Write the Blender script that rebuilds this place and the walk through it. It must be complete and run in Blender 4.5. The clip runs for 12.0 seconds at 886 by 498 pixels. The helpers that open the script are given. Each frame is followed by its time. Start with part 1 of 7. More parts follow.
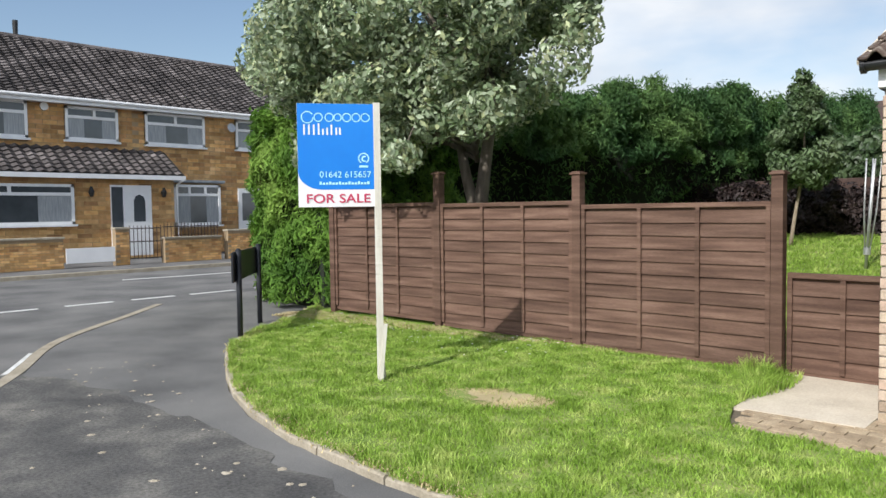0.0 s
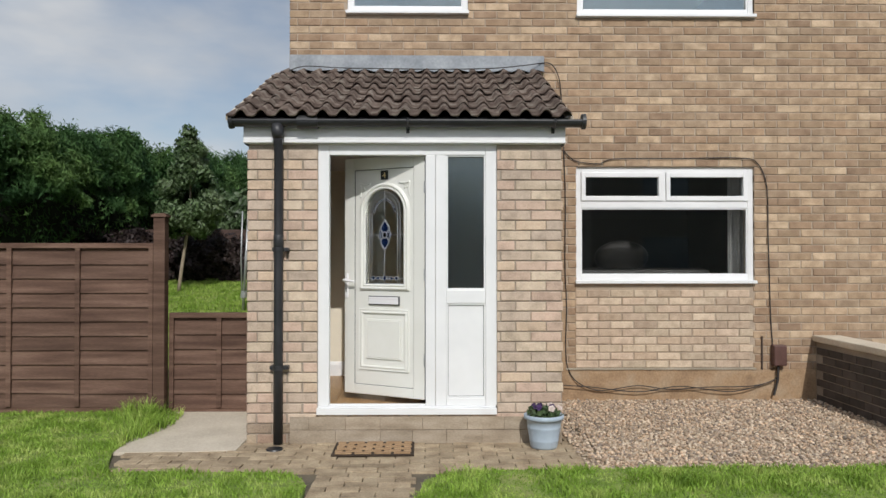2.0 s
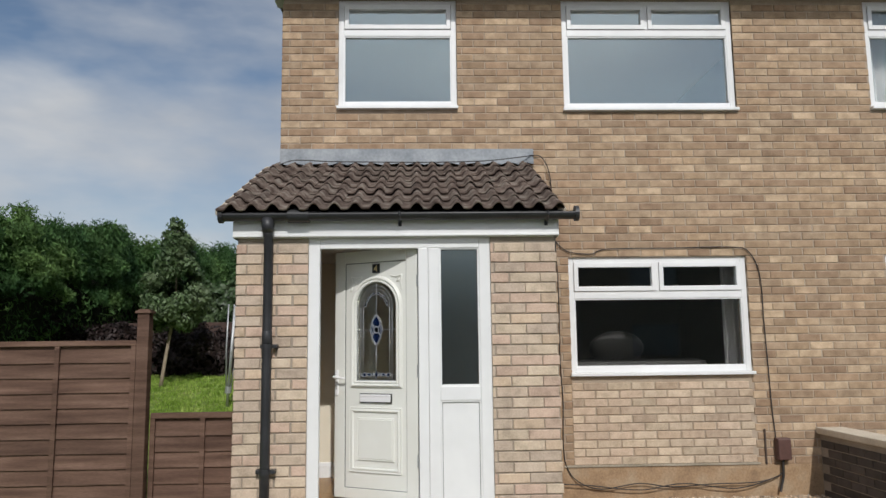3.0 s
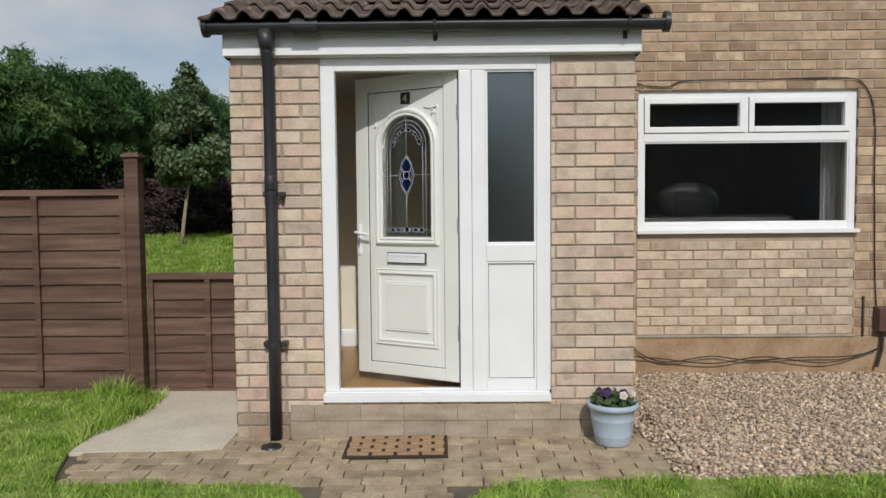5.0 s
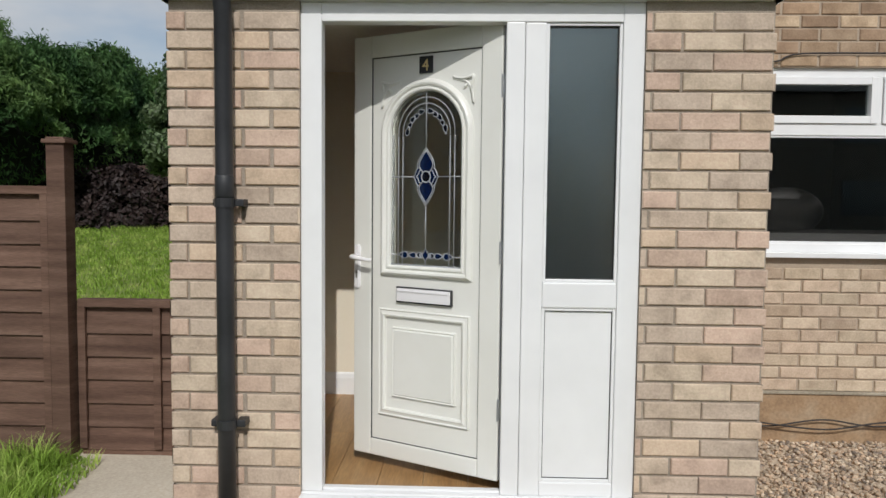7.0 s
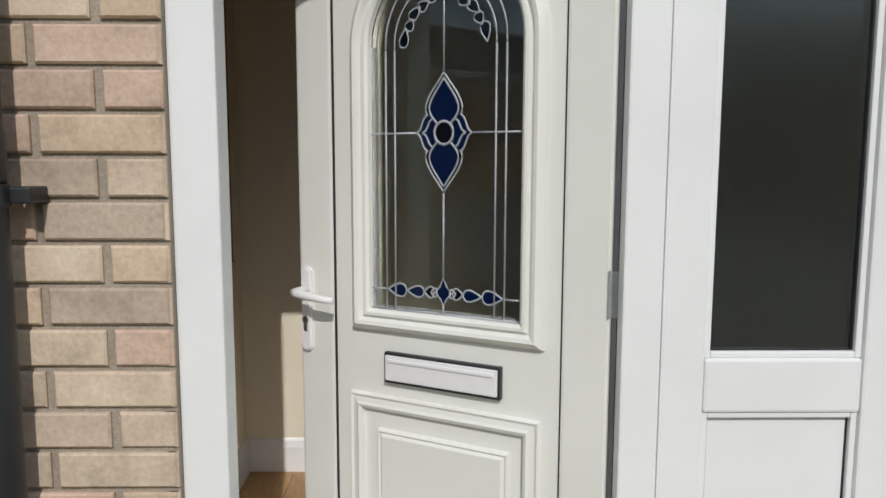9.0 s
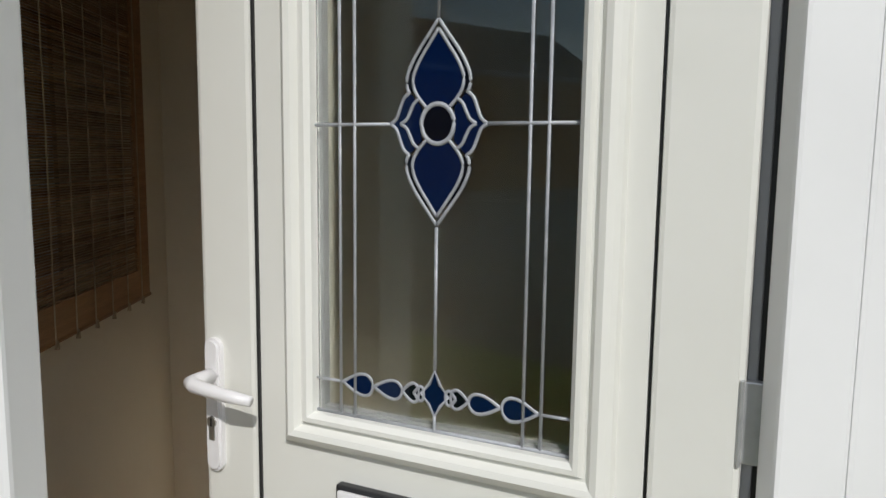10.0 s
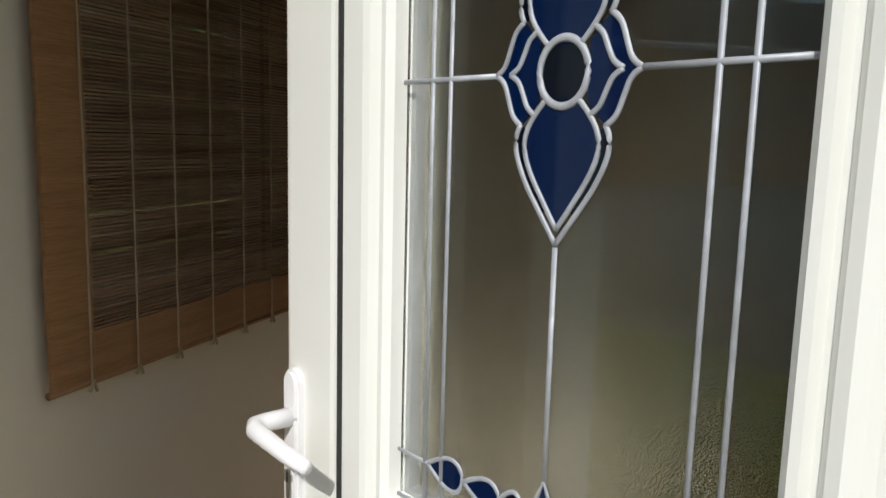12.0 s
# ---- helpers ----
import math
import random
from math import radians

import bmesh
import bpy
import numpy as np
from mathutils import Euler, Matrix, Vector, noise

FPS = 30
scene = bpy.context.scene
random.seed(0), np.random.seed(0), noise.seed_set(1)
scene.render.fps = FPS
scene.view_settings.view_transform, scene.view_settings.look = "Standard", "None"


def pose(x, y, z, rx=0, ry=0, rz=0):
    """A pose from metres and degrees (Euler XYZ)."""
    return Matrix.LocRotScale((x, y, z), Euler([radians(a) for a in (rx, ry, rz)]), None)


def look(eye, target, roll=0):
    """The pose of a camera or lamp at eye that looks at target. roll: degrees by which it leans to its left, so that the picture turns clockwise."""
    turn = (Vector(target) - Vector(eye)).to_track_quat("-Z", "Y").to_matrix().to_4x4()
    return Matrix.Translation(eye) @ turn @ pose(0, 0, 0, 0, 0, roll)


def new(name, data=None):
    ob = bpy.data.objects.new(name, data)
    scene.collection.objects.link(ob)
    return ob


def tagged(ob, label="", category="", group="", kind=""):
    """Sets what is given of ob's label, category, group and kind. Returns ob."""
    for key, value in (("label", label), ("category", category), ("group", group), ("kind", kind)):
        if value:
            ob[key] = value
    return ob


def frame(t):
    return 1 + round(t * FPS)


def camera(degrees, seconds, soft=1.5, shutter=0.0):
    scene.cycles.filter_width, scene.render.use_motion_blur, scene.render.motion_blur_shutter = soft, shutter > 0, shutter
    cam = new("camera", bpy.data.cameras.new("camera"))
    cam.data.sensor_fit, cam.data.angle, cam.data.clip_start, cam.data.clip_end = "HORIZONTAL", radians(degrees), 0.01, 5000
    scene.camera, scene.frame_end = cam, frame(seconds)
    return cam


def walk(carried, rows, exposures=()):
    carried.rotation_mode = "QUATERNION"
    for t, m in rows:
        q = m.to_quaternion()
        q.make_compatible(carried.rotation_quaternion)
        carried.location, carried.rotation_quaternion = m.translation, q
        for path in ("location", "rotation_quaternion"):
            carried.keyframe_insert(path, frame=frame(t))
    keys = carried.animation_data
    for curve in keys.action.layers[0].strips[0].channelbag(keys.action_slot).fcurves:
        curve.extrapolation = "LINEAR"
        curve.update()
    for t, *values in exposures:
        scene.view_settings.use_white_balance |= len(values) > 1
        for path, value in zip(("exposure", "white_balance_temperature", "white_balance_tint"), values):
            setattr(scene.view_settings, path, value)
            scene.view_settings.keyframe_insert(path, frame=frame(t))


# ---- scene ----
# ---- camera ----
EXPOSURES = [(0, 0.49), (0.5, 0.35), (1.0, 0.08), (1.5, -0.17), (2.2, -0.20), (3.0, -0.29), (6.0, -0.29), (8.5, -0.34), (9.5, -0.42), (10.5, -0.10), (11.0, -0.03), (11.5, 0.04), (12.0, 0.10)]
cam = camera(61.75, 12.0)
ROWS = [   # t, x, y, z, pitch, roll, yaw
    (0.0, 0.768, -5.557, 1.448, -2.89, 0.78, 43.66),
    (0.5, 0.791, -5.561, 1.370, -2.29, 0.34, 29.39),
    (1.0, 0.796, -5.545, 1.387, -2.37, 0.44, 15.03),
    (1.5, 0.831, -5.533, 1.353, -1.43, 0.08, 4.63),
    (2.0, 0.862, -5.517, 1.359, 0.78, 0.01, -0.70),
    (2.5, 0.862, -5.480, 1.385, 5.55, 0.13, -1.92),
    (3.0, 0.815, -5.408, 1.406, 7.58, 0.69, -1.70),
    (3.5, 0.750, -5.261, 1.401, 1.72, 1.49, -0.50),
    (3.7, 0.708, -5.171, 1.339, -0.05, 1.64, -0.07),
    (5.3, 0.769, -4.079, 1.337, -3.11, 0.21, 0.62),
    (5.5, 0.775, -3.928, 1.359, -3.06, -0.01, 0.52),
    (6.0, 0.753, -3.604, 1.467, -3.61, -0.25, 0.70),
    (6.5, 0.671, -3.255, 1.455, -3.48, -0.66, 1.45),
    (6.7, 0.661, -3.122, 1.452, -3.53, -0.60, 1.87),
    (8.3, 0.554, -1.844, 1.490, -6.40, -0.39, 1.37),
    (8.5, 0.513, -1.689, 1.486, -6.31, -0.30, -0.10),
    (9.0, 0.457, -1.308, 1.488, -6.78, -0.13, -0.83),
    (9.5, 0.435, -0.976, 1.510, -7.11, -0.43, -1.64),
    (10.0, 0.454, -0.664, 1.507, -7.13, -0.70, -2.15),
    (10.5, 0.452, -0.390, 1.506, -7.24, -1.01, -2.14),
    (11.0, 0.493, -0.246, 1.512, -7.79, -0.86, -0.34),
    (11.5, 0.534, -0.231, 1.502, -8.45, -0.88, 6.99),
    (12.0, 0.587, -0.297, 1.496, -8.33, -1.44, 20.44),
]
walk(cam, [(t, pose(x, y, z, 90 + pitch, roll, yaw)) for t, x, y, z, pitch, roll, yaw in ROWS], EXPOSURES)

# ---- world, sun ----
SUN_DIR = Vector((-0.145, 1.0, -0.80)).normalized()      # the way the sunlight travels
elev = math.asin(-SUN_DIR.z)
world = bpy.data.worlds.new("sky")
scene.world = world
world.use_nodes = True
wn, wl = world.node_tree.nodes, world.node_tree.links
wn.clear()
sky = wn.new("ShaderNodeTexSky")
sky.sky_type, sky.sun_disc = "NISHITA", False
sky.sun_elevation, sky.sun_rotation = elev, math.atan2(-SUN_DIR.x, -SUN_DIR.y)
coord = wn.new("ShaderNodeTexCoord")
wmap = wn.new("ShaderNodeMapping")
wmap.inputs["Scale"].default_value = (1.0, 1.0, 2.6)
wmap.inputs["Location"].default_value = (0.35, 0.2, 0.1)
cloud = wn.new("ShaderNodeTexNoise")
cloud.inputs["Scale"].default_value, cloud.inputs["Detail"].default_value, cloud.inputs["Roughness"].default_value = 1.7, 6.0, 0.5
ramp = wn.new("ShaderNodeValToRGB")
ramp.color_ramp.elements[0].position, ramp.color_ramp.elements[1].position = 0.44, 0.60
shade = wn.new("ShaderNodeTexNoise")
shade.inputs["Scale"].default_value, shade.inputs["Detail"].default_value = 3.0, 4.0
ccol = wn.new("ShaderNodeValToRGB")
ccol.color_ramp.elements[0].position, ccol.color_ramp.elements[0].color = 0.35, (5.0, 5.3, 5.8, 1)
ccol.color_ramp.elements[1].position, ccol.color_ramp.elements[1].color = 0.65, (6.6, 6.9, 7.3, 1)
# the clouds are brighter towards the sun
toward = wn.new("ShaderNodeVectorMath")
toward.operation = "DOT_PRODUCT"
toward.inputs[1].default_value = -SUN_DIR
front = wn.new("ShaderNodeMapRange")
front.interpolation_type = "SMOOTHSTEP"
front.inputs["From Min"].default_value, front.inputs["From Max"].default_value = 0.0, 1.0
front.inputs["To Min"].default_value, front.inputs["To Max"].default_value = 1.0, 2.1
glow = wn.new("ShaderNodeVectorMath")
glow.operation = "SCALE"
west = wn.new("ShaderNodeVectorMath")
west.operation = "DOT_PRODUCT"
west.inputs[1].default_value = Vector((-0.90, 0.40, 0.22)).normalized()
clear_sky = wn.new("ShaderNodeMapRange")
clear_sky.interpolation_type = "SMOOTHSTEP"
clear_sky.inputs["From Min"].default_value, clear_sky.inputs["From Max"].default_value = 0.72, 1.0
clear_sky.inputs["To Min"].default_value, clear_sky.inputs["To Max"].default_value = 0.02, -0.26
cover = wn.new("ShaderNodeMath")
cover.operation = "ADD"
wmix = wn.new("ShaderNodeMix")
wmix.data_type = "RGBA"
bg = wn.new("ShaderNodeBackground")
bg.inputs["Strength"].default_value = 0.10
wout = wn.new("ShaderNodeOutputWorld")
wl.new(coord.outputs["Generated"], wmap.inputs["Vector"])
wl.new(wmap.outputs["Vector"], cloud.inputs["Vector"])
wl.new(wmap.outputs["Vector"], shade.inputs["Vector"])
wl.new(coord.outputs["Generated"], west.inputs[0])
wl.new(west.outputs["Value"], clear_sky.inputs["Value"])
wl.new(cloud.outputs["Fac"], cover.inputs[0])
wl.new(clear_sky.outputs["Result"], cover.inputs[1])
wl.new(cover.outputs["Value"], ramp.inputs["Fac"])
wl.new(shade.outputs["Fac"], ccol.inputs["Fac"])
wl.new(ramp.outputs["Color"], wmix.inputs["Factor"])
wl.new(sky.outputs["Color"], wmix.inputs["A"])
wl.new(coord.outputs["Generated"], toward.inputs[0])
wl.new(toward.outputs["Value"], front.inputs["Value"])
wl.new(ccol.outputs["Color"], glow.inputs[0])
wl.new(front.outputs["Result"], glow.inputs["Scale"])
wl.new(glow.outputs["Vector"], wmix.inputs["B"])
wl.new(wmix.outputs["Result"], bg.inputs["Color"])
wl.new(bg.outputs["Background"], wout.inputs["Surface"])
sun = new("sun", bpy.data.lights.new("sun", "SUN"))
sun.data.energy, sun.data.angle, sun.data.color = 3.0, radians(0.6), (1.0, 0.975, 0.94)
sun.matrix_world = look((0, 0, 30), Vector((0, 0, 30)) + SUN_DIR)


# ---- materials ----
def material(name, colors, scale=8.0, rough=0.6, bump=0.0, bump_scale=60.0, metal=0.0, vary="", vary_amount=0.12,
             stretch=(1, 1, 1), spec=0.5, fine=40.0, fine_amount=0.25, palette=(), rough_vary=0.1, trans=0.0, bump_dist=0.004, thin=0.0):
    """Two scales of noise between the colours given, a fine bump, and a shift by object or by island."""
    m = bpy.data.materials.new(name)
    m.use_nodes = True
    n, l = m.node_tree.nodes, m.node_tree.links
    b = n["Principled BSDF"]
    tc = n.new("ShaderNodeTexCoord")
    geo = n.new("ShaderNodeNewGeometry")
    mp = n.new("ShaderNodeMapping")
    mp.inputs["Scale"].default_value = stretch
    l.new(geo.outputs["Position"], mp.inputs["Vector"])
    big = n.new("ShaderNodeTexNoise")
    big.inputs["Scale"].default_value, big.inputs["Detail"].default_value = scale, 5.0
    small = n.new("ShaderNodeTexNoise")
    small.inputs["Scale"].default_value, small.inputs["Detail"].default_value = fine, 4.0
    l.new(mp.outputs["Vector"], big.inputs["Vector"])
    l.new(mp.outputs["Vector"], small.inputs["Vector"])
    cr = n.new("ShaderNodeValToRGB")
    els = cr.color_ramp.elements
    while len(els) < len(colors):
        els.new(0.5)
    for i, c in enumerate(colors):
        els[i].position = 0.32 + 0.36 * i / max(1, len(colors) - 1)
        els[i].color = (*c, 1)
    l.new(big.outputs["Fac"], cr.inputs["Fac"])
    col = cr.outputs["Color"]
    if vary:
        src = n.new("ShaderNodeObjectInfo").outputs["Random"] if vary == "object" else geo.outputs["Random Per Island"]
        if palette:
            pr = n.new("ShaderNodeValToRGB")
            pr.color_ramp.interpolation = "CONSTANT"
            pe = pr.color_ramp.elements
            while len(pe) < len(palette):
                pe.new(0.5)
            for i, c in enumerate(palette):
                pe[i].position = i / len(palette)
                pe[i].color = (*c, 1)
            l.new(src, pr.inputs["Fac"])
            mx = n.new("ShaderNodeMix")
            mx.data_type, mx.blend_type = "RGBA", "MULTIPLY"
            mx.inputs["Factor"].default_value = 1.0
            l.new(col, mx.inputs["A"])
            l.new(pr.outputs["Color"], mx.inputs["B"])
            col = mx.outputs["Result"]
        mul = n.new("ShaderNodeMath")
        mul.operation = "MULTIPLY_ADD"
        mul.inputs[1].default_value, mul.inputs[2].default_value = 2 * vary_amount, 1 - vary_amount
        sh = n.new("ShaderNodeMath")
        sh.operation = "MULTIPLY"
        sh.inputs[1].default_value = 7.31
        fr = n.new("ShaderNodeMath")
        fr.operation = "FRACT"
        l.new(src, sh.inputs[0])
        l.new(sh.outputs[0], fr.inputs[0])
        l.new(fr.outputs[0], mul.inputs[0])
        hv = n.new("ShaderNodeHueSaturation")
        l.new(mul.outputs[0], hv.inputs["Value"])
        l.new(col, hv.inputs["Color"])
        col = hv.outputs["Color"]
    fm = n.new("ShaderNodeMix")
    fm.data_type, fm.blend_type = "RGBA", "OVERLAY"
    fm.inputs["Factor"].default_value = fine_amount
    l.new(col, fm.inputs["A"])
    l.new(small.outputs["Fac"], fm.inputs["B"])
    l.new(fm.outputs["Result"], b.inputs["Base Color"])
    rr = n.new("ShaderNodeMath")
    rr.operation = "MULTIPLY_ADD"
    rr.inputs[1].default_value, rr.inputs[2].default_value = rough_vary, rough - rough_vary / 2
    l.new(big.outputs["Fac"], rr.inputs[0])
    l.new(rr.outputs[0], b.inputs["Roughness"])
    b.inputs["Metallic"].default_value = metal
    b.inputs["Specular IOR Level"].default_value = spec
    if trans:
        b.inputs["Transmission Weight"].default_value = trans
    if thin:
        tr = n.new("ShaderNodeBsdfTranslucent")
        l.new(fm.outputs["Result"], tr.inputs["Color"])
        ms = n.new("ShaderNodeMixShader")
        ms.inputs["Fac"].default_value = thin
        l.new(b.outputs["BSDF"], ms.inputs[1])
        l.new(tr.outputs["BSDF"], ms.inputs[2])
        l.new(ms.outputs["Shader"], n["Material Output"].inputs["Surface"])
    if bump:
        bn = n.new("ShaderNodeTexNoise")
        bn.inputs["Scale"].default_value, bn.inputs["Detail"].default_value = bump_scale, 5.0
        l.new(mp.outputs["Vector"], bn.inputs["Vector"])
        bp = n.new("ShaderNodeBump")
        bp.inputs["Strength"].default_value, bp.inputs["Distance"].default_value = bump, bump_dist
        l.new(bn.outputs["Fac"], bp.inputs["Height"])
        l.new(bp.outputs["Normal"], b.inputs["Normal"])
    return m


def glass(name, tint=(0.9, 0.93, 0.92), rough=0.0, bump=0.0, bump_scale=300.0, ior=1.45, clear=1.0):
    """A pane: straight-through glass under a mirror-like coat."""
    m = bpy.data.materials.new(name)
    m.use_nodes = True
    n, l = m.node_tree.nodes, m.node_tree.links
    b = n["Principled BSDF"]
    b.inputs["Base Color"].default_value = (*tint, 1)
    b.inputs["Roughness"].default_value = rough
    b.inputs["IOR"].default_value = ior
    b.inputs["Transmission Weight"].default_value = clear
    b.inputs["Specular Tint"].default_value = (0.80, 0.97, 1.0, 1)
    if bump:
        geo = n.new("ShaderNodeNewGeometry")
        bn = n.new("ShaderNodeTexVoronoi")
        bn.inputs["Scale"].default_value = bump_scale
        l.new(geo.outputs["Position"], bn.inputs["Vector"])
        bp = n.new("ShaderNodeBump")
        bp.inputs["Strength"].default_value, bp.inputs["Distance"].default_value = bump, 0.003
        l.new(bn.outputs["Distance"], bp.inputs["Height"])
        l.new(bp.outputs["Normal"], b.inputs["Normal"])
    return m


BRICK_TINTS = ((1.0, 0.91, 0.83), (1.06, 0.97, 0.87), (1.06, 0.89, 0.81), (0.96, 0.88, 0.81), (1.1, 1.02, 0.90), (1.0, 0.85, 0.77), (1.02, 0.94, 0.86), (1.08, 0.95, 0.81))
INFILL_TINTS = ((1.0, 0.95, 0.86), (1.06, 1.0, 0.92), (0.92, 0.83, 0.74), (1.02, 0.93, 0.86), (0.88, 0.80, 0.73), (1.08, 1.02, 0.93))
FACADE_TINTS = ((0.95, 0.86, 0.73), (0.84, 0.73, 0.60), (1.22, 1.12, 0.95), (0.90, 0.76, 0.62), (0.98, 0.86, 0.70), (0.78, 0.66, 0.55), (1.1, 0.98, 0.82), (0.9, 0.8, 0.68))
kw = dict(scale=11, rough=0.88, bump=0.45, bump_scale=70, fine=110, fine_amount=0.28, spec=0.25, vary_amount=0.10)
M_BRICK = material("buff_brick", [(0.415, 0.358, 0.303), (0.52, 0.452, 0.388), (0.57, 0.502, 0.434)], vary="object", palette=BRICK_TINTS, **kw)
M_BRICK_J = material("buff_brick_joined", [(0.415, 0.358, 0.303), (0.52, 0.452, 0.388), (0.57, 0.502, 0.434)], vary="island", palette=BRICK_TINTS, **kw)
M_FBRICK = material("brown_buff_brick", [(0.318, 0.250, 0.194), (0.404, 0.325, 0.256), (0.475, 0.394, 0.318)], vary="object", palette=FACADE_TINTS, **kw)
M_FBRICK_J = material("brown_buff_brick_joined", [(0.318, 0.250, 0.194), (0.404, 0.325, 0.256), (0.475, 0.394, 0.318)], vary="island", palette=FACADE_TINTS, **kw)
M_MORTAR = material("mortar", [(0.29, 0.245, 0.195), (0.38, 0.325, 0.265)], scale=6, rough=0.95, bump=0.6, bump_scale=200, fine=220, fine_amount=0.4)
M_FMORTAR = material("facade_mortar", [(0.36, 0.285, 0.215), (0.45, 0.365, 0.28)], scale=6, rough=0.95, bump=0.6, bump_scale=200, fine=220, fine_amount=0.4)
M_UPVC = material("white_upvc", [(0.77, 0.775, 0.775), (0.82, 0.825, 0.825)], scale=3, rough=0.32, fine=12, fine_amount=0.06, bump=0.03, bump_scale=25)
M_DOOR = material("cream_white_upvc", [(0.76, 0.76, 0.71), (0.81, 0.81, 0.765)], scale=2.5, rough=0.38, fine=14, fine_amount=0.06, bump=0.03, bump_scale=25)
M_GASKET = material("black_gasket", [(0.012, 0.012, 0.013), (0.02, 0.02, 0.02)], rough=0.5)
M_BLACK = material("black_plastic", [(0.016, 0.017, 0.019), (0.03, 0.031, 0.034)], scale=5, rough=0.42, fine=50, fine_amount=0.2, bump=0.05)
M_TILE = material("brown_concrete_tile", [(0.062, 0.044, 0.036), (0.125, 0.093, 0.077), (0.21, 0.18, 0.15)], scale=12, rough=0.9, bump=0.6, bump_scale=140, fine=90, fine_amount=0.5, vary="object", vary_amount=0.2, spec=0.2)
M_LEAD = material("lead_flashing", [(0.20, 0.22, 0.24), (0.32, 0.34, 0.36)], scale=5, rough=0.6, metal=0.3, bump=0.2, bump_scale=20)
M_FENCE = material("brown_fence_stain", [(0.087, 0.049, 0.035), (0.133, 0.078, 0.056), (0.185, 0.114, 0.084)], scale=3, stretch=(0.5, 1, 6), rough=0.8, bump=0.5, bump_scale=60, fine=50, fine_amount=0.45, vary="object", vary_amount=0.14, spec=0.25)
M_CONCRETE = material("pale_concrete", [(0.54, 0.47, 0.37), (0.66, 0.585, 0.47)], scale=3, rough=0.92, bump=0.4, bump_scale=90, fine=70, fine_amount=0.35)
M_PAVER = material("block_paver", [(0.27, 0.205, 0.135), (0.37, 0.29, 0.195), (0.43, 0.345, 0.235)], scale=7, rough=0.93, bump=0.6, bump_scale=120, fine=90, fine_amount=0.5, vary="object", vary_amount=0.15, spec=0.2)
M_SAND = material("paving_joint_soil", [(0.10, 0.085, 0.06), (0.16, 0.13, 0.09)], scale=5, rough=0.97, bump=0.5, bump_scale=100)
M_ASPHALT = material("worn_asphalt", [(0.098, 0.097, 0.096), (0.145, 0.143, 0.139), (0.19, 0.186, 0.178)], scale=0.9, rough=0.9, bump=0.7, bump_scale=180, fine=130, fine_amount=0.6, spec=0.3)
M_ASPHALT_DARK = material("coarse_dark_asphalt", [(0.068, 0.067, 0.066), (0.105, 0.102, 0.097), (0.18, 0.172, 0.155)], scale=2.2, rough=0.93, bump=0.9, bump_scale=110, fine=45, fine_amount=0.75, spec=0.25)
M_KERB = material("concrete_edging", [(0.30, 0.26, 0.19), (0.42, 0.37, 0.29)], scale=4, rough=0.95, bump=0.5, bump_scale=80, fine=60, fine_amount=0.4, vary="object")
M_SOIL = material("grass_soil", [(0.13, 0.20, 0.035), (0.19, 0.26, 0.055), (0.28, 0.30, 0.10)], scale=4.0, rough=0.97, bump=0.6, bump_scale=60, fine=30, fine_amount=0.4)
M_GRASS = material("grass_blades", thin=0.3, colors=[(0.165, 0.28, 0.033), (0.285, 0.43, 0.07), (0.46, 0.55, 0.16)], scale=5.0, rough=0.6, vary="island", vary_amount=0.3, fine=9, fine_amount=0.3, spec=0.3)
M_STRAW = material("dry_grass", [(0.44, 0.36, 0.19), (0.58, 0.49, 0.28)], scale=4, rough=0.8, vary="island", vary_amount=0.25)
M_WHITE_LINE = material("road_paint", [(0.55, 0.55, 0.53), (0.70, 0.70, 0.68)], scale=7, rough=0.8, fine=60, fine_amount=0.4)
M_GRAVEL = material("mixed_gravel", [(0.41, 0.36, 0.29), (0.54, 0.48, 0.40)], scale=30, rough=0.85, vary="island", vary_amount=0.35, fine=120, fine_amount=0.3,
                    palette=((1, 0.9, 0.8), (0.9, 0.75, 0.65), (1.2, 1.1, 1.0), (0.75, 0.65, 0.55), (1.1, 0.9, 0.75), (0.55, 0.5, 0.48)))
M_CREAM = material("cream_wall_paint", [(0.79, 0.72, 0.585), (0.83, 0.76, 0.62)], scale=1.5, rough=0.7, fine=60, fine_amount=0.05, bump=0.08, bump_scale=150)
# wall colour lowered to carry the unlit room's gloom
M_ROOM_GLOOM = material("gloom_darkened_paint", [(0.105, 0.095, 0.085), (0.13, 0.115, 0.10)], scale=1.5, rough=0.8)
M_CEIL = material("ceiling_white", [(0.7, 0.69, 0.66), (0.74, 0.73, 0.70)], scale=1.5, rough=0.8)
M_OAK = material("oak_laminate", [(0.30, 0.165, 0.06), (0.38, 0.215, 0.085), (0.43, 0.26, 0.115)], scale=3, stretch=(6, 0.6, 1), rough=0.4, fine=25, fine_amount=0.4, vary="object", vary_amount=0.1)
M_CARPET = material("beige_carpet", [(0.30, 0.26, 0.21), (0.36, 0.31, 0.25)], scale=5, rough=0.95, bump=0.4, bump_scale=300)
M_LEADLINE = material("lead_came", [(0.33, 0.345, 0.375), (0.43, 0.445, 0.475)], scale=20, rough=0.5, metal=0.25, fine=80)
M_PANE = glass("clear_glass", (0.88, 0.91, 0.90), ior=1.85)
M_PANE_COATED = glass("coated_reflective_glass", (0.80, 0.84, 0.84), ior=2.7)
M_DOOR_PANE = glass("smooth_tinted_glass", (0.70, 0.72, 0.70), ior=1.5)
M_OBSCURE = glass("stippled_glass", (0.80, 0.80, 0.74), rough=0.03, bump=0.20, bump_scale=600)
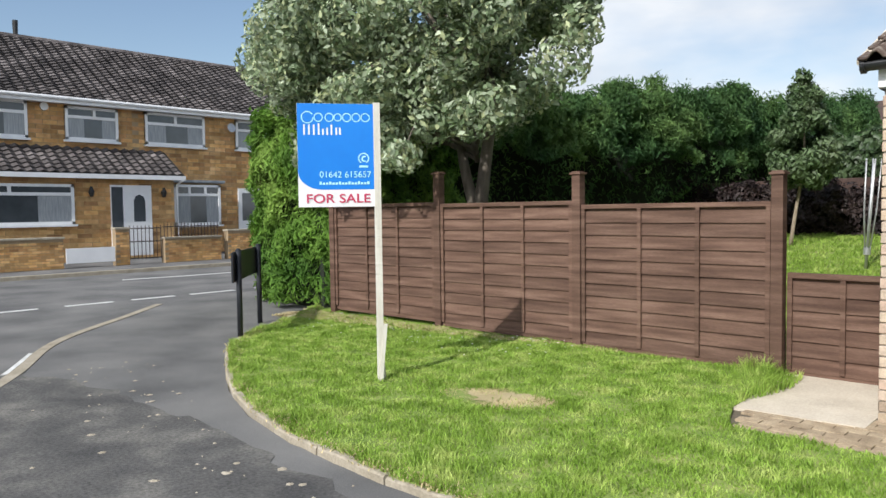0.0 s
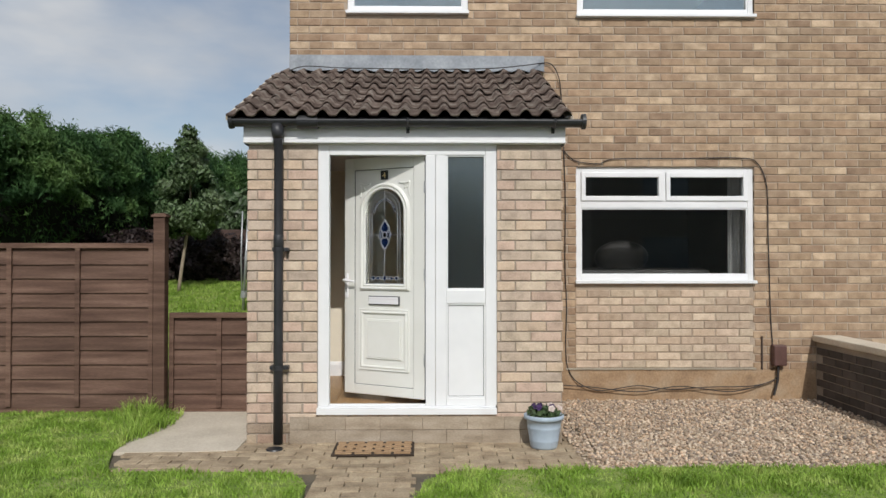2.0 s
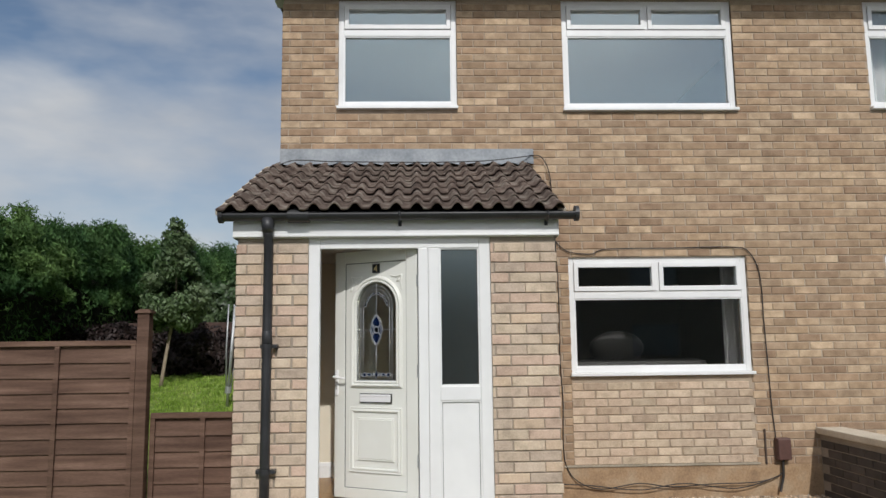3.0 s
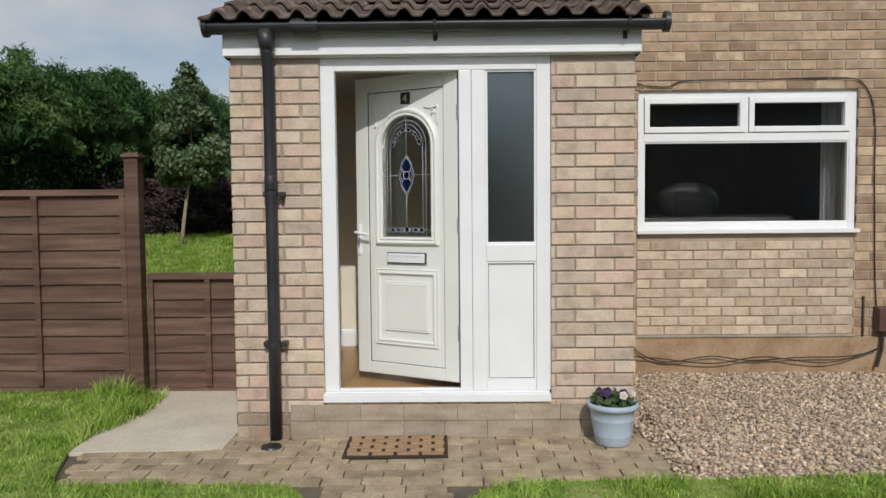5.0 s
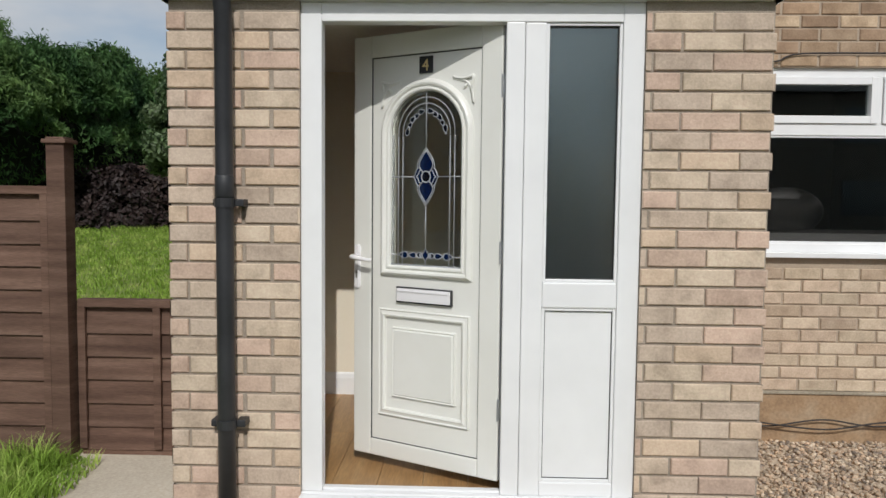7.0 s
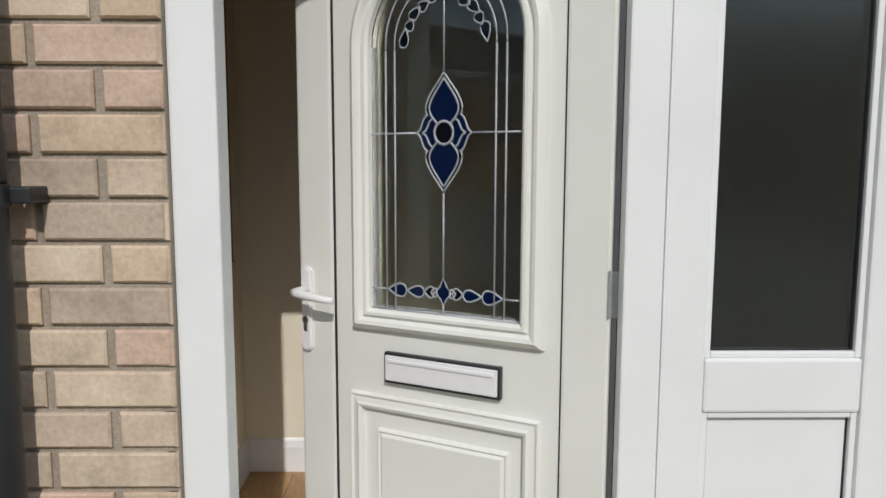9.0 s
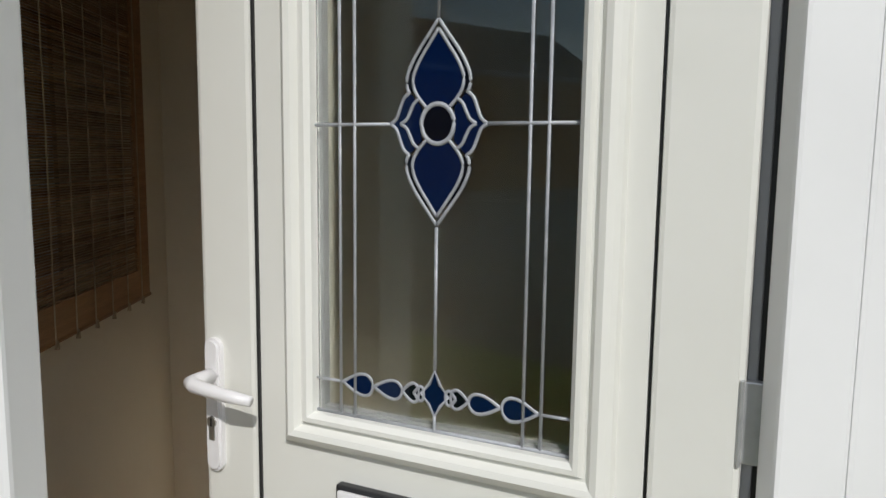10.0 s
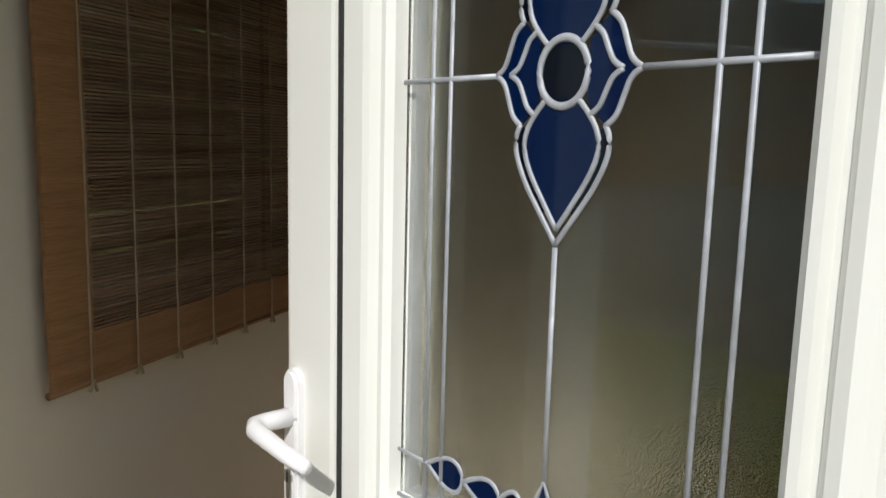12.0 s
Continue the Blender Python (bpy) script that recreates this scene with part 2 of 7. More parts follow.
M_BLUE = glass("blue_stained_glass", (0.001, 0.012, 0.062), rough=0.05, ior=1.4, clear=0.4)
M_NAVY = glass("navy_stained_glass", (0.005, 0.008, 0.020), rough=0.05, ior=1.4, clear=0.6)
M_OBSCURE_FLAT = glass("obscure_glass", (0.42, 0.45, 0.45), rough=0.14, bump=0.04, bump_scale=320, ior=1.95)
M_GREY_PVC = material("grey_rebate_plastic", [(0.26, 0.265, 0.275), (0.32, 0.325, 0.335)], scale=6, rough=0.45, fine=30, fine_amount=0.1)
M_WHITE = material("white_plastic", [(0.78, 0.77, 0.78), (0.84, 0.83, 0.84)], scale=4, rough=0.3, fine=30, fine_amount=0.05)
M_STEEL = material("steel", [(0.45, 0.44, 0.42), (0.6, 0.59, 0.57)], scale=30, rough=0.35, metal=1.0)
M_BRASS = material("gold_figure", [(0.62, 0.48, 0.22), (0.75, 0.6, 0.3)], scale=30, rough=0.35, metal=0.8)
M_BAMBOO = material("split_bamboo", thin=0.5, colors=[(0.36, 0.23, 0.125), (0.50, 0.35, 0.21), (0.60, 0.45, 0.29)], scale=6, stretch=(1, 0.4, 6), rough=0.65, fine=70, fine_amount=0.5, vary="object", vary_amount=0.2)
M_BAMBOO_DARK = material("bamboo_band", [(0.30, 0.155, 0.06), (0.39, 0.21, 0.095)], scale=8, stretch=(1, 0.3, 8), rough=0.6, fine=120, fine_amount=0.5)
M_CORD = material("cotton_cord", [(0.42, 0.33, 0.22), (0.5, 0.41, 0.29)], scale=30, rough=0.9)
M_CURTAIN = material("white_curtain", [(0.62, 0.63, 0.64), (0.72, 0.72, 0.72)], scale=3, rough=0.9, fine=150, fine_amount=0.15)
M_LEATHER = material("dark_leather", [(0.008, 0.0075, 0.0075), (0.014, 0.013, 0.0125)], scale=8, rough=0.6, bump=0.2, bump_scale=80)


M_SIGN_BLUE = material("sign_blue", [(0.006, 0.19, 0.68), (0.008, 0.22, 0.74)], scale=2, rough=0.4, fine=20, fine_amount=0.04)
M_SIGN_CYAN = material("sign_pale_letters", [(0.40, 0.80, 0.85), (0.45, 0.84, 0.88)], scale=5, rough=0.4)
M_SIGN_WHITE = material("sign_white", [(0.80, 0.80, 0.80), (0.85, 0.85, 0.85)], scale=3, rough=0.4)
M_SIGN_RED = material("sign_crimson", [(0.50, 0.03, 0.09), (0.56, 0.04, 0.11)], scale=5, rough=0.4)
M_POST_WOOD = material("painted_timber", [(0.60, 0.57, 0.49), (0.72, 0.70, 0.63)], scale=4, stretch=(4, 4, 0.5), rough=0.7, fine=40, fine_amount=0.25, bump=0.2)
M_STREET_BLACK = material("black_painted_steel", [(0.012, 0.014, 0.018), (0.022, 0.024, 0.03)], scale=6, rough=0.4)
M_BARK = material("grey_bark", [(0.09, 0.075, 0.06), (0.17, 0.145, 0.115)], scale=5, stretch=(3, 3, 0.7), rough=0.95, bump=0.8, bump_scale=40, fine=60, fine_amount=0.4)
M_PALE_BARK = material("pale_bark", [(0.28, 0.22, 0.16), (0.40, 0.33, 0.25)], scale=9, rough=0.9, bump=0.5, bump_scale=60)
M_SILVER = material("silver_green_leaf", thin=0.3, colors=[(0.225, 0.27, 0.195), (0.34, 0.39, 0.285), (0.47, 0.52, 0.42)], scale=1.2, rough=0.6, vary="island", vary_amount=0.35, palette=((0.5, 0.6, 0.42), (1.0, 1.05, 0.92), (1.5, 1.5, 1.42), (0.65, 0.75, 0.55), (1.25, 1.2, 0.9)), spec=0.3)
M_CONIFER = material("conifer_spray", thin=0.3, colors=[(0.033, 0.086, 0.030), (0.075, 0.158, 0.050), (0.16, 0.265, 0.080)], scale=0.9, rough=0.65, vary="island", vary_amount=0.35, spec=0.25)
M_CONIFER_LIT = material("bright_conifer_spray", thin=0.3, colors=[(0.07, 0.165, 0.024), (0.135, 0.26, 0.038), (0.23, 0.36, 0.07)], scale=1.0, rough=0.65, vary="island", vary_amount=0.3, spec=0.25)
M_LAUREL = material("glossy_leaf", thin=0.3, colors=[(0.045, 0.085, 0.035), (0.08, 0.13, 0.055), (0.12, 0.17, 0.08)], scale=2, rough=0.45, vary="island", vary_amount=0.35)
M_YOUNG_LEAF = material("fresh_leaf", thin=0.35, colors=[(0.075, 0.13, 0.05), (0.13, 0.20, 0.085), (0.20, 0.27, 0.14)], scale=2, rough=0.5, vary="island", vary_amount=0.35)
M_PURPLE_LEAF = material("dark_purple_leaf", [(0.016, 0.011, 0.011), (0.030, 0.019, 0.018), (0.05, 0.034, 0.030)], scale=2, rough=0.6, vary="island", vary_amount=0.4, spec=0.3)
# near-black colour standing in for the deep shade inside hedges
M_HEDGE_SHADE = material("hedge_inner_shade", [(0.008, 0.012, 0.006), (0.014, 0.02, 0.01)], scale=3, rough=1.0)
M_DARK_BRICK = material("dark_brick", [(0.055, 0.045, 0.04), (0.09, 0.075, 0.065)], scale=10, rough=0.9, bump=0.4, vary="object", vary_amount=0.3, fine=120)
# red brick darkened in colour to stand for the shade of trees
M_GARDEN_WALL = material("shade_darkened_red_brick", [(0.05, 0.032, 0.027), (0.095, 0.058, 0.047)], scale=6, rough=0.9, bump=0.5, bump_scale=50, vary="island", vary_amount=0.3)
M_NB_BRICK = material("golden_brick", [(0.42, 0.27, 0.12), (0.55, 0.37, 0.18), (0.62, 0.43, 0.23)], scale=1.6, rough=0.9, vary="island", vary_amount=0.3, fine=8, fine_amount=0.4, palette=((1, 0.9, 0.8), (0.75, 0.6, 0.5), (1.15, 1.05, 0.9), (0.9, 0.75, 0.6), (1, 0.85, 0.65)))
M_NB_TILE = material("dark_roof_tile", [(0.05, 0.043, 0.042), (0.085, 0.073, 0.070), (0.17, 0.15, 0.145)], scale=1.3, rough=0.9, vary="island", vary_amount=0.35, fine=9, fine_amount=0.4)
M_POT = material("pale_blue_plastic", [(0.36, 0.44, 0.52), (0.42, 0.50, 0.58)], scale=5, rough=0.5, fine=40, fine_amount=0.08)
M_PANSY = material("purple_petal", [(0.03, 0.012, 0.06), (0.07, 0.03, 0.11)], scale=30, rough=0.7, vary="object", vary_amount=0.4)
M_PANSY_PALE = material("pale_petal", [(0.55, 0.45, 0.40), (0.65, 0.55, 0.5)], scale=30, rough=0.7)
M_COIR = material("coir_mat", [(0.32, 0.20, 0.105), (0.43, 0.285, 0.16)], scale=14, rough=0.97, bump=0.9, bump_scale=300, fine=220, fine_amount=0.5)
M_COIR_DARK = material("dark_coir", [(0.03, 0.02, 0.012), (0.06, 0.04, 0.025)], scale=14, rough=0.97, bump=0.8, bump_scale=300)
M_CABLE = material("black_cable", [(0.02, 0.017, 0.016), (0.035, 0.03, 0.028)], rough=0.6)
M_BROWNBOX = material("brown_plastic_box", [(0.09, 0.045, 0.035), (0.12, 0.06, 0.05)], scale=8, rough=0.5)
M_PLINTH = material("stained_plinth", [(0.26, 0.17, 0.10), (0.36, 0.24, 0.14), (0.40, 0.30, 0.20)], scale=5, rough=0.95, bump=0.5, bump_scale=70, fine=60, fine_amount=0.4)
M_BRICK_DAMP = material("damp_stained_brick", [(0.23, 0.19, 0.15), (0.32, 0.27, 0.22), (0.38, 0.325, 0.265)], scale=5, rough=0.92, bump=0.5, bump_scale=110, fine=120, fine_amount=0.5, spec=0.2, vary="object", vary_amount=0.14, palette=BRICK_TINTS)
M_PLINTH2 = material("grey_brown_render", [(0.27, 0.215, 0.155), (0.36, 0.295, 0.22), (0.42, 0.35, 0.27)], scale=4, stretch=(1, 1, 3), rough=0.95, bump=0.4, bump_scale=70, fine=60, fine_amount=0.4, vary="object", vary_amount=0.12)
M_ALU = material("weathered_aluminium", [(0.45, 0.46, 0.47), (0.58, 0.59, 0.60)], scale=9, rough=0.45, metal=0.6)
M_IRON = material("rusty_iron", [(0.05, 0.035, 0.03), (0.09, 0.06, 0.045)], scale=9, rough=0.7)
M_NB_BRICK_FLAT = material("golden_brick_wall", [(0.40, 0.26, 0.12), (0.55, 0.37, 0.18)], scale=2.5, rough=0.92, fine=20, fine_amount=0.4)
M_INFILL = material("pale_buff_infill_brick", [(0.44, 0.365, 0.29), (0.52, 0.44, 0.355), (0.58, 0.50, 0.41)], scale=14, rough=0.88, bump=0.5, bump_scale=120, fine=160, fine_amount=0.4, spec=0.25, vary="object", vary_amount=0.12, palette=INFILL_TINTS)
M_RENDER_WALL = material("distant_house_wall", [(0.20, 0.155, 0.115), (0.26, 0.205, 0.155)], scale=1.5, rough=0.9)
BLIND_Z = 1.135


# ---- builders ----
def thing(name, label="", category="", group="", kind="", at=None):
    return tagged(place(new(name), at), label, category, group, kind)


def place(ob, m):
    if m is not None:
        ob.matrix_basis = m
    return ob


def mesh_of(name, bm, mat, smooth=False):
    me = bpy.data.meshes.new(name)
    bm.normal_update()
    bm.to_mesh(me)
    bm.free()
    for mm in (mat if isinstance(mat, (list, tuple)) else [mat]):
        me.materials.append(mm)
    if smooth:
        for p in me.polygons:
            p.use_smooth = True
    return me


def part(name, bm, mat, parent=None, label="", smooth=False, at=None):
    ob = place(new(name, mesh_of(name, bm, mat, smooth)), at)
    if parent is not None:
        ob.parent = parent
    return tagged(ob, label)


def box(bm, x0, x1, y0, y1, z0, z1, bevel=0.0, m=None):
    """A box, bevelled if asked, added to bm."""
    vs = [bm.verts.new((x, y, z)) for x in (x0, x1) for y in (y0, y1) for z in (z0, z1)]
    fs = [bm.faces.new([vs[i] for i in q]) for q in ((0, 1, 3, 2), (4, 6, 7, 5), (0, 4, 5, 1), (2, 3, 7, 6), (0, 2, 6, 4), (1, 5, 7, 3))]
    if m is not None:
        bmesh.ops.transform(bm, matrix=m, verts=vs)
    if bevel:
        es = list({e for f in fs for e in f.edges})
        bmesh.ops.bevel(bm, geom=es, offset=bevel, segments=2, profile=0.6, affect="EDGES")
    return vs


def cbox(x0, x1, y0, y1, z0, z1, bevel=0.0, m=None):
    bm = bmesh.new()
    box(bm, x0, x1, y0, y1, z0, z1, bevel, m)
    return bm


def tube(points, r, sides=10, bm=None, closed=False, cap=True):
    """A round tube along points."""
    bm = bm or bmesh.new()
    pts = [Vector(p) for p in points]
    rings = []
    k = len(pts)
    up = Vector((0, 0, 1))
    for i, p in enumerate(pts):
        a = pts[(i - 1) % k] if closed or i else p
        b = pts[(i + 1) % k] if closed or i < k - 1 else p
        d = (b - a).normalized()
        s = d.cross(up)
        if s.length < 0.05:
            s = d.cross(Vector((0.3, 1, 0)))
        s.normalize()
        w = s.cross(d).normalized()
        rr = r[i] if isinstance(r, (list, tuple)) else r
        rings.append([bm.verts.new(p + rr * (math.cos(q) * s + math.sin(q) * w)) for q in (2 * math.pi * j / sides for j in range(sides))])
    for i in range(k if closed else k - 1):
        A, B = rings[i], rings[(i + 1) % k]
        for j in range(sides):
            bm.faces.new((A[j], A[(j + 1) % sides], B[(j + 1) % sides], B[j]))
    if cap and not closed:
        bm.faces.new(rings[0][::-1])
        bm.faces.new(rings[-1])
    return bm


def prism(outline, z0, z1, bm=None):
    """A flat outline in x and y, pulled from z0 to z1."""
    bm = bm or bmesh.new()
    lo = [bm.verts.new((x, y, z0)) for x, y in outline]
    hi = [bm.verts.new((x, y, z1)) for x, y in outline]
    k = len(lo)
    bm.faces.new(lo[::-1])
    bm.faces.new(hi)
    for i in range(k):
        bm.faces.new((lo[i], lo[(i + 1) % k], hi[(i + 1) % k], hi[i]))
    bmesh.ops.recalc_face_normals(bm, faces=bm.faces)
    return bm


# ---- plan ----
X_L, X_R = -0.52, 1.82            # the porch's brick sides
YF = 1.57                         # the main front wall
Z_EAVE = 2.21
X_LI = -0.285                     # the porch's plastered left wall
COURSE, BRICK_H, MODULE, BRICK_L = 0.075, 0.065, 0.225, 0.215
LEAF = pose(0.79, 0.05, 0, 0, 0, 180 - 28.2)   # leaf frame: x from the hinge to the handle, y towards the hall (negated by the turn)


def wall_with_openings(name, x0, x1, z0, z1, y0, y1, openings, mat, label):
    """A wall's core in one mesh, left open at each (xa, xb, za, zb)."""
    bm = bmesh.new()
    xs = sorted({x0, x1, *[o[0] for o in openings], *[o[1] for o in openings]})
    for a, b in zip(xs, xs[1:]):
        cuts = sorted((o[2], o[3]) for o in openings if o[0] < (a + b) / 2 < o[1])
        z = z0
        for lo, hi in cuts:
            if lo > z:
                box(bm, a, b, y0, y1, z, lo)
            z = max(z, hi)
        if z < z1:
            box(bm, a, b, y0, y1, z, z1)
    bmesh.ops.remove_doubles(bm, verts=bm.verts, dist=1e-5)
    return tagged(part(name, bm, mat), label, kind="structure")


def brick_bm(length, bm=None, x=0.0, y=0.0, z=0.0, h=BRICK_H, d=0.03, tilt=0.0):
    """A brick's face: front at y, with softened edges."""
    bm = bm or bmesh.new()
    c = 0.004
    f = [bm.verts.new((x + a, y - 0.0 + tilt * b, z + k)) for a, k, b in ((c, c, 0), (length - c, c, 1), (length - c, h - c, 1), (c, h - c, 0))]
    o = [bm.verts.new((x + a, y + 0.004, z + k)) for a, k in ((0, 0), (length, 0), (length, h), (0, h))]
    r = [bm.verts.new((x + a, y + d, z + k)) for a, k in ((0, 0), (length, 0), (length, h), (0, h))]
    bm.faces.new(f)
    for A, B in ((o, f), (r, o)):
        for i in range(4):
            bm.faces.new((A[i], A[(i + 1) % 4], B[(i + 1) % 4], B[i]))
    return bm


brick_meshes = {}


def brick_piece(parent, mat, x, y, z, length):
    key = (mat.name, round(length, 2))
    if key not in brick_meshes:
        brick_meshes[key] = mesh_of("brick", brick_bm(round(length, 2)), mat)
    ob = new("brick", brick_meshes[key])
    ob.parent = parent
    ob.location = (x, y + random.uniform(-0.0015, 0.0015), z)
    return ob


def courses(x0, x1, z0, z1, openings, phase=0.0):
    """Brick spans (x, z, length) of a stretcher wall between x0 and x1, cut at openings."""
    out = []
    row = 0
    z = z0
    while z + BRICK_H <= z1 + 0.01:
        start = x0 - MODULE + phase + (row % 2) * MODULE / 2
        x = start
        while x < x1:
            spans = [(max(x, x0), min(x + BRICK_L, x1))]
            for oa, ob_, za, zb in openings:
                if z + BRICK_H > za + 0.012 and z < zb - 0.012:
                    nxt = []
                    for a, b in spans:
                        if b <= oa or a >= ob_:
                            nxt.append((a, b))
                        else:
                            if a < oa:
                                nxt.append((a, oa))
                            if b > ob_:
                                nxt.append((ob_, b))
                    spans = nxt
            out += [(a, z, b - a) for a, b in spans if b - a > 0.025]
            x += MODULE
        z += COURSE
        row += 1
    return out


# ---- ground ----
Y_PAVE, Y_KERB = -0.78, -2.85


def garden_z(x, y):
    """The back garden climbs gently away from the gate."""
    return 0.02 + 0.83 * max(0.0, min(1.0, (y - 1.6) / 8.0)) ** 1.1


def lawn_z(x, y):
    return 0.015 + 0.018 * noise.noise(Vector((x * 0.9, y * 0.9, 3.0)))


tagged(part("ground", cbox(-900, 900, -900, 900, -0.8, -0.10), M_ASPHALT), "grey worn asphalt of the street", kind="structure")


def arc_points(pts, n=8):
    """A smooth curve through points."""
    out = []
    k = len(pts)
    for i in range(k - 1):
        p0, p1, p2, p3 = (Vector(pts[max(0, min(k - 1, j))]) for j in (i - 1, i, i + 1, i + 2))
        for s in range(n):
            t = s / n
            out.append(0.5 * ((2 * p1) + (-p0 + p2) * t + (2 * p0 - 5 * p1 + 4 * p2 - p3) * t * t + (-p0 + 3 * p1 - 3 * p2 + p3) * t ** 3))
    return out + [Vector(pts[-1])]


EDGE = [tuple(p) for p in arc_points([(0.12, -2.87), (-1.2, -2.88), (-2.2, -2.90), (-3.2, -2.80), (-4.0, -2.62), (-4.8, -2.32), (-5.9, -1.72), (-6.7, -1.20), (-7.3, -0.45), (-7.9, 0.45), (-8.4, 1.2)], 6)]
PATH_L = [tuple(p) for p in arc_points([(0.12, -2.87), (0.12, -1.6), (0.10, -1.1), (-0.02, -0.86), (-0.25, -0.78)], 5)]
LAWN = [(-1.22, -0.78), (-1.38, -0.3), (-1.42, 0.5), (-1.5, 1.2), (-8.4, 1.2)]


def sheet(outline, height, step, mat, name, label, base=-0.2):
    """A soft-surfaced slab: the outline filled, cut into a grid and lifted by height(x, y)."""
    bm = bmesh.new()
    top = bm.faces.new([bm.verts.new((x, y, 0)) for x, y in outline])
    top.normal_update()
    if top.normal.z < 0:
        top.normal_flip()
    xs, ys = [p[0] for p in outline], [p[1] for p in outline]
    for lo, hi, ax in ((min(xs), max(xs), 0), (min(ys), max(ys), 1)):
        q = lo + step
        while q < hi:
            co, no = [0, 0, 0], [0, 0, 0]
            co[ax], no[ax] = q, 1
            bmesh.ops.bisect_plane(bm, geom=list(bm.verts) + list(bm.edges) + list(bm.faces), plane_co=co, plane_no=no)
            q += step
    for v_ in bm.verts:
        v_.co.z = height(v_.co.x, v_.co.y)
    edge = [e for e in bm.edges if e.is_boundary]
    ext = bmesh.ops.extrude_edge_only(bm, edges=edge)
    for v_ in [g for g in ext["geom"] if isinstance(g, bmesh.types.BMVert)]:
        v_.co.z = base
    bmesh.ops.recalc_face_normals(bm, faces=bm.faces)
    return tagged(part(name, bm, mat, smooth=False), label, kind="structure")


LAWN_L = EDGE[::-1] + PATH_L[1:] + LAWN[:-1]
LAWN_R = [(0.76, -2.87), (9.0, -2.87), (9.0, -0.74), (1.9, -0.74), (1.2, -0.78), (0.92, -0.85), (0.80, -1.05), (0.76, -1.5)]
sheet(LAWN_L, lawn_z, 0.5, M_SOIL, "lawn", "green front lawn with dry patches")
sheet(LAWN_R, lawn_z, 0.5, M_SOIL, "lawn", "green front lawn beside the garden path")
sheet([(-8.6, 1.2), (-0.56, 1.2), (-0.56, 26), (-8.6, 26)], garden_z, 0.8, M_SOIL, "back_garden", "green back garden lawn rising to a wall")
sheet([(-1.5, 1.2), (-1.42, 0.5), (-1.38, -0.3), (-0.54, -0.25), (-0.54, 1.2)], lambda x, y: 0.009, 0.6, M_CONCRETE, "concrete_slab", "pale worn concrete slab before the gate")
tagged(part("paving_bed", prism([(-1.38, -0.3), (-1.22, -0.80), (2.02, -0.80), (2.02, 1.6), (-0.54, 1.6), (-0.54, -0.25)], -0.2, -0.012), M_SAND), "dark soil between the paving blocks", kind="structure")
tagged(part("path_bed", prism([(0.12, -2.9), (0.76, -2.9), (0.76, -1.5), (0.80, -1.05), (1.2, -0.79), (-0.25, -0.79), (-0.02, -0.87), (0.10, -1.1), (0.12, -1.6)], -0.2, -0.013), M_SAND), "dark soil bed of the garden path", kind="structure")
tagged(part("gravel_bed", prism([(2.02, -0.74), (4.50, -0.74), (4.50, 1.6), (2.02, 1.6)], -0.2, 0.005), M_GRAVEL), "tan gravel bed below the window", kind="structure")
tagged(part("footway", prism([(-30, -2.89), (12, -2.89), (12, -8.5), (-3.4, -8.5), (-5.2, -5.2), (-6.2, -3.95), (-7.0, -3.4), (-8.2, -2.75), (-9.0, -2.15), (-10.2, -1.0), (-11.2, 0.0), (-11.6, 1.2), (-11.8, 3.0), (-11.8, 40), (-8.6, 40), (-8.6, 1.0), (-7.3, -0.5), (-6.7, -1.25), (-5.9, -1.77), (-4.8, -2.36), (-4.0, -2.67), (-3.2, -2.85)][1:], -0.3, -0.03), M_ASPHALT), "grey patched asphalt footway round the corner", kind="structure")

# ---- main house ----
W_LOW = (2.225, 3.945, 1.125, 2.245)
W_UP1 = (0.03, 1.19, 3.708, 4.84)
W_UP2 = (2.24, 3.955, 3.685, 4.84)
W_UP3 = (5.31, 7.05, 3.695, 4.84)
W_LOW2 = (5.31, 7.05, 1.125, 2.245)
INNER_DOOR = (0.60, 1.38, 0.25, 2.14)
OPEN = [W_LOW, W_UP1, W_UP2, W_UP3, W_LOW2]
X_END, Z_TOP = 12.0, 4.87
INFILL = (2.22, 3.93, 0.32, 1.125)
wall_front = tagged(wall_with_openings("wall_front", X_L + 0.008, X_END, -0.2, Z_TOP, YF + 0.006, YF + 0.26, OPEN + [INNER_DOOR], M_FMORTAR, "brown-buff brick front wall of the house"))
tagged(part("wall_side", cbox(X_L, X_L + 0.26, YF + 0.26, 8.5, -0.2, Z_TOP), M_FBRICK_J), "brown-buff brick side wall of the house", kind="structure")
tagged(part("wall_rear", cbox(X_L, X_END, 8.5, 8.7, -0.2, Z_TOP), M_FBRICK_J), "brown-buff brick rear wall of the house", kind="structure")
tagged(part("wall_end", cbox(X_END - 0.2, X_END, YF + 0.26, 8.5, -0.2, Z_TOP), M_FBRICK_J), "brown-buff brick end wall of the house", kind="structure")
bmr = bmesh.new()
v = [bmr.verts.new(p) for p in ((X_L - 0.12, YF - 0.32, 4.98), (X_END, YF - 0.32, 4.98), (X_END, 5.1, 7.1), (X_L - 0.12, 5.1, 7.1), (X_L - 0.12, 9.0, 4.98), (X_END, 9.0, 4.98))]
for q in ((0, 1, 2, 3), (3, 2, 5, 4), (0, 3, 4), (0, 4, 5, 1), (1, 5, 2)):
    bmr.faces.new([v[i] for i in q])
tagged(part("roof", bmr, M_TILE), "brown tiled main roof of the house", kind="structure")
tagged(part("soffit", cbox(X_L - 0.1, X_END, YF - 0.28, YF + 0.26, Z_TOP, Z_TOP + 0.10), M_UPVC), "white soffit and fascia board under the eaves", kind="structure")
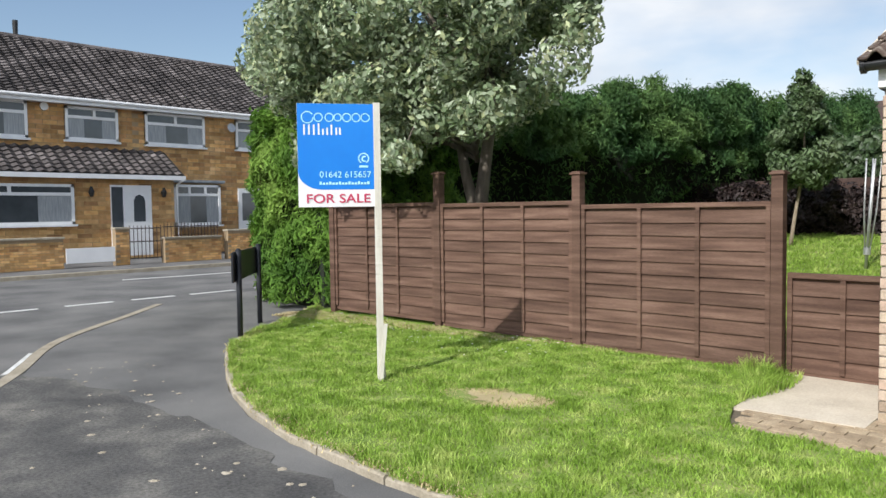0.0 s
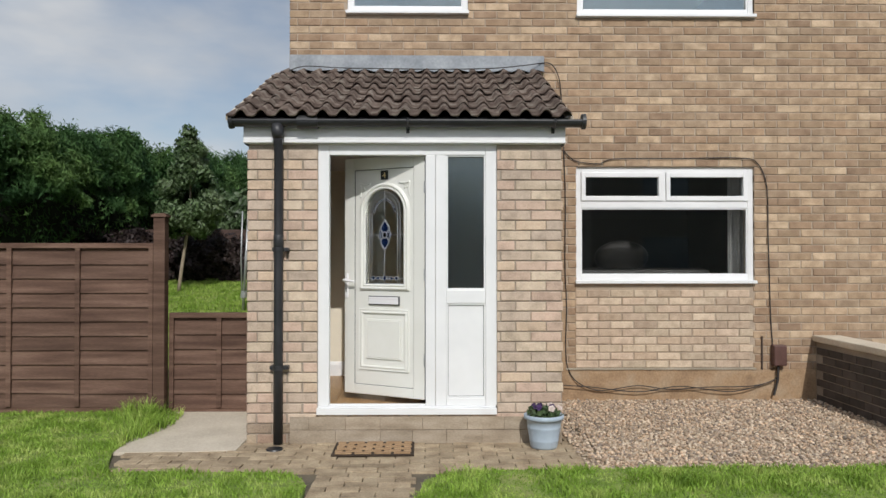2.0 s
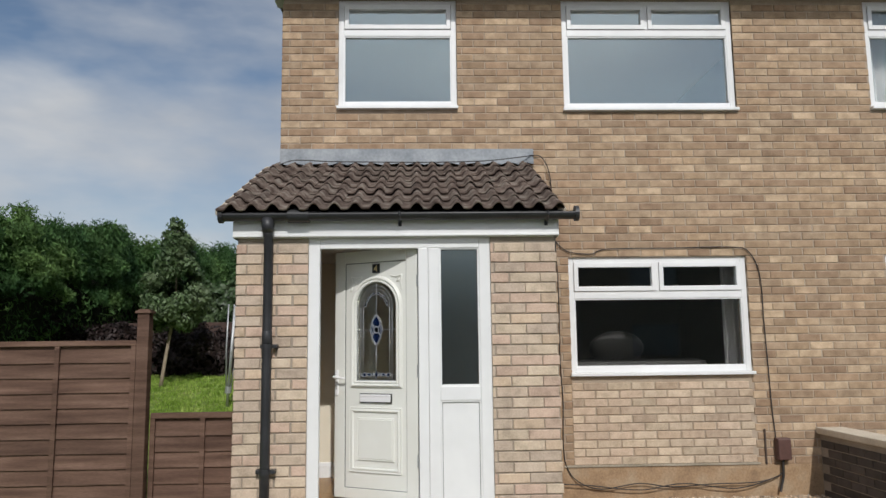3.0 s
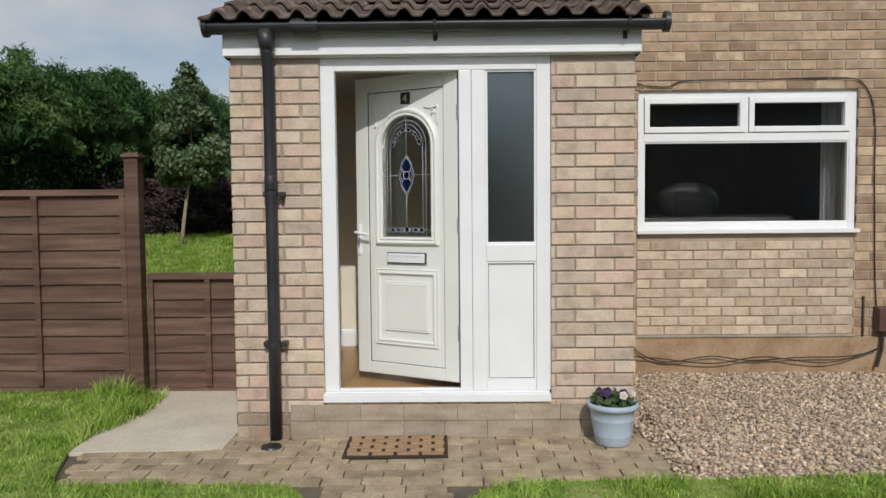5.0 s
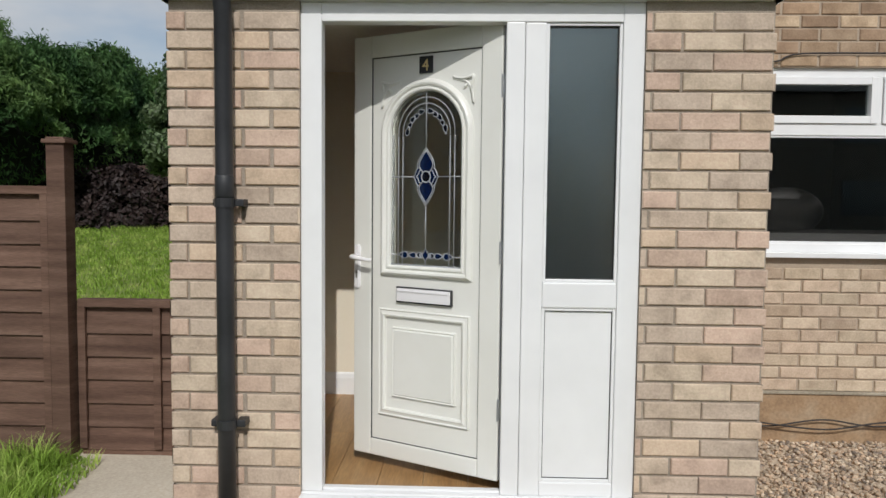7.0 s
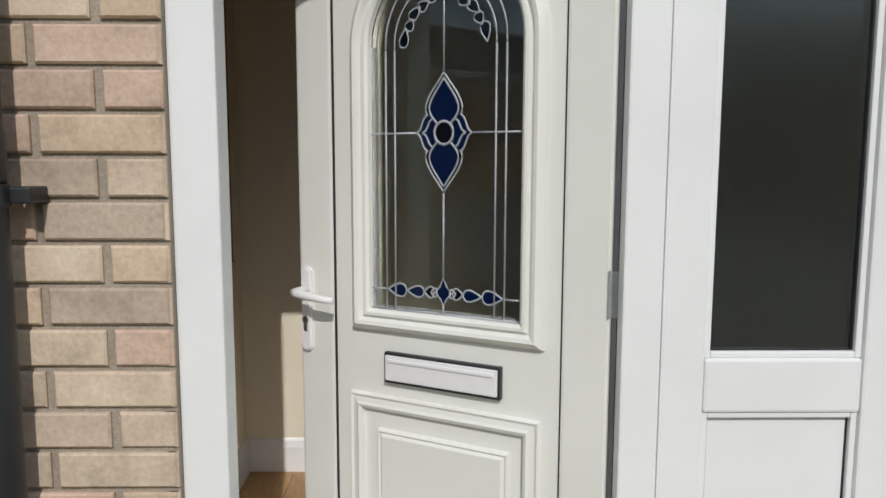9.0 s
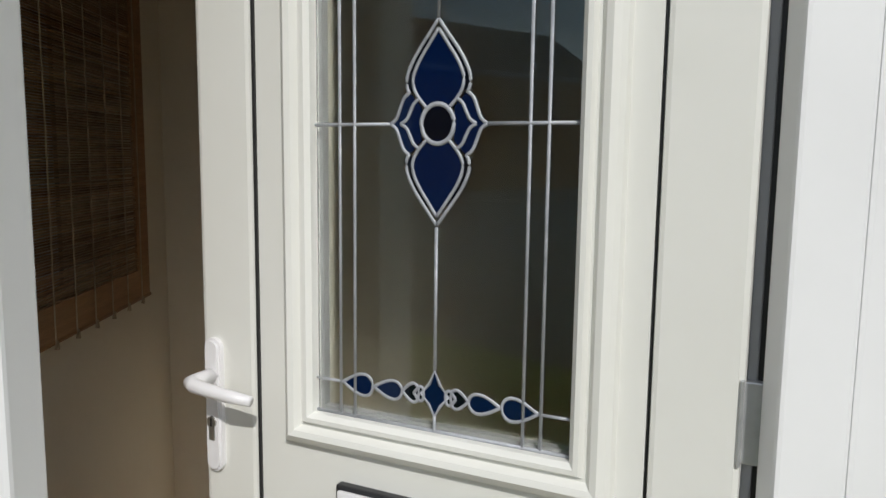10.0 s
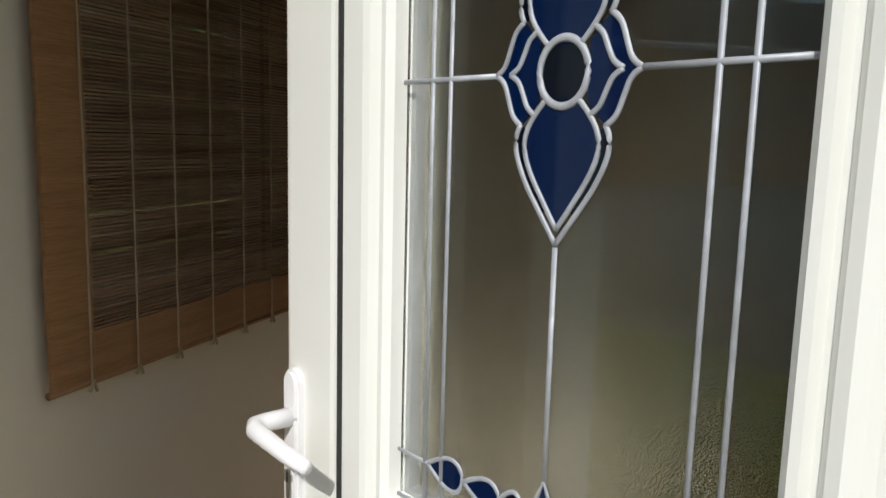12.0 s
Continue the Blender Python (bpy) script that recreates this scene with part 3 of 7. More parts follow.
tagged(part("floor_porch", cbox(X_L + 0.1, X_R - 0.1, 0.07, YF + 0.01, 0.0, 0.24), M_CONCRETE), "porch floor slab under the laminate", kind="structure")
tagged(part("floor_hall", cbox(X_L + 0.26, X_R + 0.02, YF + 0.01, 8.5, -0.2, 0.25), M_OAK), "oak laminate floor of the inner hall", kind="structure")
tagged(part("floor_room", cbox(X_R + 0.18, X_END - 0.2, YF + 0.26, 8.5, -0.2, 0.185), M_CARPET), "beige carpet floor of the living room", kind="structure")
tagged(part("ceiling_lower", cbox(X_L + 0.26, X_END - 0.2, YF + 0.26, 8.5, 2.62, 2.85), M_CEIL), "white ceiling between the storeys", kind="structure")
tagged(part("ceiling_upper", cbox(X_L + 0.26, X_END - 0.2, YF + 0.26, 8.5, 4.9, 5.0), M_CEIL), "white ceiling of the upper rooms", kind="structure")
# these room walls have indoor shade put into their colour
tagged(part("wall_inner", cbox(X_R + 0.02, X_R + 0.18, YF + 0.26, 8.5, 0.19, 2.62), M_ROOM_GLOOM), "wall between hall and room, coloured dark for the room's gloom", kind="structure")
tagged(part("wall_party", cbox(4.55, 4.75, YF + 0.26, 8.5, -0.2, 4.9), M_ROOM_GLOOM), "party wall inside, coloured dark for the room's gloom", kind="structure")
tagged(part("wall_room_back", cbox(X_R + 0.18, 4.55, 5.2, 5.3, 0.19, 2.62), M_ROOM_GLOOM), "back wall of the living room, gloom put into its colour", kind="structure")
tagged(part("wall_hall_back", cbox(X_L + 0.26, X_R + 0.02, 4.6, 4.7, 0.19, 2.62), M_CREAM), "cream back wall of the hall", kind="structure")

# ---- porch shell ----
wall_porch = wall_with_openings("wall_porch_front", X_L + 0.008, X_R - 0.008, 0.0, Z_EAVE, -0.012, 0.09, [(0.0, 1.33, 0.21, Z_EAVE)], M_MORTAR, "pale buff brick front of the porch")
SIDE_WIN = (0.52, 1.22, 1.17, 2.05)
bms = bmesh.new()
for y0, y1, z0, z1 in ((0.09, YF + 0.01, 0.0, SIDE_WIN[2]), (0.09, YF + 0.01, SIDE_WIN[3], Z_EAVE), (0.09, SIDE_WIN[0], SIDE_WIN[2], SIDE_WIN[3]), (SIDE_WIN[1], YF + 0.01, SIDE_WIN[2], SIDE_WIN[3])):
    box(bms, X_L + 0.008, X_L + 0.09, y0, y1, z0, z1)
wall_porch_left = tagged(part("wall_porch_side", bms, M_MORTAR), "pale brick side wall of the porch", kind="structure")
wall_porch_right = tagged(part("wall_porch_return", cbox(X_R - 0.10, X_R - 0.008, 0.09, YF + 0.01, 0.0, Z_EAVE), M_MORTAR), "pale brick side wall of the porch by the window", kind="structure")
# plaster on the porch's inside faces
for y0, y1, z0, z1 in ((0.09, YF + 0.006, 0.185, SIDE_WIN[2]), (0.09, YF + 0.006, SIDE_WIN[3], 2.2), (0.09, SIDE_WIN[0], SIDE_WIN[2], SIDE_WIN[3]), (SIDE_WIN[1], YF + 0.006, SIDE_WIN[2], SIDE_WIN[3])):
    tagged(part("wall_plaster", cbox(X_L + 0.09, X_LI, y0, y1, z0, z1), M_CREAM), "cream painted plaster inside the porch", kind="structure")
tagged(part("wall_plaster", cbox(X_R - 0.115, X_R - 0.10, 0.09, YF + 0.006, 0.185, 2.2), M_CREAM), "cream painted plaster inside the porch", kind="structure")
for x0, x1, z0, z1 in ((X_LI, INNER_DOOR[0], 0.185, 2.2), (INNER_DOOR[1], X_R - 0.115, 0.185, 2.2)):
    tagged(part("wall_plaster", cbox(x0, x1, YF - 0.012, YF + 0.010, z0, z1), M_CREAM), "cream painted back wall of the porch", kind="structure")
for xa, xb, za, zb in ((0.52, 0.60, 0.185, 2.2), (1.38, 1.46, 0.185, 2.2), (0.60, 1.38, 2.14, 2.2)):
    tagged(part("architrave", cbox(xa, xb, YF - 0.03, YF - 0.012, za, zb, 0.004), M_UPVC), "white architrave round the inner doorway", kind="structure")
tagged(part("wall_hall", cbox(X_L + 0.26, X_R + 0.02, 2.95, 3.05, 0.185, 2.62), M_CREAM), "cream painted end wall of the inner hall", kind="structure")
tagged(part("ceiling_porch", cbox(X_L + 0.02, X_R - 0.02, 0.10, YF + 0.006, 2.2, 2.23), M_CEIL), "white porch ceiling", kind="structure")


# ---- front door and its frame ----
def frame_bars(bm, bars, bevel=0.004):
    for b in bars:
        box(bm, *b, bevel)
    return bm


door_frame = thing("door_frame", "white plastic porch door frame with a sidelight", "door frame")
FZ0, FZ1 = 0.268, 2.21
part("jamb", cbox(0.0, 0.084, 0.0, 0.07, FZ0, FZ1, 0.006), M_UPVC, door_frame)
part("mullion", frame_bars(bmesh.new(), [(0.800, 0.872, 0.0, 0.038, FZ0, 2.135), (0.830, 0.872, 0.038, 0.07, FZ0, 2.135)], 0.005), M_UPVC, door_frame)
part("mullion", cbox(0.8735, 0.955, 0.004, 0.07, FZ0, 2.135, 0.006), M_UPVC, door_frame)
part("jamb", cbox(1.246, 1.33, 0.0, 0.07, FZ0, FZ1, 0.006), M_UPVC, door_frame)
part("head", cbox(0.084, 1.246, 0.0, 0.07, 2.135, FZ1, 0.004), M_UPVC, door_frame)
part("sill", frame_bars(bmesh.new(), [(-0.004, 1.326, -0.045, 0.07, 0.212, 0.258), (0.0, 1.322, -0.012, 0.07, 0.258, 0.268), (0.084, 0.80, 0.016, 0.05, 0.268, 0.280)]), M_UPVC, door_frame)
part("mid_rail", cbox(0.955, 1.246, 0.004, 0.07, 1.028, 1.130, 0.006), M_UPVC, door_frame)
part("bottom_rail", cbox(0.955, 1.246, 0.004, 0.07, 0.268, 0.325, 0.006), M_UPVC, door_frame)
part("infill_panel", cbox(0.957, 1.244, 0.022, 0.05, 0.325, 1.028), M_UPVC, door_frame)
bead = bmesh.new()
for z0, z1 in ((0.325, 1.028), (1.130, 2.135)):
    frame_bars(bead, [(0.955, 0.967, 0.010, 0.03, z0, z1), (1.234, 1.246, 0.010, 0.03, z0, z1), (0.967, 1.234, 0.010, 0.03, z0, z0 + 0.012), (0.967, 1.234, 0.010, 0.03, z1 - 0.012, z1)], 0.003)
part("glazing_bead", bead, M_UPVC, door_frame)
bead = bmesh.new()
for z0, z1 in ((0.337, 1.016), (1.142, 2.123)):
    frame_bars(bead, [(0.967, 0.970, 0.0195, 0.03, z0, z1), (1.231, 1.234, 0.0195, 0.03, z0, z1), (0.970, 1.231, 0.0195, 0.03, z0, z0 + 0.003), (0.970, 1.231, 0.0195, 0.03, z1 - 0.003, z1)], 0)
part("gasket", bead, M_GASKET, door_frame)
sidepane = part("pane", cbox(0.958, 1.243, 0.030, 0.036, 1.132, 2.133), M_OBSCURE_FLAT, door_frame, "stippled obscure glass pane")
sidepane.visible_shadow = False

front_door = thing("front_door", "open white plastic front door with leaded arched glass", "door", at=LEAF)
U0, U1, ZB, ZT, TH = 0.0, 0.725, 0.303, 2.153, 0.062
S = 0.094
# outer sash with a slim raised lip
part("sash_stile", cbox(U0, U0 + S, -TH, 0, ZB, ZT, 0.007), M_DOOR, front_door)
part("sash_stile", cbox(U1 - S, U1, -TH, 0, ZB, ZT, 0.007), M_DOOR, front_door)
part("sash_rail", cbox(U0 + S, U1 - S, -TH, 0, ZT - S, ZT, 0.007), M_DOOR, front_door)
part("sash_rail", cbox(U0 + S, U1 - S, -TH, 0, ZB, ZB + S * 0.8, 0.007), M_DOOR, front_door)
gk = bmesh.new()
P0, P1, PB, PT = U0 + S, U1 - S, ZB + S * 0.8, ZT - S
for b in ((P0, P0 + 0.0022, -0.05, -0.006, PB, PT), (P1 - 0.004, P1, -0.05, -0.004, PB, PT), (P0, P1, -0.05, -0.006, PB, PB + 0.0022), (P0, P1, -0.05, -0.004, PT - 0.004, PT)):
    box(gk, *b)
part("gasket", gk, M_GASKET, front_door)
UC, GW, ZS, GB = 0.355, 0.176, 1.727, 1.165          # arch: middle, half width, spring line, sill


def arch(half, bottom, rise=None, n=22, c=UC, spring=ZS):
    """The outline of a round-headed light, from lower left round to lower right."""
    rise = half if rise is None else rise
    pts = [(c - half, bottom), (c - half, spring)]
    pts += [(c - half * math.cos(math.pi * i / n), spring + rise * math.sin(math.pi * i / n)) for i in range(1, n)]
    return pts + [(c + half, spring), (c + half, bottom)]


# the panel with its arched hole
bm = bmesh.new()
hole = arch(GW, GB)
for y, flip in ((-0.008, False), (-0.05, True)):
    top = [bm.verts.new((x, y, z)) for x, z in hole]
    k = len(top)
    h = k // 2
    tl, tr = bm.verts.new((P0 + 0.004, y, PT - 0.004)), bm.verts.new((P1 - 0.004, y, PT - 0.004))
    bl, br = bm.verts.new((P0 + 0.004, y, PB + 0.004)), bm.verts.new((P1 - 0.004, y, PB + 0.004))
    fs = [bm.faces.new([bl] + [top[0]] + [top[1], tl]), bm.faces.new([br, tr, top[-2], top[-1]]), bm.faces.new([bl, br, top[-1], top[0]])]
    fs += [bm.faces.new((tl, top[i], top[i + 1])) for i in range(1, h)]
    fs += [bm.faces.new((tr, top[i], top[i + 1])) for i in range(h, k - 2)]
    fs.append(bm.faces.new((tl, top[h], tr)))
bmesh.ops.recalc_face_normals(bm, faces=bm.faces)
part("panel", bm, M_DOOR, front_door)


def moulding(profile, outline, closed=False):
    """Sweeps a profile of (outward, height) along an outline in the leaf's face."""
    bm = bmesh.new()
    k = len(outline)
    rows = []
    for i, (x, z) in enumerate(outline):
        p = Vector((x, z))
        a = Vector(outline[(i - 1) % k]) if closed or i else None
        b = Vector(outline[(i + 1) % k]) if closed or i < k - 1 else None
        n1 = n2 = None
        if a is not None:
            d = (p - a).normalized()
            n1 = Vector((-d.y, d.x))
        if b is not None:
            d = (b - p).normalized()
            n2 = Vector((-d.y, d.x))
        n1, n2 = n1 or n2, n2 or n1
        m = (n1 + n2).normalized()
        m /= max(0.5, m.dot(n1))
        rows.append([bm.verts.new((p.x + m.x * o, h, p.y + m.y * o)) for o, h in profile])
    for i in range(k if closed else k - 1):
        A, B = rows[i], rows[(i + 1) % k]
        for j in range(len(profile) - 1):
            bm.faces.new((A[j], A[j + 1], B[j + 1], B[j]))
    bmesh.ops.recalc_face_normals(bm, faces=bm.faces)
    return bm


RAISED = [(0.0, -0.04), (0.0, 0.004), (0.006, 0.010), (0.012, 0.010), (0.016, 0.003), (0.020, 0.003), (0.026, 0.012), (0.034, 0.014), (0.042, 0.008), (0.047, 0.002), (0.050, -0.009)]
part("glass_moulding", moulding(RAISED, arch(GW, GB), closed=True), M_DOOR, front_door)
FIELD = [(0.0, -0.009), (0.003, 0.004), (0.010, 0.007), (0.016, 0.003), (0.026, 0.001), (0.032, 0.004), (0.036, -0.009)]


def rect(u0, u1, z0, z1):
    return [(u0, z0), (u0, z1), (u1, z1), (u1, z0)]


part("panel_moulding", moulding(FIELD, rect(0.171, 0.553, 0.531, 0.935), closed=True), M_DOOR, front_door)
bm = moulding([(0.0, 0.006), (0.008, 0.006), (0.014, 0.001), (0.019, 0.004), (0.024, -0.009)], rect(0.224, 0.494, 0.607, 0.870), closed=True)
bm.faces.new([bm.verts.new((u, 0.0055, z)) for u, z in rect(0.222, 0.496, 0.605, 0.872)])
part("panel_moulding", bm, M_DOOR, front_door)
# spandrel scrolls: two tapering arms from the corner and a curl between their ends
for sgn in (-1, 1):
    c0 = Vector((UC + sgn * 0.226, -0.005, 1.952))
    bm = bmesh.new()
    steps = [k / 8 for k in range(9)]
    fat = [0.0075 - 0.0045 * t for t in steps]
    tube([c0 + Vector((-sgn * 0.098 * t, 0.002, -0.010 * math.sin(math.pi * t))) for t in steps], fat, 8, bm)
    tube([c0 + Vector((-sgn * 0.010 * math.sin(math.pi * t), 0.002, -0.112 * t)) for t in steps], fat, 8, bm)
    tube([c0 + Vector((-sgn * (0.030 + 0.020 * t), 0.0, -0.030 - 0.022 * t)) for t in steps], [0.002 + 0.006 * math.sin(math.pi * t) for t in steps], 8, bm)
    tube([c0 + Vector((-sgn * (0.092 * (1 - t) + 0.006 - 0.075 * math.sin(math.pi * t) * 0.35), -0.001, -0.008 - 0.100 * t + 0.075 * math.sin(math.pi * t) * 0.35)) for t in steps], [0.003 + 0.002 * math.sin(math.pi * t) for t in steps], 8, bm)
    part("scroll", bm, M_DOOR, front_door, smooth=True)
# the glass
bm = bmesh.new()
outl = arch(GW - 0.001, GB + 0.001)
fr_, bk_ = [[bm.verts.new((x, y, z)) for x, z in outl] for y in (-0.0090, -0.0150)]
bm.faces.new(fr_)
bm.faces.new(bk_[::-1])
for i in range(len(outl)):
    bm.faces.new((fr_[i], bk_[i], bk_[(i + 1) % len(outl)], fr_[(i + 1) % len(outl)]))
bmesh.ops.recalc_face_normals(bm, faces=bm.faces)
pane = part("pane", bm, M_DOOR_PANE, front_door, "smooth outer glass pane")
pane.visible_shadow = False
bm = bmesh.new()
fr_, bk_ = [[bm.verts.new((x, y, z)) for x, z in outl] for y in (-0.0310, -0.0350)]
bm.faces.new(fr_)
bm.faces.new(bk_[::-1])
for i in range(len(outl)):
    bm.faces.new((fr_[i], bk_[i], bk_[(i + 1) % len(outl)], fr_[(i + 1) % len(outl)]))
bmesh.ops.recalc_face_normals(bm, faces=bm.faces)
inner_pane = part("inner_pane", bm, M_OBSCURE, front_door, "stippled obscure inner pane")
inner_pane.visible_shadow = False
LEAD_Y = -0.0070


def came(pts, r=0.0023, closed=False):
    """A half-round strip of lead on the glass."""
    bm = tube([(x, LEAD_Y, z) for x, z in pts], r, 8, closed=closed)
    bmesh.ops.scale(bm, vec=(1, 0.6, 1), space=Matrix.Translation((0, -LEAD_Y, 0)), verts=bm.verts)
    return bm


def lead(pts, r=0.0023, closed=False):
    return part("lead_strip", came(pts, r, closed), M_LEADLINE, pane, smooth=True)


def inset(pts, mat=None):
    """A piece of coloured glass lying on the pane."""
    bm = bmesh.new()
    fr, bk = [[bm.verts.new((x, y, z)) for x, z in pts] for y in (-0.0072, -0.0084)]
    bm.faces.new(fr)
    bm.faces.new(bk[::-1])
    for i in range(len(pts)):
        bm.faces.new((fr[i], bk[i], bk[(i + 1) % len(pts)], fr[(i + 1) % len(pts)]))
    bmesh.ops.recalc_face_normals(bm, faces=bm.faces)
    ob = part("coloured_glass", bm, mat or M_BLUE, pane, "deep blue stained glass")
    ob.visible_shadow = False
    return ob


MC, MT, MBOT = 1.545, 1.663, 1.422
for off in (-0.138, -0.116, 0.116, 0.138):
    lead([(UC + off, GB), (UC + off, ZS - 0.01)], 0.0022)
for half, rise in ((0.138, 0.150), (0.116, 0.124)):
    lead(arch(half, ZS - 0.01, rise), 0.0022)
lead([(UC - GW, MC), (UC - 0.064, MC)])
lead([(UC + 0.064, MC), (UC + GW, MC)])
lead([(UC, MT), (UC, ZS + GW)], 0.0022)
lead([(UC, MBOT), (UC, 1.245)])
lead([(UC, 1.187), (UC, GB)])
lead([(UC - GW, GB + 0.002), (UC + GW, GB + 0.002)])


def mirror(pts, sx=1, sz=1):
    return [(UC + sx * x, MC + sz * z) for x, z in pts]


PETAL_OUT = [(0.0, 0.121), (0.014, 0.102), (0.030, 0.080), (0.040, 0.060), (0.042, 0.046), (0.038, 0.036)]
PETAL_IN = [(0.0, 0.110), (0.012, 0.093), (0.026, 0.072), (0.033, 0.055), (0.032, 0.042), (0.025, 0.030), (0.014, 0.018)]
SIDE_OUT = [(0.064, 0.0), (0.056, 0.006), (0.051, 0.018), (0.046, 0.030), (0.038, 0.037)]
SIDE_IN = [(0.050, 0.0), (0.042, 0.005), (0.037, 0.014), (0.032, 0.024), (0.024, 0.030)]
for sz in (-1, 1):
    inset([(UC, MC + sz * 0.11)] + mirror(PETAL_IN[1:], 1, sz) + mirror(PETAL_IN[1:], -1, sz)[::-1])
    for sx in (-1, 1):
        lead([tuple(p) for p in arc_points(mirror(PETAL_OUT, sx, sz), 3)])
        lead([tuple(p) for p in arc_points(mirror(PETAL_IN, sx, sz), 3)])
        lead([tuple(p) for p in arc_points(mirror(SIDE_OUT, sx, sz), 3)])
        lead([tuple(p) for p in arc_points(mirror(SIDE_IN, sx, sz), 3)])
        inset(mirror(PETAL_OUT[1:], sx, sz) + mirror(PETAL_IN[1:-2], sx, sz)[::-1], M_NAVY)
for sx in (-1, 1):
    inset(mirror(SIDE_OUT[1:], sx, 1)[::-1] + mirror([(0.064, 0)], sx) + mirror(SIDE_OUT[1:], sx, -1) + mirror([(0.022, -0.02), (0.022, 0.02)], sx), M_BLUE)
lead([(UC + 0.0215 * math.cos(a), MC + 0.0235 * math.sin(a)) for a in (2 * math.pi * i / 28 for i in range(28))], 0.003, closed=True)
inset([(UC + 0.0195 * math.cos(a), MC + 0.0215 * math.sin(a)) for a in (2 * math.pi * i / 24 for i in range(24))], M_NAVY)


def drop(cx, cz, w, h, ang=0.0):
    """A teardrop with its point along ang."""
    pts = []
    for i in range(18):
        a = 2 * math.pi * i / 18
        r = math.sin(a / 2) ** 1.3
        x, z = -w / 2 * math.cos(a), h / 2 * math.sin(a) * r
        pts.append((cx + x * math.cos(ang) - z * math.sin(ang), cz + x * math.sin(ang) + z * math.cos(ang)))
    return pts


for sx in (-1, 1):
    for off, w, h, z in ((0.112, 0.046, 0.040, 1.211), (0.067, 0.042, 0.034, 1.211), (0.034, 0.024, 0.034, 1.212), (0.022, 0.014, 0.026, 1.212)):
        d = drop(UC + sx * off, z, w, h, math.pi if sx > 0 else 0.0)
        lead(d, 0.0022, closed=True)
        inset(d, M_BLUE if off > 0.05 else M_NAVY)
    lead([(UC + sx * 0.134, 1.211), (UC + sx * GW, 1.211)], 0.002)
    for i, (ang, rr, w) in enumerate(((77, 0.098, 0.034), (60, 0.092, 0.028), (45, 0.094, 0.034), (29, 0.090, 0.026), (11, 0.094, 0.040))):
        cx, cz = UC + sx * rr * math.cos(radians(ang)), 1.722 + rr * math.sin(radians(ang))
        d = drop(cx, cz, w, 0.030, (radians(ang) - math.pi / 2) * 1.0 if sx > 0 else math.pi / 2 - radians(ang))
        lead(d, 0.0018, closed=True)
        inset(d, M_NAVY)
cd = [(UC, 1.244), (UC + 0.007, 1.227), (UC + 0.019, 1.213), (UC + 0.008, 1.200), (UC, 1.186), (UC - 0.008, 1.200), (UC - 0.019, 1.213), (UC - 0.007, 1.227)]
lead(cd, 0.0022, closed=True)
inset(cd, M_BLUE)
# spacer bar round the double glazing
sp = bmesh.new()
for b in ((UC - GW, UC - GW + 0.006, -0.030, -0.018, GB, ZS), (UC + GW - 0.006, UC + GW, -0.030, -0.018, GB, ZS), (UC - GW, UC + GW, -0.030, -0.018, GB, GB + 0.006)):
    box(sp, *b)
part("spacer_bar", sp, M_GREY_PVC, front_door)

# handle, keyhole, letterbox, number
plate = [(0.702 + 0.0145 * math.cos(q), zc + 0.0145 * math.sin(q)) for zc, q0 in ((1.2325, 0.0), (1.0645, math.pi)) for q in (q0 + math.pi * i / 10 for i in range(11))]
bm = prism(plate, 0.0, 0.011)
bmesh.ops.bevel(bm, geom=[e for e in bm.edges if all(v_.co.z > 0.01 for v_ in e.verts)], offset=0.004, segments=2, affect="EDGES")
bmesh.ops.transform(bm, matrix=Matrix(((1, 0, 0, 0), (0, 0, 1, 0), (0, 1, 0, 0), (0, 0, 0, 1))), verts=bm.verts)
bmesh.ops.recalc_face_normals(bm, faces=bm.faces)
handle = part("door_handle", bm, M_WHITE, front_door, "white lever handle on a long plate", smooth=False)
bm = tube([(0.702, 0.006, 1.193), (0.702, 0.040, 1.194), (0.700, 0.052, 1.194), (0.690, 0.057, 1.193), (0.665, 0.056, 1.190), (0.630, 0.054, 1.186), (0.596, 0.052, 1.184)], [0.011, 0.010, 0.010, 0.010, 0.0095, 0.009, 0.007], 12)
part("lever", bm, M_WHITE, handle, smooth=True)
bm = tube([(0.702, 0.009, 1.125), (0.702, 0.0135, 1.125)], 0.0085, 14)
box(bm, 0.697, 0.707, 0.009, 0.0135, 1.098, 1.120, 0.002)
part("keyhole", bm, M_STEEL, handle, "steel key cylinder")
part("key_slot", cbox(0.7008, 0.7032, 0.0130, 0.0142, 1.119, 1.131), M_GASKET, handle)
letterbox = part("letterbox", cbox(0.218, 0.494, -0.008, 0.006, 1.004, 1.073, 0.003), M_BLACK, front_door, "white letterbox flap in a black surround")
part("flap", cbox(0.224, 0.489, 0.004, 0.012, 1.011, 1.067, 0.003), M_WHITE, letterbox)
part("flap_lip", cbox(0.232, 0.481, 0.011, 0.015, 1.052, 1.060, 0.002), M_WHITE, letterbox)
plaque = part("number_plate", cbox(UC - 0.032, UC + 0.032, -0.008, 0.002, 1.975, 2.045, 0.003), M_GASKET, front_door, "black number plate with a gold figure")
fc = bpy.data.curves.new("figure", "FONT")
fc.body, fc.size, fc.extrude, fc.align_x = "4", 0.068, 0.001, "CENTER"
fo = new("figure", fc)
dg = bpy.context.evaluated_depsgraph_get()
fm_ = bpy.data.meshes.new_from_object(fo.evaluated_get(dg))
bpy.data.objects.remove(fo)
fm_.materials.append(M_BRASS)
fig = new("figure", fm_)
fig.parent = plaque
fig.matrix_basis = pose(UC, 0.0035, 1.985, 90, 0, 180)
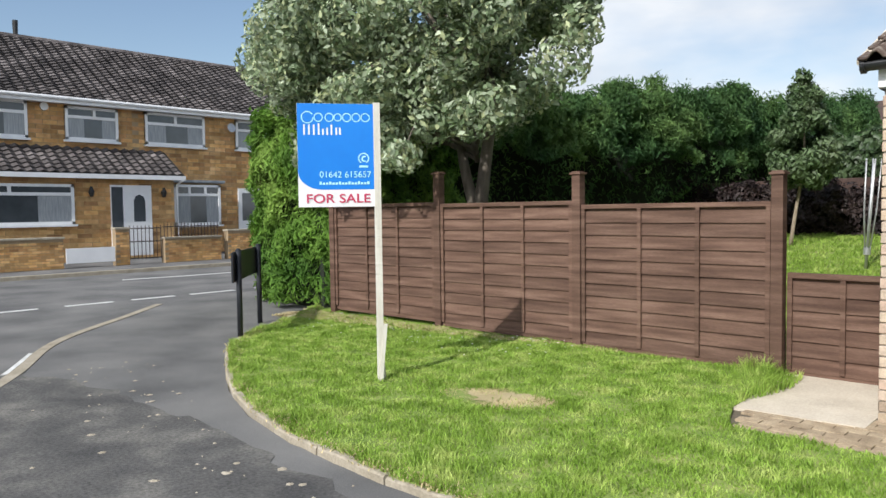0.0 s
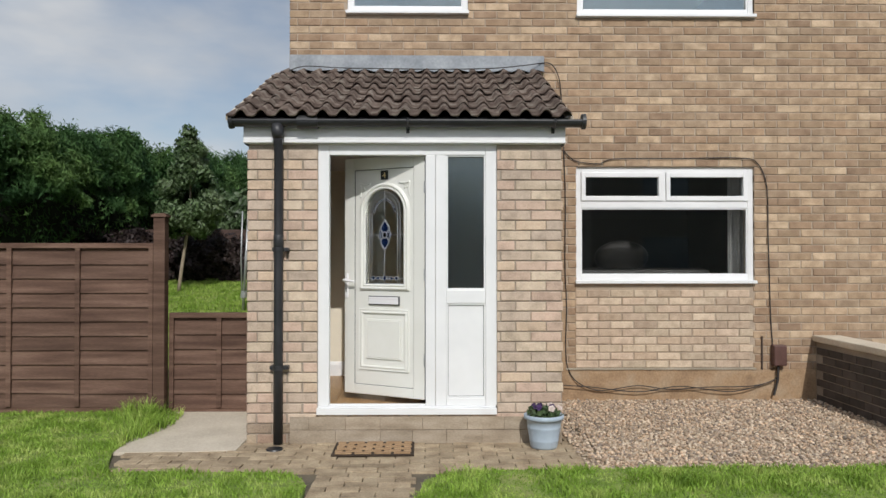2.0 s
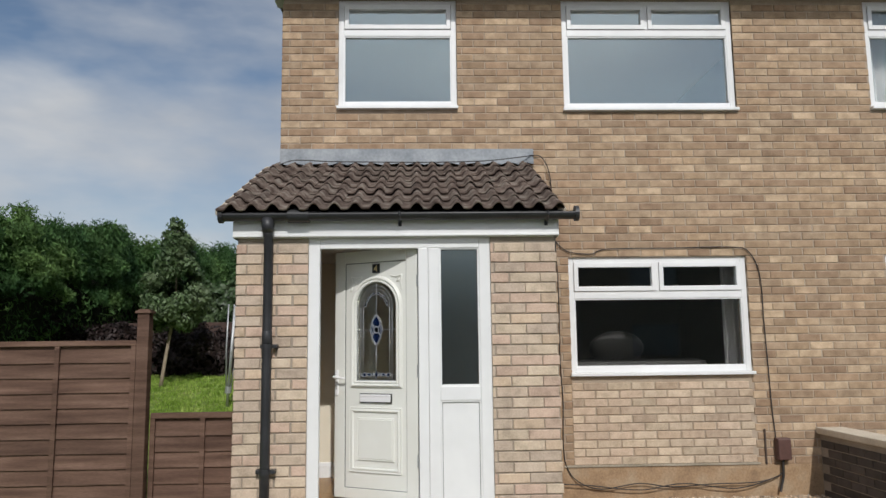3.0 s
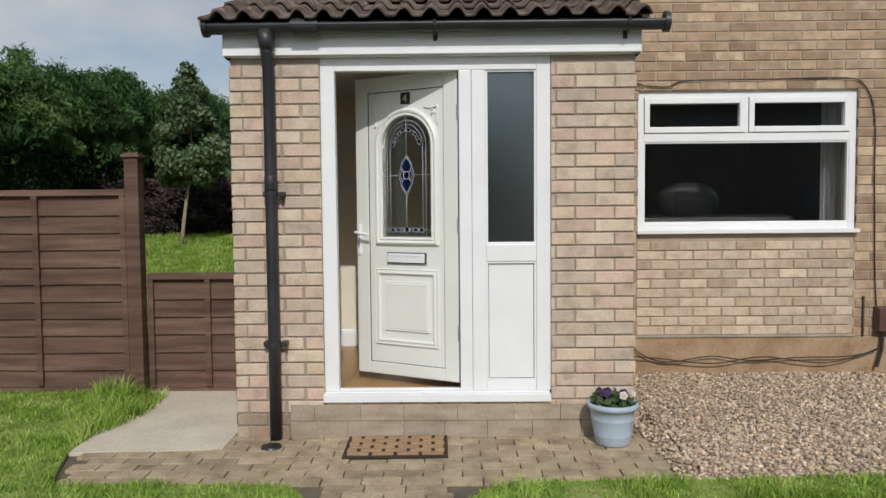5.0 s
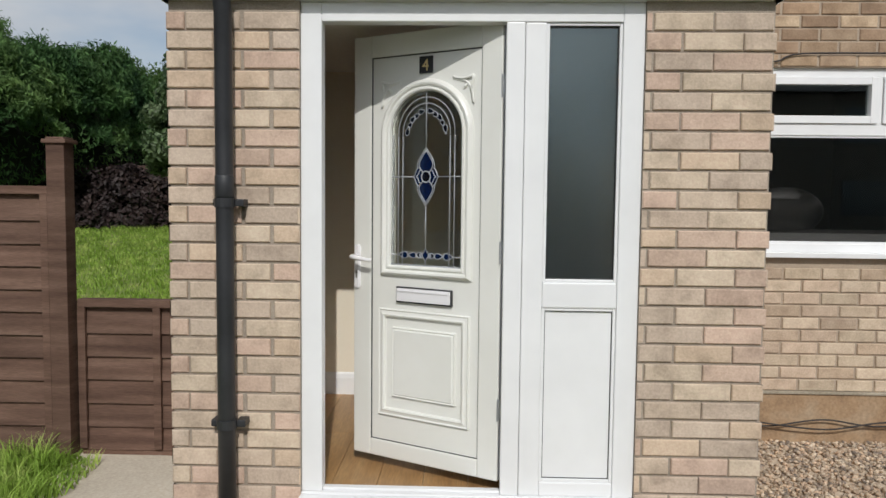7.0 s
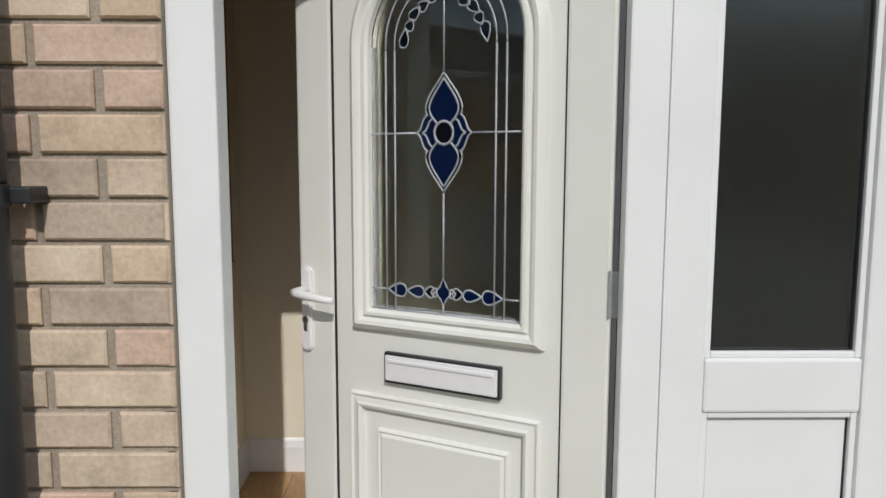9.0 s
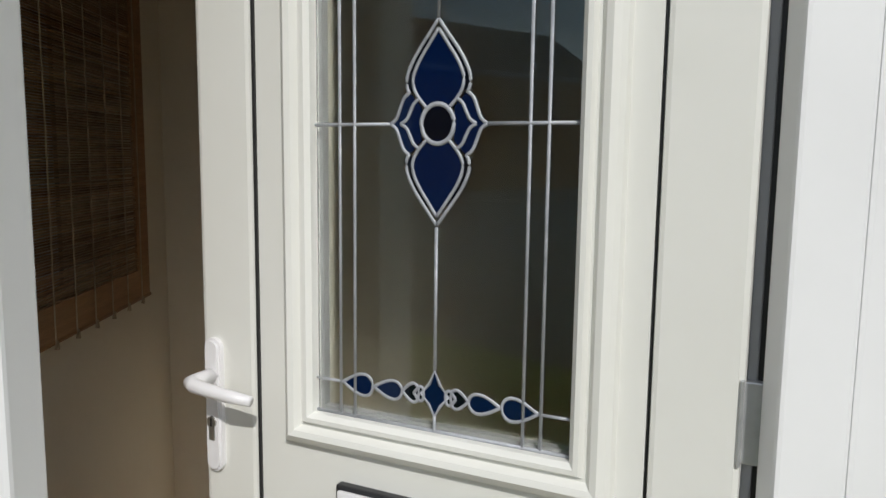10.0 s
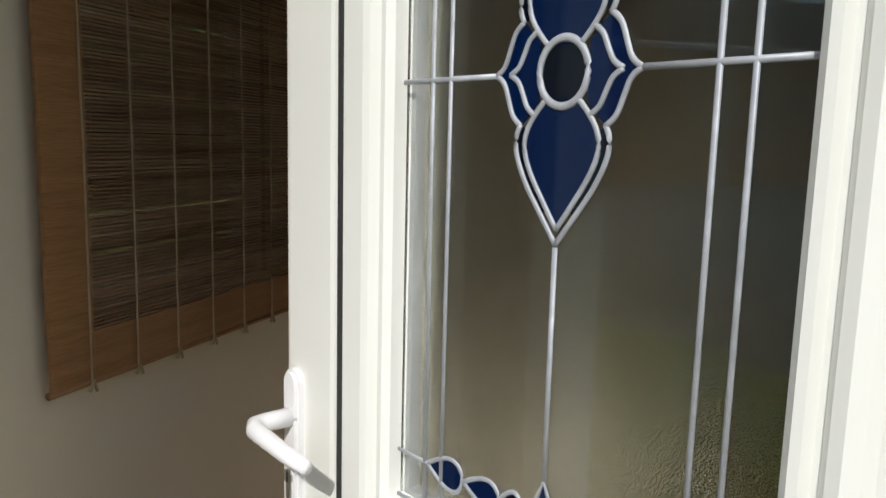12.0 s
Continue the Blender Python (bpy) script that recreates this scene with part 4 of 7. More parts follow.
# hinges, and a black strip painting the dark open joint at the hinge side
part("rebate_strip", cbox(-0.0105, 0.002, -0.040, -0.010, ZB + 0.01, ZT - 0.01, 0.002), M_GREY_PVC, front_door, "grey rebate along the hinge edge")
part("hinge_gap_strip", cbox(-0.027, -0.0105, -0.038, -0.013, ZB + 0.01, ZT - 0.01), M_GASKET, front_door, "black strip standing in for the dark hinge gap")
for z in (0.60, 1.24, 1.90):
    bm = cbox(-0.026, 0.003, -0.036, -0.004, z - 0.044, z + 0.044, 0.002)
    box(bm, 0.001, 0.005, -0.006, 0.003, z - 0.046, z + 0.046, 0.001)
    part("hinge", bm, M_ALU, front_door, "grey metal hinge")

# ---- inside the porch ----
boards = []
by = X_LI
while by < X_R - 0.12:
    boards.append((by, min(by + 0.19, X_R - 0.115)))
    by += 0.192
floor_boards = tagged(new("floor"), "oak laminate boards of the porch floor", kind="structure")
for a, b in boards:
    for y0, y1 in ((0.072, 0.80), (0.802, YF - 0.012)):
        part("floor_board", cbox(a, b, y0, y1, 0.24, 0.251, 0.0015), M_OAK, floor_boards)
SKIRT = [(0, 0), (0.016, 0), (0.016, 0.10), (0.010, 0.125), (0.004, 0.135), (0, 0.135)]
for nm, p0, p1 in (("baseboard", (X_LI, YF - 0.012), (INNER_DOOR[0], YF - 0.012)), ("baseboard", (X_LI, 0.09), (X_LI, YF - 0.012))):
    bm = bmesh.new()
    d = (Vector(p1) - Vector(p0)).normalized()
    nrm = Vector((d.y, -d.x))
    rws = [[bm.verts.new((p[0] + nrm.x * o, p[1] + nrm.y * o, 0.251 + h)) for o, h in SKIRT] for p in (p0, p1)]
    for j in range(len(SKIRT) - 1):
        bm.faces.new((rws[0][j], rws[0][j + 1], rws[1][j + 1], rws[1][j]))
    tagged(part(nm, bm, M_UPVC), "white moulded skirting board in the porch", kind="structure")

# side window behind the blind
sw = tagged(new("window_side"), "white framed side window behind a bamboo blind", kind="structure")
y0, y1, z0, z1 = SIDE_WIN
bm = bmesh.new()
for b in ((X_L + 0.02, X_L + 0.08, y0, y0 + 0.06, z0, z1), (X_L + 0.02, X_L + 0.08, y1 - 0.06, y1, z0, z1), (X_L + 0.02, X_L + 0.08, y0 + 0.06, y1 - 0.06, z0, z0 + 0.06), (X_L + 0.02, X_L + 0.08, y0 + 0.06, y1 - 0.06, z1 - 0.06, z1)):
    box(bm, *b, 0.004)
part("window_frame", bm, M_UPVC, sw)
pn = part("pane", cbox(X_L + 0.045, X_L + 0.051, y0 + 0.06, y1 - 0.06, z0 + 0.06, z1 - 0.06), M_PANE, sw)
pn.visible_shadow = False

blind = thing("bamboo_blind", "brown bamboo slat blind hanging on cords inside the porch", "blind")
BX = X_LI + 0.034
BY0, BY1, BZ0, BZ1 = 0.44, 1.30, BLIND_Z, 2.08
part("headrail", cbox(BX - 0.034, BX + 0.012, BY0, BY1, BZ1, BZ1 + 0.03, 0.003), M_BAMBOO, blind)
slat = mesh_of("slat", cbox(-0.0016, 0.0016, 0, BY1 - BY0, 0, 0.0036), M_BAMBOO)
z = BZ0 + 0.07
n_sl = 0
joined = bmesh.new()
while z < BZ1:
    yy = random.uniform(-0.004, 0.004)
    if n_sl < 110:
        s_ob = new("slat", slat)
        s_ob.parent = blind
        s_ob.location = (BX + random.uniform(-0.001, 0.001), BY0 + yy, z)
        s_ob.rotation_euler = (random.uniform(-0.002, 0.002), 0, 0)
    else:
        box(joined, BX - 0.0016, BX + 0.0016, BY0 + yy, BY1 + yy, z, z + 0.0036)
    n_sl += 1
    z += 0.0056
tagged(part("slats", joined, M_BAMBOO, blind), kind="stuff")
for ya, yb in ((BY0 - 0.005, BY0 + 0.07), (BY1 - 0.07, BY1 + 0.005)):
    part("edge_band", cbox(BX - 0.004, BX + 0.004, ya, yb, BZ0, BZ1, 0.001), M_BAMBOO_DARK, blind, "darker woven edge band")
part("bottom_band", cbox(BX - 0.004, BX + 0.004, BY0 + 0.07, BY1 - 0.07, BZ0 + 0.004, BZ0 + 0.075, 0.001), M_BAMBOO_DARK, blind, "darker woven bottom band")
part("bottom_rod", tube([(BX, BY0 - 0.01, BZ0), (BX, BY1 + 0.01, BZ0)], 0.006, 8), M_BAMBOO_DARK, blind, smooth=True)
for i in range(9):
    yc = BY0 + 0.06 + i * (BY1 - BY0 - 0.12) / 8
    part("cord", tube([(BX + 0.007, yc, BZ1), (BX + 0.007, yc + 0.002, BZ0 + 0.3), (BX + 0.007, yc, BZ0 - 0.006)], 0.0016, 6), M_CORD, blind)
    part("knot", tube([(BX + 0.008, yc - 0.006, BZ0 - 0.012), (BX + 0.010, yc, BZ0 + 0.004), (BX + 0.008, yc + 0.007, BZ0 - 0.014)], 0.0028, 6), M_CORD, blind, smooth=True)

# ---- porch roof, fascia, gutter, downpipe ----
tagged(part("fascia", cbox(X_L - 0.02, X_R + 0.015, -0.062, -0.040, 2.234, 2.36, 0.003), M_UPVC), "white plastic fascia board of the porch", kind="structure")
tagged(part("fascia_lip", cbox(X_L - 0.02, X_R + 0.015, -0.066, -0.040, 2.216, 2.234, 0.003), M_UPVC), "white lip along the foot of the porch fascia", kind="structure")
tagged(part("soffit_strip", cbox(X_L - 0.02, X_R + 0.015, -0.040, 0.09, 2.21, 2.225, 0.003), M_UPVC), "white soffit strip over the porch frame", kind="structure")
for xs, xe in ((X_L - 0.02, X_L + 0.02), (X_R - 0.02, X_R + 0.015)):
    bm = bmesh.new()
    pr = [(-0.04, 2.21), (YF, 2.21), (YF, 3.06), (-0.04, 2.36)]
    A, B = [[bm.verts.new((xx, y, z)) for y, z in pr] for xx in (xs, xe)]
    bm.faces.new(A)
    bm.faces.new(B[::-1])
    for i in range(4):
        bm.faces.new((A[i], A[(i + 1) % 4], B[(i + 1) % 4], B[i]))
    bmesh.ops.recalc_face_normals(bm, faces=bm.faces)
    tagged(part("gable_board", bm, M_UPVC), "white board closing the side of the porch roof", kind="structure")
RX0, RX1, RY0, RZ0, RY1, RZ1 = -0.63, 1.86, -0.16, 2.385, YF - 0.01, 3.135
slope = math.atan2(RZ1 - RZ0, RY1 - RY0)
ROOF = Matrix.Translation((RX0, RY0, RZ0)) @ Matrix.Rotation(slope, 4, "X")
rlen = math.hypot(RZ1 - RZ0, RY1 - RY0)
porch_roof = thing("porch_roof", "brown double-roll concrete tile lean-to porch roof", "roof")
part("underlay", cbox(0.02, RX1 - RX0 - 0.02, 0.0, rlen, -0.03, -0.006), M_BLACK, porch_roof, at=ROOF)
TILE_W, N_COL = (RX1 - RX0) / 8.5, 9
ROLL = TILE_W / 2


def roll_height(x):
    """The cross-section of the tiles: a shallow trough and a bold roll, twice a tile."""
    f = (x / ROLL) % 1.0
    return 0.042 * math.sin(math.pi * (f - 0.42) / 0.58) ** 0.8 if f > 0.42 else -0.004 * math.sin(math.pi * f / 0.42)


def tile_bm(width):
    bm = bmesh.new()
    n = max(6, int(26 * width / TILE_W))
    L_ = rlen / 7 + 0.06
    rows_ = []
    for y, dz in ((0.0, 0.027), (L_, 0.0)):
        rows_.append([[bm.verts.new((width * i / n, y, roll_height(width * i / n) + dz - dd)) for i in range(n + 1)] for dd in (0, 0.016)])
    for i in range(n):
        a, b = rows_[0], rows_[1]
        bm.faces.new((a[0][i], a[0][i + 1], b[0][i + 1], b[0][i]))
        bm.faces.new((a[1][i + 1], a[1][i], b[1][i], b[1][i + 1]))
        bm.faces.new((a[0][i + 1], a[0][i], a[1][i], a[1][i + 1]))
    for i in (0, n):
        q = (rows_[0][0][i], rows_[0][1][i], rows_[1][1][i], rows_[1][0][i])
        bm.faces.new(q if i == 0 else q[::-1])
    return bm


tile_full = mesh_of("roof_tile", tile_bm(TILE_W + 0.004), M_TILE, True)
tile_half = mesh_of("roof_tile", tile_bm(ROLL), M_TILE, True)
for r in range(7):
    for c in range(N_COL):
        half = c == N_COL - 1
        ob = new("roof_tile", tile_half if half else tile_full)
        ob.parent = porch_roof
        ob.matrix_basis = ROOF @ Matrix.Translation((c * TILE_W + random.uniform(-0.002, 0.002), r * rlen / 7 - 0.03, 0.002 + 0.008 * random.random())) @ Matrix.Rotation(radians(random.uniform(-1.0, 1.0)), 4, "Z")
for xx in (RX0 + 0.01, RX1 - 0.01):
    part("verge_mortar", cbox(xx - RX0 - 0.03, xx - RX0 + 0.03, 0.02, rlen, -0.03, 0.008, 0.006), M_CONCRETE, porch_roof, at=ROOF)
bm = bmesh.new()
k = 30
lo = [bm.verts.new((X_L + 0.0 + (1.92 - X_L) * i / k, YF - 0.10, 3.132 + roll_height((X_L - RX0) + (1.92 - X_L) * i / k) * 0.6)) for i in range(k + 1)]
mid = [bm.verts.new((X_L + (1.92 - X_L) * i / k, YF - 0.012, 3.165 + 0.004 * math.sin(i * 1.7))) for i in range(k + 1)]
hi = [bm.verts.new((X_L + (1.92 - X_L) * i / k, YF - 0.012, 3.315 - 0.008 * i / k)) for i in range(k + 1)]
for A, B in ((lo, mid), (mid, hi)):
    for i in range(k):
        bm.faces.new((A[i], A[i + 1], B[i + 1], B[i]))
part("flashing", bm, M_LEAD, porch_roof, "grey lead flashing")

gutter = thing("gutter", "black half-round plastic gutter with brackets", "gutter")
GX0, GX1, GY, GZ, GR = -0.61, 1.955, -0.124, 2.372, 0.051
bm = bmesh.new()
prof = [(GR * math.cos(a), GR * math.sin(a)) for a in (math.pi + math.pi * i / 12 for i in range(13))]
prof = prof + [(p[0] * 0.93, p[1] * 0.93) for p in prof[::-1]]
A, B = [[bm.verts.new((xx, GY + p, GZ + q)) for p, q in prof] for xx in (GX0, GX1)]
for i in range(len(prof)):
    bm.faces.new((A[i], A[(i + 1) % len(prof)], B[(i + 1) % len(prof)], B[i]))
bmesh.ops.recalc_face_normals(bm, faces=bm.faces)
part("trough", bm, M_BLACK, gutter, smooth=True)
for xx in (GX0, GX1):
    bm = tube([(xx - 0.014, GY, GZ - 0.008), (xx + 0.014, GY, GZ - 0.008)], GR + 0.006, 20)
    part("stop_end", bm, M_BLACK, gutter)
for xx in (0.67, 1.74):
    bm = tube([(xx, GY + GR + 0.006, GZ + 0.008), (xx, GY + GR + 0.004, GZ - 0.02), (xx, GY, GZ - GR - 0.005), (xx, GY - GR - 0.004, GZ - 0.02), (xx, GY - GR - 0.004, GZ + 0.006)], 0.009, 8)
    box(bm, xx - 0.012, xx + 0.012, GY + GR, -0.058, GZ - 0.085, GZ + 0.01, 0.002)
    part("bracket", bm, M_BLACK, gutter)
part("union", tube([(-0.13, GY, GZ - 0.010), (0.02, GY, GZ - 0.010)], GR + 0.004, 20), M_BLACK, gutter)
downpipe = thing("downpipe", "black round plastic downpipe clipped to the porch brick", "downpipe")
DX, DY, DR = -0.275, -0.085, 0.034
part("outlet", tube([(DX, GY, GZ - 0.03), (DX, GY, GZ - 0.10), (DX, GY + 0.01, GZ - 0.125)], [0.05, 0.044, 0.04], 18), M_BLACK, downpipe, smooth=True)
part("pipe", tube([(DX, GY + 0.005, GZ - 0.10), (DX, GY + 0.01, GZ - 0.15), (DX, DY, GZ - 0.22), (DX, DY, 1.6), (DX, DY, 0.8), (DX, DY, 0.015)], DR, 18), M_BLACK, downpipe, smooth=True)
for zz in (1.430, 0.565):
    bm = tube([(DX, DY, zz - 0.018), (DX, DY, zz + 0.018)], DR + 0.005, 18)
    for s, half in ((-1, 0.006 if zz > 1 else 0.014), (1, 0.018)):
        box(bm, DX + s * (0.036 + half) - half, DX + s * (0.036 + half) + half, DY + 0.004, -0.018, zz - 0.014, zz + 0.014, 0.004)
    part("clip", bm, M_BLACK, downpipe)
part("collar", tube([(DX, DY, 1.449), (DX, DY, 1.455), (DX, DY, 1.53), (DX, DY, 1.536)], [DR, DR + 0.0025, DR + 0.0025, DR], 18), M_BLACK, downpipe, smooth=True)
tagged(part("drain_cover", tube([(DX + 0.0, -0.20, 0.0), (DX, -0.20, 0.010)], [0.060, 0.055], 20), M_BLACK), "small round dark drain cover in the paving", "drain cover")


# ---- windows ----
def house_window(name, label, o, transom, split, pane_mat=M_PANE):
    """A white plastic window: outer frame, fixed pane below, one or two top-hung lights above."""
    x0, x1, z0, z1 = o
    w = tagged(new(name), label, kind="structure")
    y = YF + 0.03
    fw = 0.052
    for b in ((x0, x0 + fw, y, y + 0.07, z0 + 0.03, z1), (x1 - fw, x1, y, y + 0.07, z0 + 0.03, z1), (x0 + fw, x1 - fw, y, y + 0.07, z1 - fw, z1), (x0 + fw, x1 - fw, y, y + 0.07, z0 + 0.03, z0 + 0.03 + fw), (x0 + fw, x1 - fw, y, y + 0.07, transom - 0.035, transom + 0.035)):
        part("window_frame", cbox(*b, 0.004), M_UPVC, w)
    part("window_sill", frame_bars(bmesh.new(), [(x0 - 0.012, x1 + 0.008, YF - 0.045, y + 0.07, z0, z0 + 0.03)], 0.004), M_UPVC, w)
    lights = [(x0 + fw, x1 - fw)]
    if split:
        m_ = (x0 + x1) / 2
        lights = [(x0 + fw, m_ - 0.012), (m_ + 0.012, x1 - fw)]
        part("window_frame", cbox(m_ - 0.012, m_ + 0.012, y, y + 0.07, transom + 0.035, z1 - fw), M_UPVC, w)
    for a, b in lights:
        lo_, hi_ = transom + 0.036, z1 - fw
        s = 0.045
        bm = frame_bars(bmesh.new(), [(a + 0.004, a + s, y - 0.014, y + 0.04, lo_, hi_), (b - s, b - 0.004, y - 0.014, y + 0.04, lo_, hi_), (a + s, b - s, y - 0.014, y + 0.04, hi_ - s, hi_), (a + s, b - s, y - 0.014, y + 0.04, lo_, lo_ + s)], 0.004)
        part("opening_sash", bm, M_UPVC, w)
        p = part("pane", cbox(a + s, b - s, y + 0.02, y + 0.026, lo_ + s, hi_ - s), pane_mat, w)
        p.visible_shadow = False
    g = 0.012
    bm = bmesh.new()
    zz0, zz1 = z0 + 0.03 + fw, transom - 0.035
    for b in ((x0 + fw, x0 + fw + g, y + 0.008, y + 0.03, zz0, zz1), (x1 - fw - g, x1 - fw, y + 0.008, y + 0.03, zz0, zz1), (x0 + fw + g, x1 - fw - g, y + 0.008, y + 0.03, zz1 - g, zz1), (x0 + fw + g, x1 - fw - g, y + 0.008, y + 0.03, zz0, zz0 + g)):
        box(bm, *b)
    part("glazing_bead", bm, M_UPVC, w)
    p = part("pane", cbox(x0 + fw, x1 - fw, y + 0.03, y + 0.036, zz0, zz1), pane_mat, w)
    p.visible_shadow = False
    return w


house_window("window_1", "white plastic living room window with two top lights", W_LOW, 1.885, True)
house_window("window_2", "white plastic upper window with one top light", W_UP1, 4.505, False, M_PANE_COATED)
house_window("window_3", "white plastic upper window with two top lights", W_UP2, 4.505, True, M_PANE_COATED)
house_window("window_4", "white plastic upper window of the next house", W_UP3, 4.505, True)
house_window("window_5", "white plastic lower window of the next house", W_LOW2, 1.885, True)


def drape(name, label, x0, x1, y, z0, z1, mat, folds=7, amp=0.03):
    bm = bmesh.new()
    n = folds * 8
    R = []
    for z, am in ((z0, amp), ((z0 + z1) / 2, amp * 0.9), (z1, amp * 0.6)):
        R.append([bm.verts.new((x0 + (x1 - x0) * i / n + 0.3 * am * math.sin(i * 0.5 + z), y + am * math.sin(2 * math.pi * folds * i / n + 0.4 * math.sin(i)), z)) for i in range(n + 1)])
    for A, B in zip(R, R[1:]):
        for i in range(n):
            bm.faces.new((A[i], A[i + 1], B[i + 1], B[i]))
    bmesh.ops.solidify(bm, geom=bm.faces, thickness=0.003)
    return tagged(part(name, bm, mat, smooth=True), label, "curtain")


drape("curtain", "white pleated curtain drawn beside the living room window", 3.80, 4.04, YF + 0.30, 0.25, 2.3, M_CURTAIN, 6)
drape("curtain", "pale net curtain in the next house's lower window", 5.2, 7.1, YF + 0.30, 0.9, 2.4, M_CURTAIN, 16, 0.02)
drape("curtain", "pale net curtain in the next house's upper window", 5.2, 7.1, YF + 0.30, 3.4, 4.85, M_CURTAIN, 16, 0.02)
# dark leather sofa inside, with a dark dome in place of a window reflection
sofa = thing("sofa", "dark leather sofa standing inside below the window", "sofa", at=pose(3.05, 2.75, 0.185))
part("seat", cbox(-0.75, 0.75, -0.40, 0.40, 0.08, 0.45, 0.06), M_LEATHER, sofa)
part("backrest", cbox(-0.75, 0.75, -0.52, -0.26, 0.20, 1.08, 0.10), M_LEATHER, sofa)
for s in (-1, 1):
    part("armrest", cbox(s * 0.86 - 0.12, s * 0.86 + 0.12, -0.50, 0.42, 0.05, 0.66, 0.08), M_LEATHER, sofa)
    for yy in (-0.4, 0.3):
        part("leg", cbox(s * 0.8 - 0.03, s * 0.8 + 0.03, yy - 0.03, yy + 0.03, 0.0, 0.08), M_BLACK, sofa)
# added ellipsoid that imitates a dark shape reflected in the pane
bm = bmesh.new()
bmesh.ops.create_uvsphere(bm, u_segments=24, v_segments=14, radius=0.24)
bmesh.ops.scale(bm, vec=(1.25, 0.5, 0.75), verts=bm.verts)
tagged(part("cushion", bm, M_LEATHER, smooth=True, at=pose(2.86, 2.36, 1.38, 12, 0, 8)), "dark rounded dome standing in for a reflection in the window", "cushion")


# ---- fence and gate ----
FY = 1.053
POSTS = [(-1.545, 1.757), (-3.575, 1.845), (-5.605, 1.935), (-7.70, 1.55)]


def lap_panel(name, label, x0, x1, z0, z1, y, battens, group=""):
    """An overlapped panel: sawn boards, a top rail, and upright battens on the face."""
    p = thing(name, label, "fence", group)
    n = max(5, int(round((z1 - z0 - 0.05) / 0.125)))
    for i in range(n):
        h = (z1 - z0 - 0.05) / n
        bm = bmesh.new()
        k = 10
        lo, hi, bk = [], [], []
        ph = random.uniform(0, 9)
        for j in range(k + 1):
            x = x0 + (x1 - x0) * j / k
            wob = 0.006 * noise.noise(Vector((x * 2.1, ph, 1.0)))
            lo.append(bm.verts.new((x, y - 0.023, z0 + i * h - 0.012 + wob)))
            hi.append(bm.verts.new((x, y - 0.003, z0 + (i + 1) * h + 0.008)))
            bk.append(bm.verts.new((x, y - 0.006, z0 + i * h - 0.012 + wob)))
        for j in range(k):
            bm.faces.new((lo[j], lo[j + 1], hi[j + 1], hi[j]))
            bm.faces.new((bk[j + 1], bk[j], hi[j], hi[j + 1]))
            bm.faces.new((lo[j + 1], lo[j], bk[j], bk[j + 1]))
        part("board", bm, M_FENCE, p)
    part("top_rail", cbox(x0, x1, y - 0.044, y + 0.02, z1 - 0.045, z1, 0.004), M_FENCE, p)
    for f in battens:
        xb = x0 + (x1 - x0) * f
        part("batten", cbox(xb - 0.021, xb + 0.021, y - 0.042, y - 0.018, z0, z1 - 0.045, 0.003), M_FENCE, p)
    part("gravel_rail", cbox(x0, x1, y - 0.016, y + 0.02, z0 - 0.06, z0 - 0.012, 0.003), M_FENCE, p)
    return p


for (xr, zr), (xl, zl), top, bot in zip(POSTS, POSTS[1:], (1.50, 1.545, 1.565), (0.07, 0.09, 0.13)):
    lap_panel("timber_fence", "brown stained overlap fence panel between posts", xl + 0.055, xr - 0.055, bot, top, FY, (0.012, 0.345, 0.655, 0.988), "fence panels")
for i, (x, z) in enumerate(POSTS):
    p = thing("fence_post", "brown stained square timber fence post with a cap", "post", "fence posts")
    part("post", cbox(x - 0.05, x + 0.05, FY - 0.055, FY + 0.045, -0.1, z - 0.03, 0.004), M_FENCE, p)
    bm = cbox(x - 0.066, x + 0.066, FY - 0.071, FY + 0.061, z - 0.03, z - 0.008, 0.004)
    box(bm, x - 0.05, x + 0.05, FY - 0.055, FY + 0.045, z - 0.008, z + 0.004, 0.004)
    part("cap", bm, M_FENCE, p)
g = lap_panel("garden_gate", "low brown stained timber gate beside the porch", -1.475, -0.545, 0.05, 0.885, 1.10, (0.02, 0.47, 0.98))
part("latch", cbox(-0.60, -0.56, 1.055, 1.075, 0.70, 0.74, 0.003), M_IRON, g)

# ---- sale board ----
SB = Vector((-3.98, -1.38, 0.0))
bd = Vector((-0.59, -0.81, 0)).normalized()         # the way the board runs from its post
rotz = math.degrees(math.atan2(-bd.y, -bd.x))
BOARD = pose(SB.x, SB.y, 0, 0, 0, rotz)             # x to the right as read, -y towards the reader
sign = thing("sale_board", "blue and white estate agent sale board on a white post", "sign", at=BOARD)
part("post", cbox(-0.028, 0.028, -0.02, 0.028, 0.0, 2.37, 0.003), M_POST_WOOD, sign)
bm = bmesh.new()
for s, tx in ((1, 0.085), (-1, -0.03)):
    box(bm, -0.016, 0.016, -0.012, 0.012, 0.0, 0.50, 0.002, Matrix.Translation((0.035 if s > 0 else -0.005, 0.045 * s, 0)) @ Matrix.Rotation(radians(-6 * s), 4, "Y") @ Matrix.Rotation(radians(5 * s), 4, "X"))
part("stake", bm, M_POST_WOOD, sign)
BW, BZ0_, BZ1_ = 0.66, 1.50, 2.36
part("panel", cbox(-BW, -0.028, -0.006, 0.006, BZ0_, BZ1_), M_SIGN_WHITE, sign)
out = [(-BW + 0.001, BZ1_ - 0.001), (-0.029, BZ1_ - 0.001), (-0.029, 1.645), (-BW + 0.20, 1.645)]
out += [(-BW + 0.20 - 0.199 * math.sin(a), 1.645 + 0.15 - 0.15 * math.cos(a)) for a in (radians(q) for q in range(10, 91, 10))]
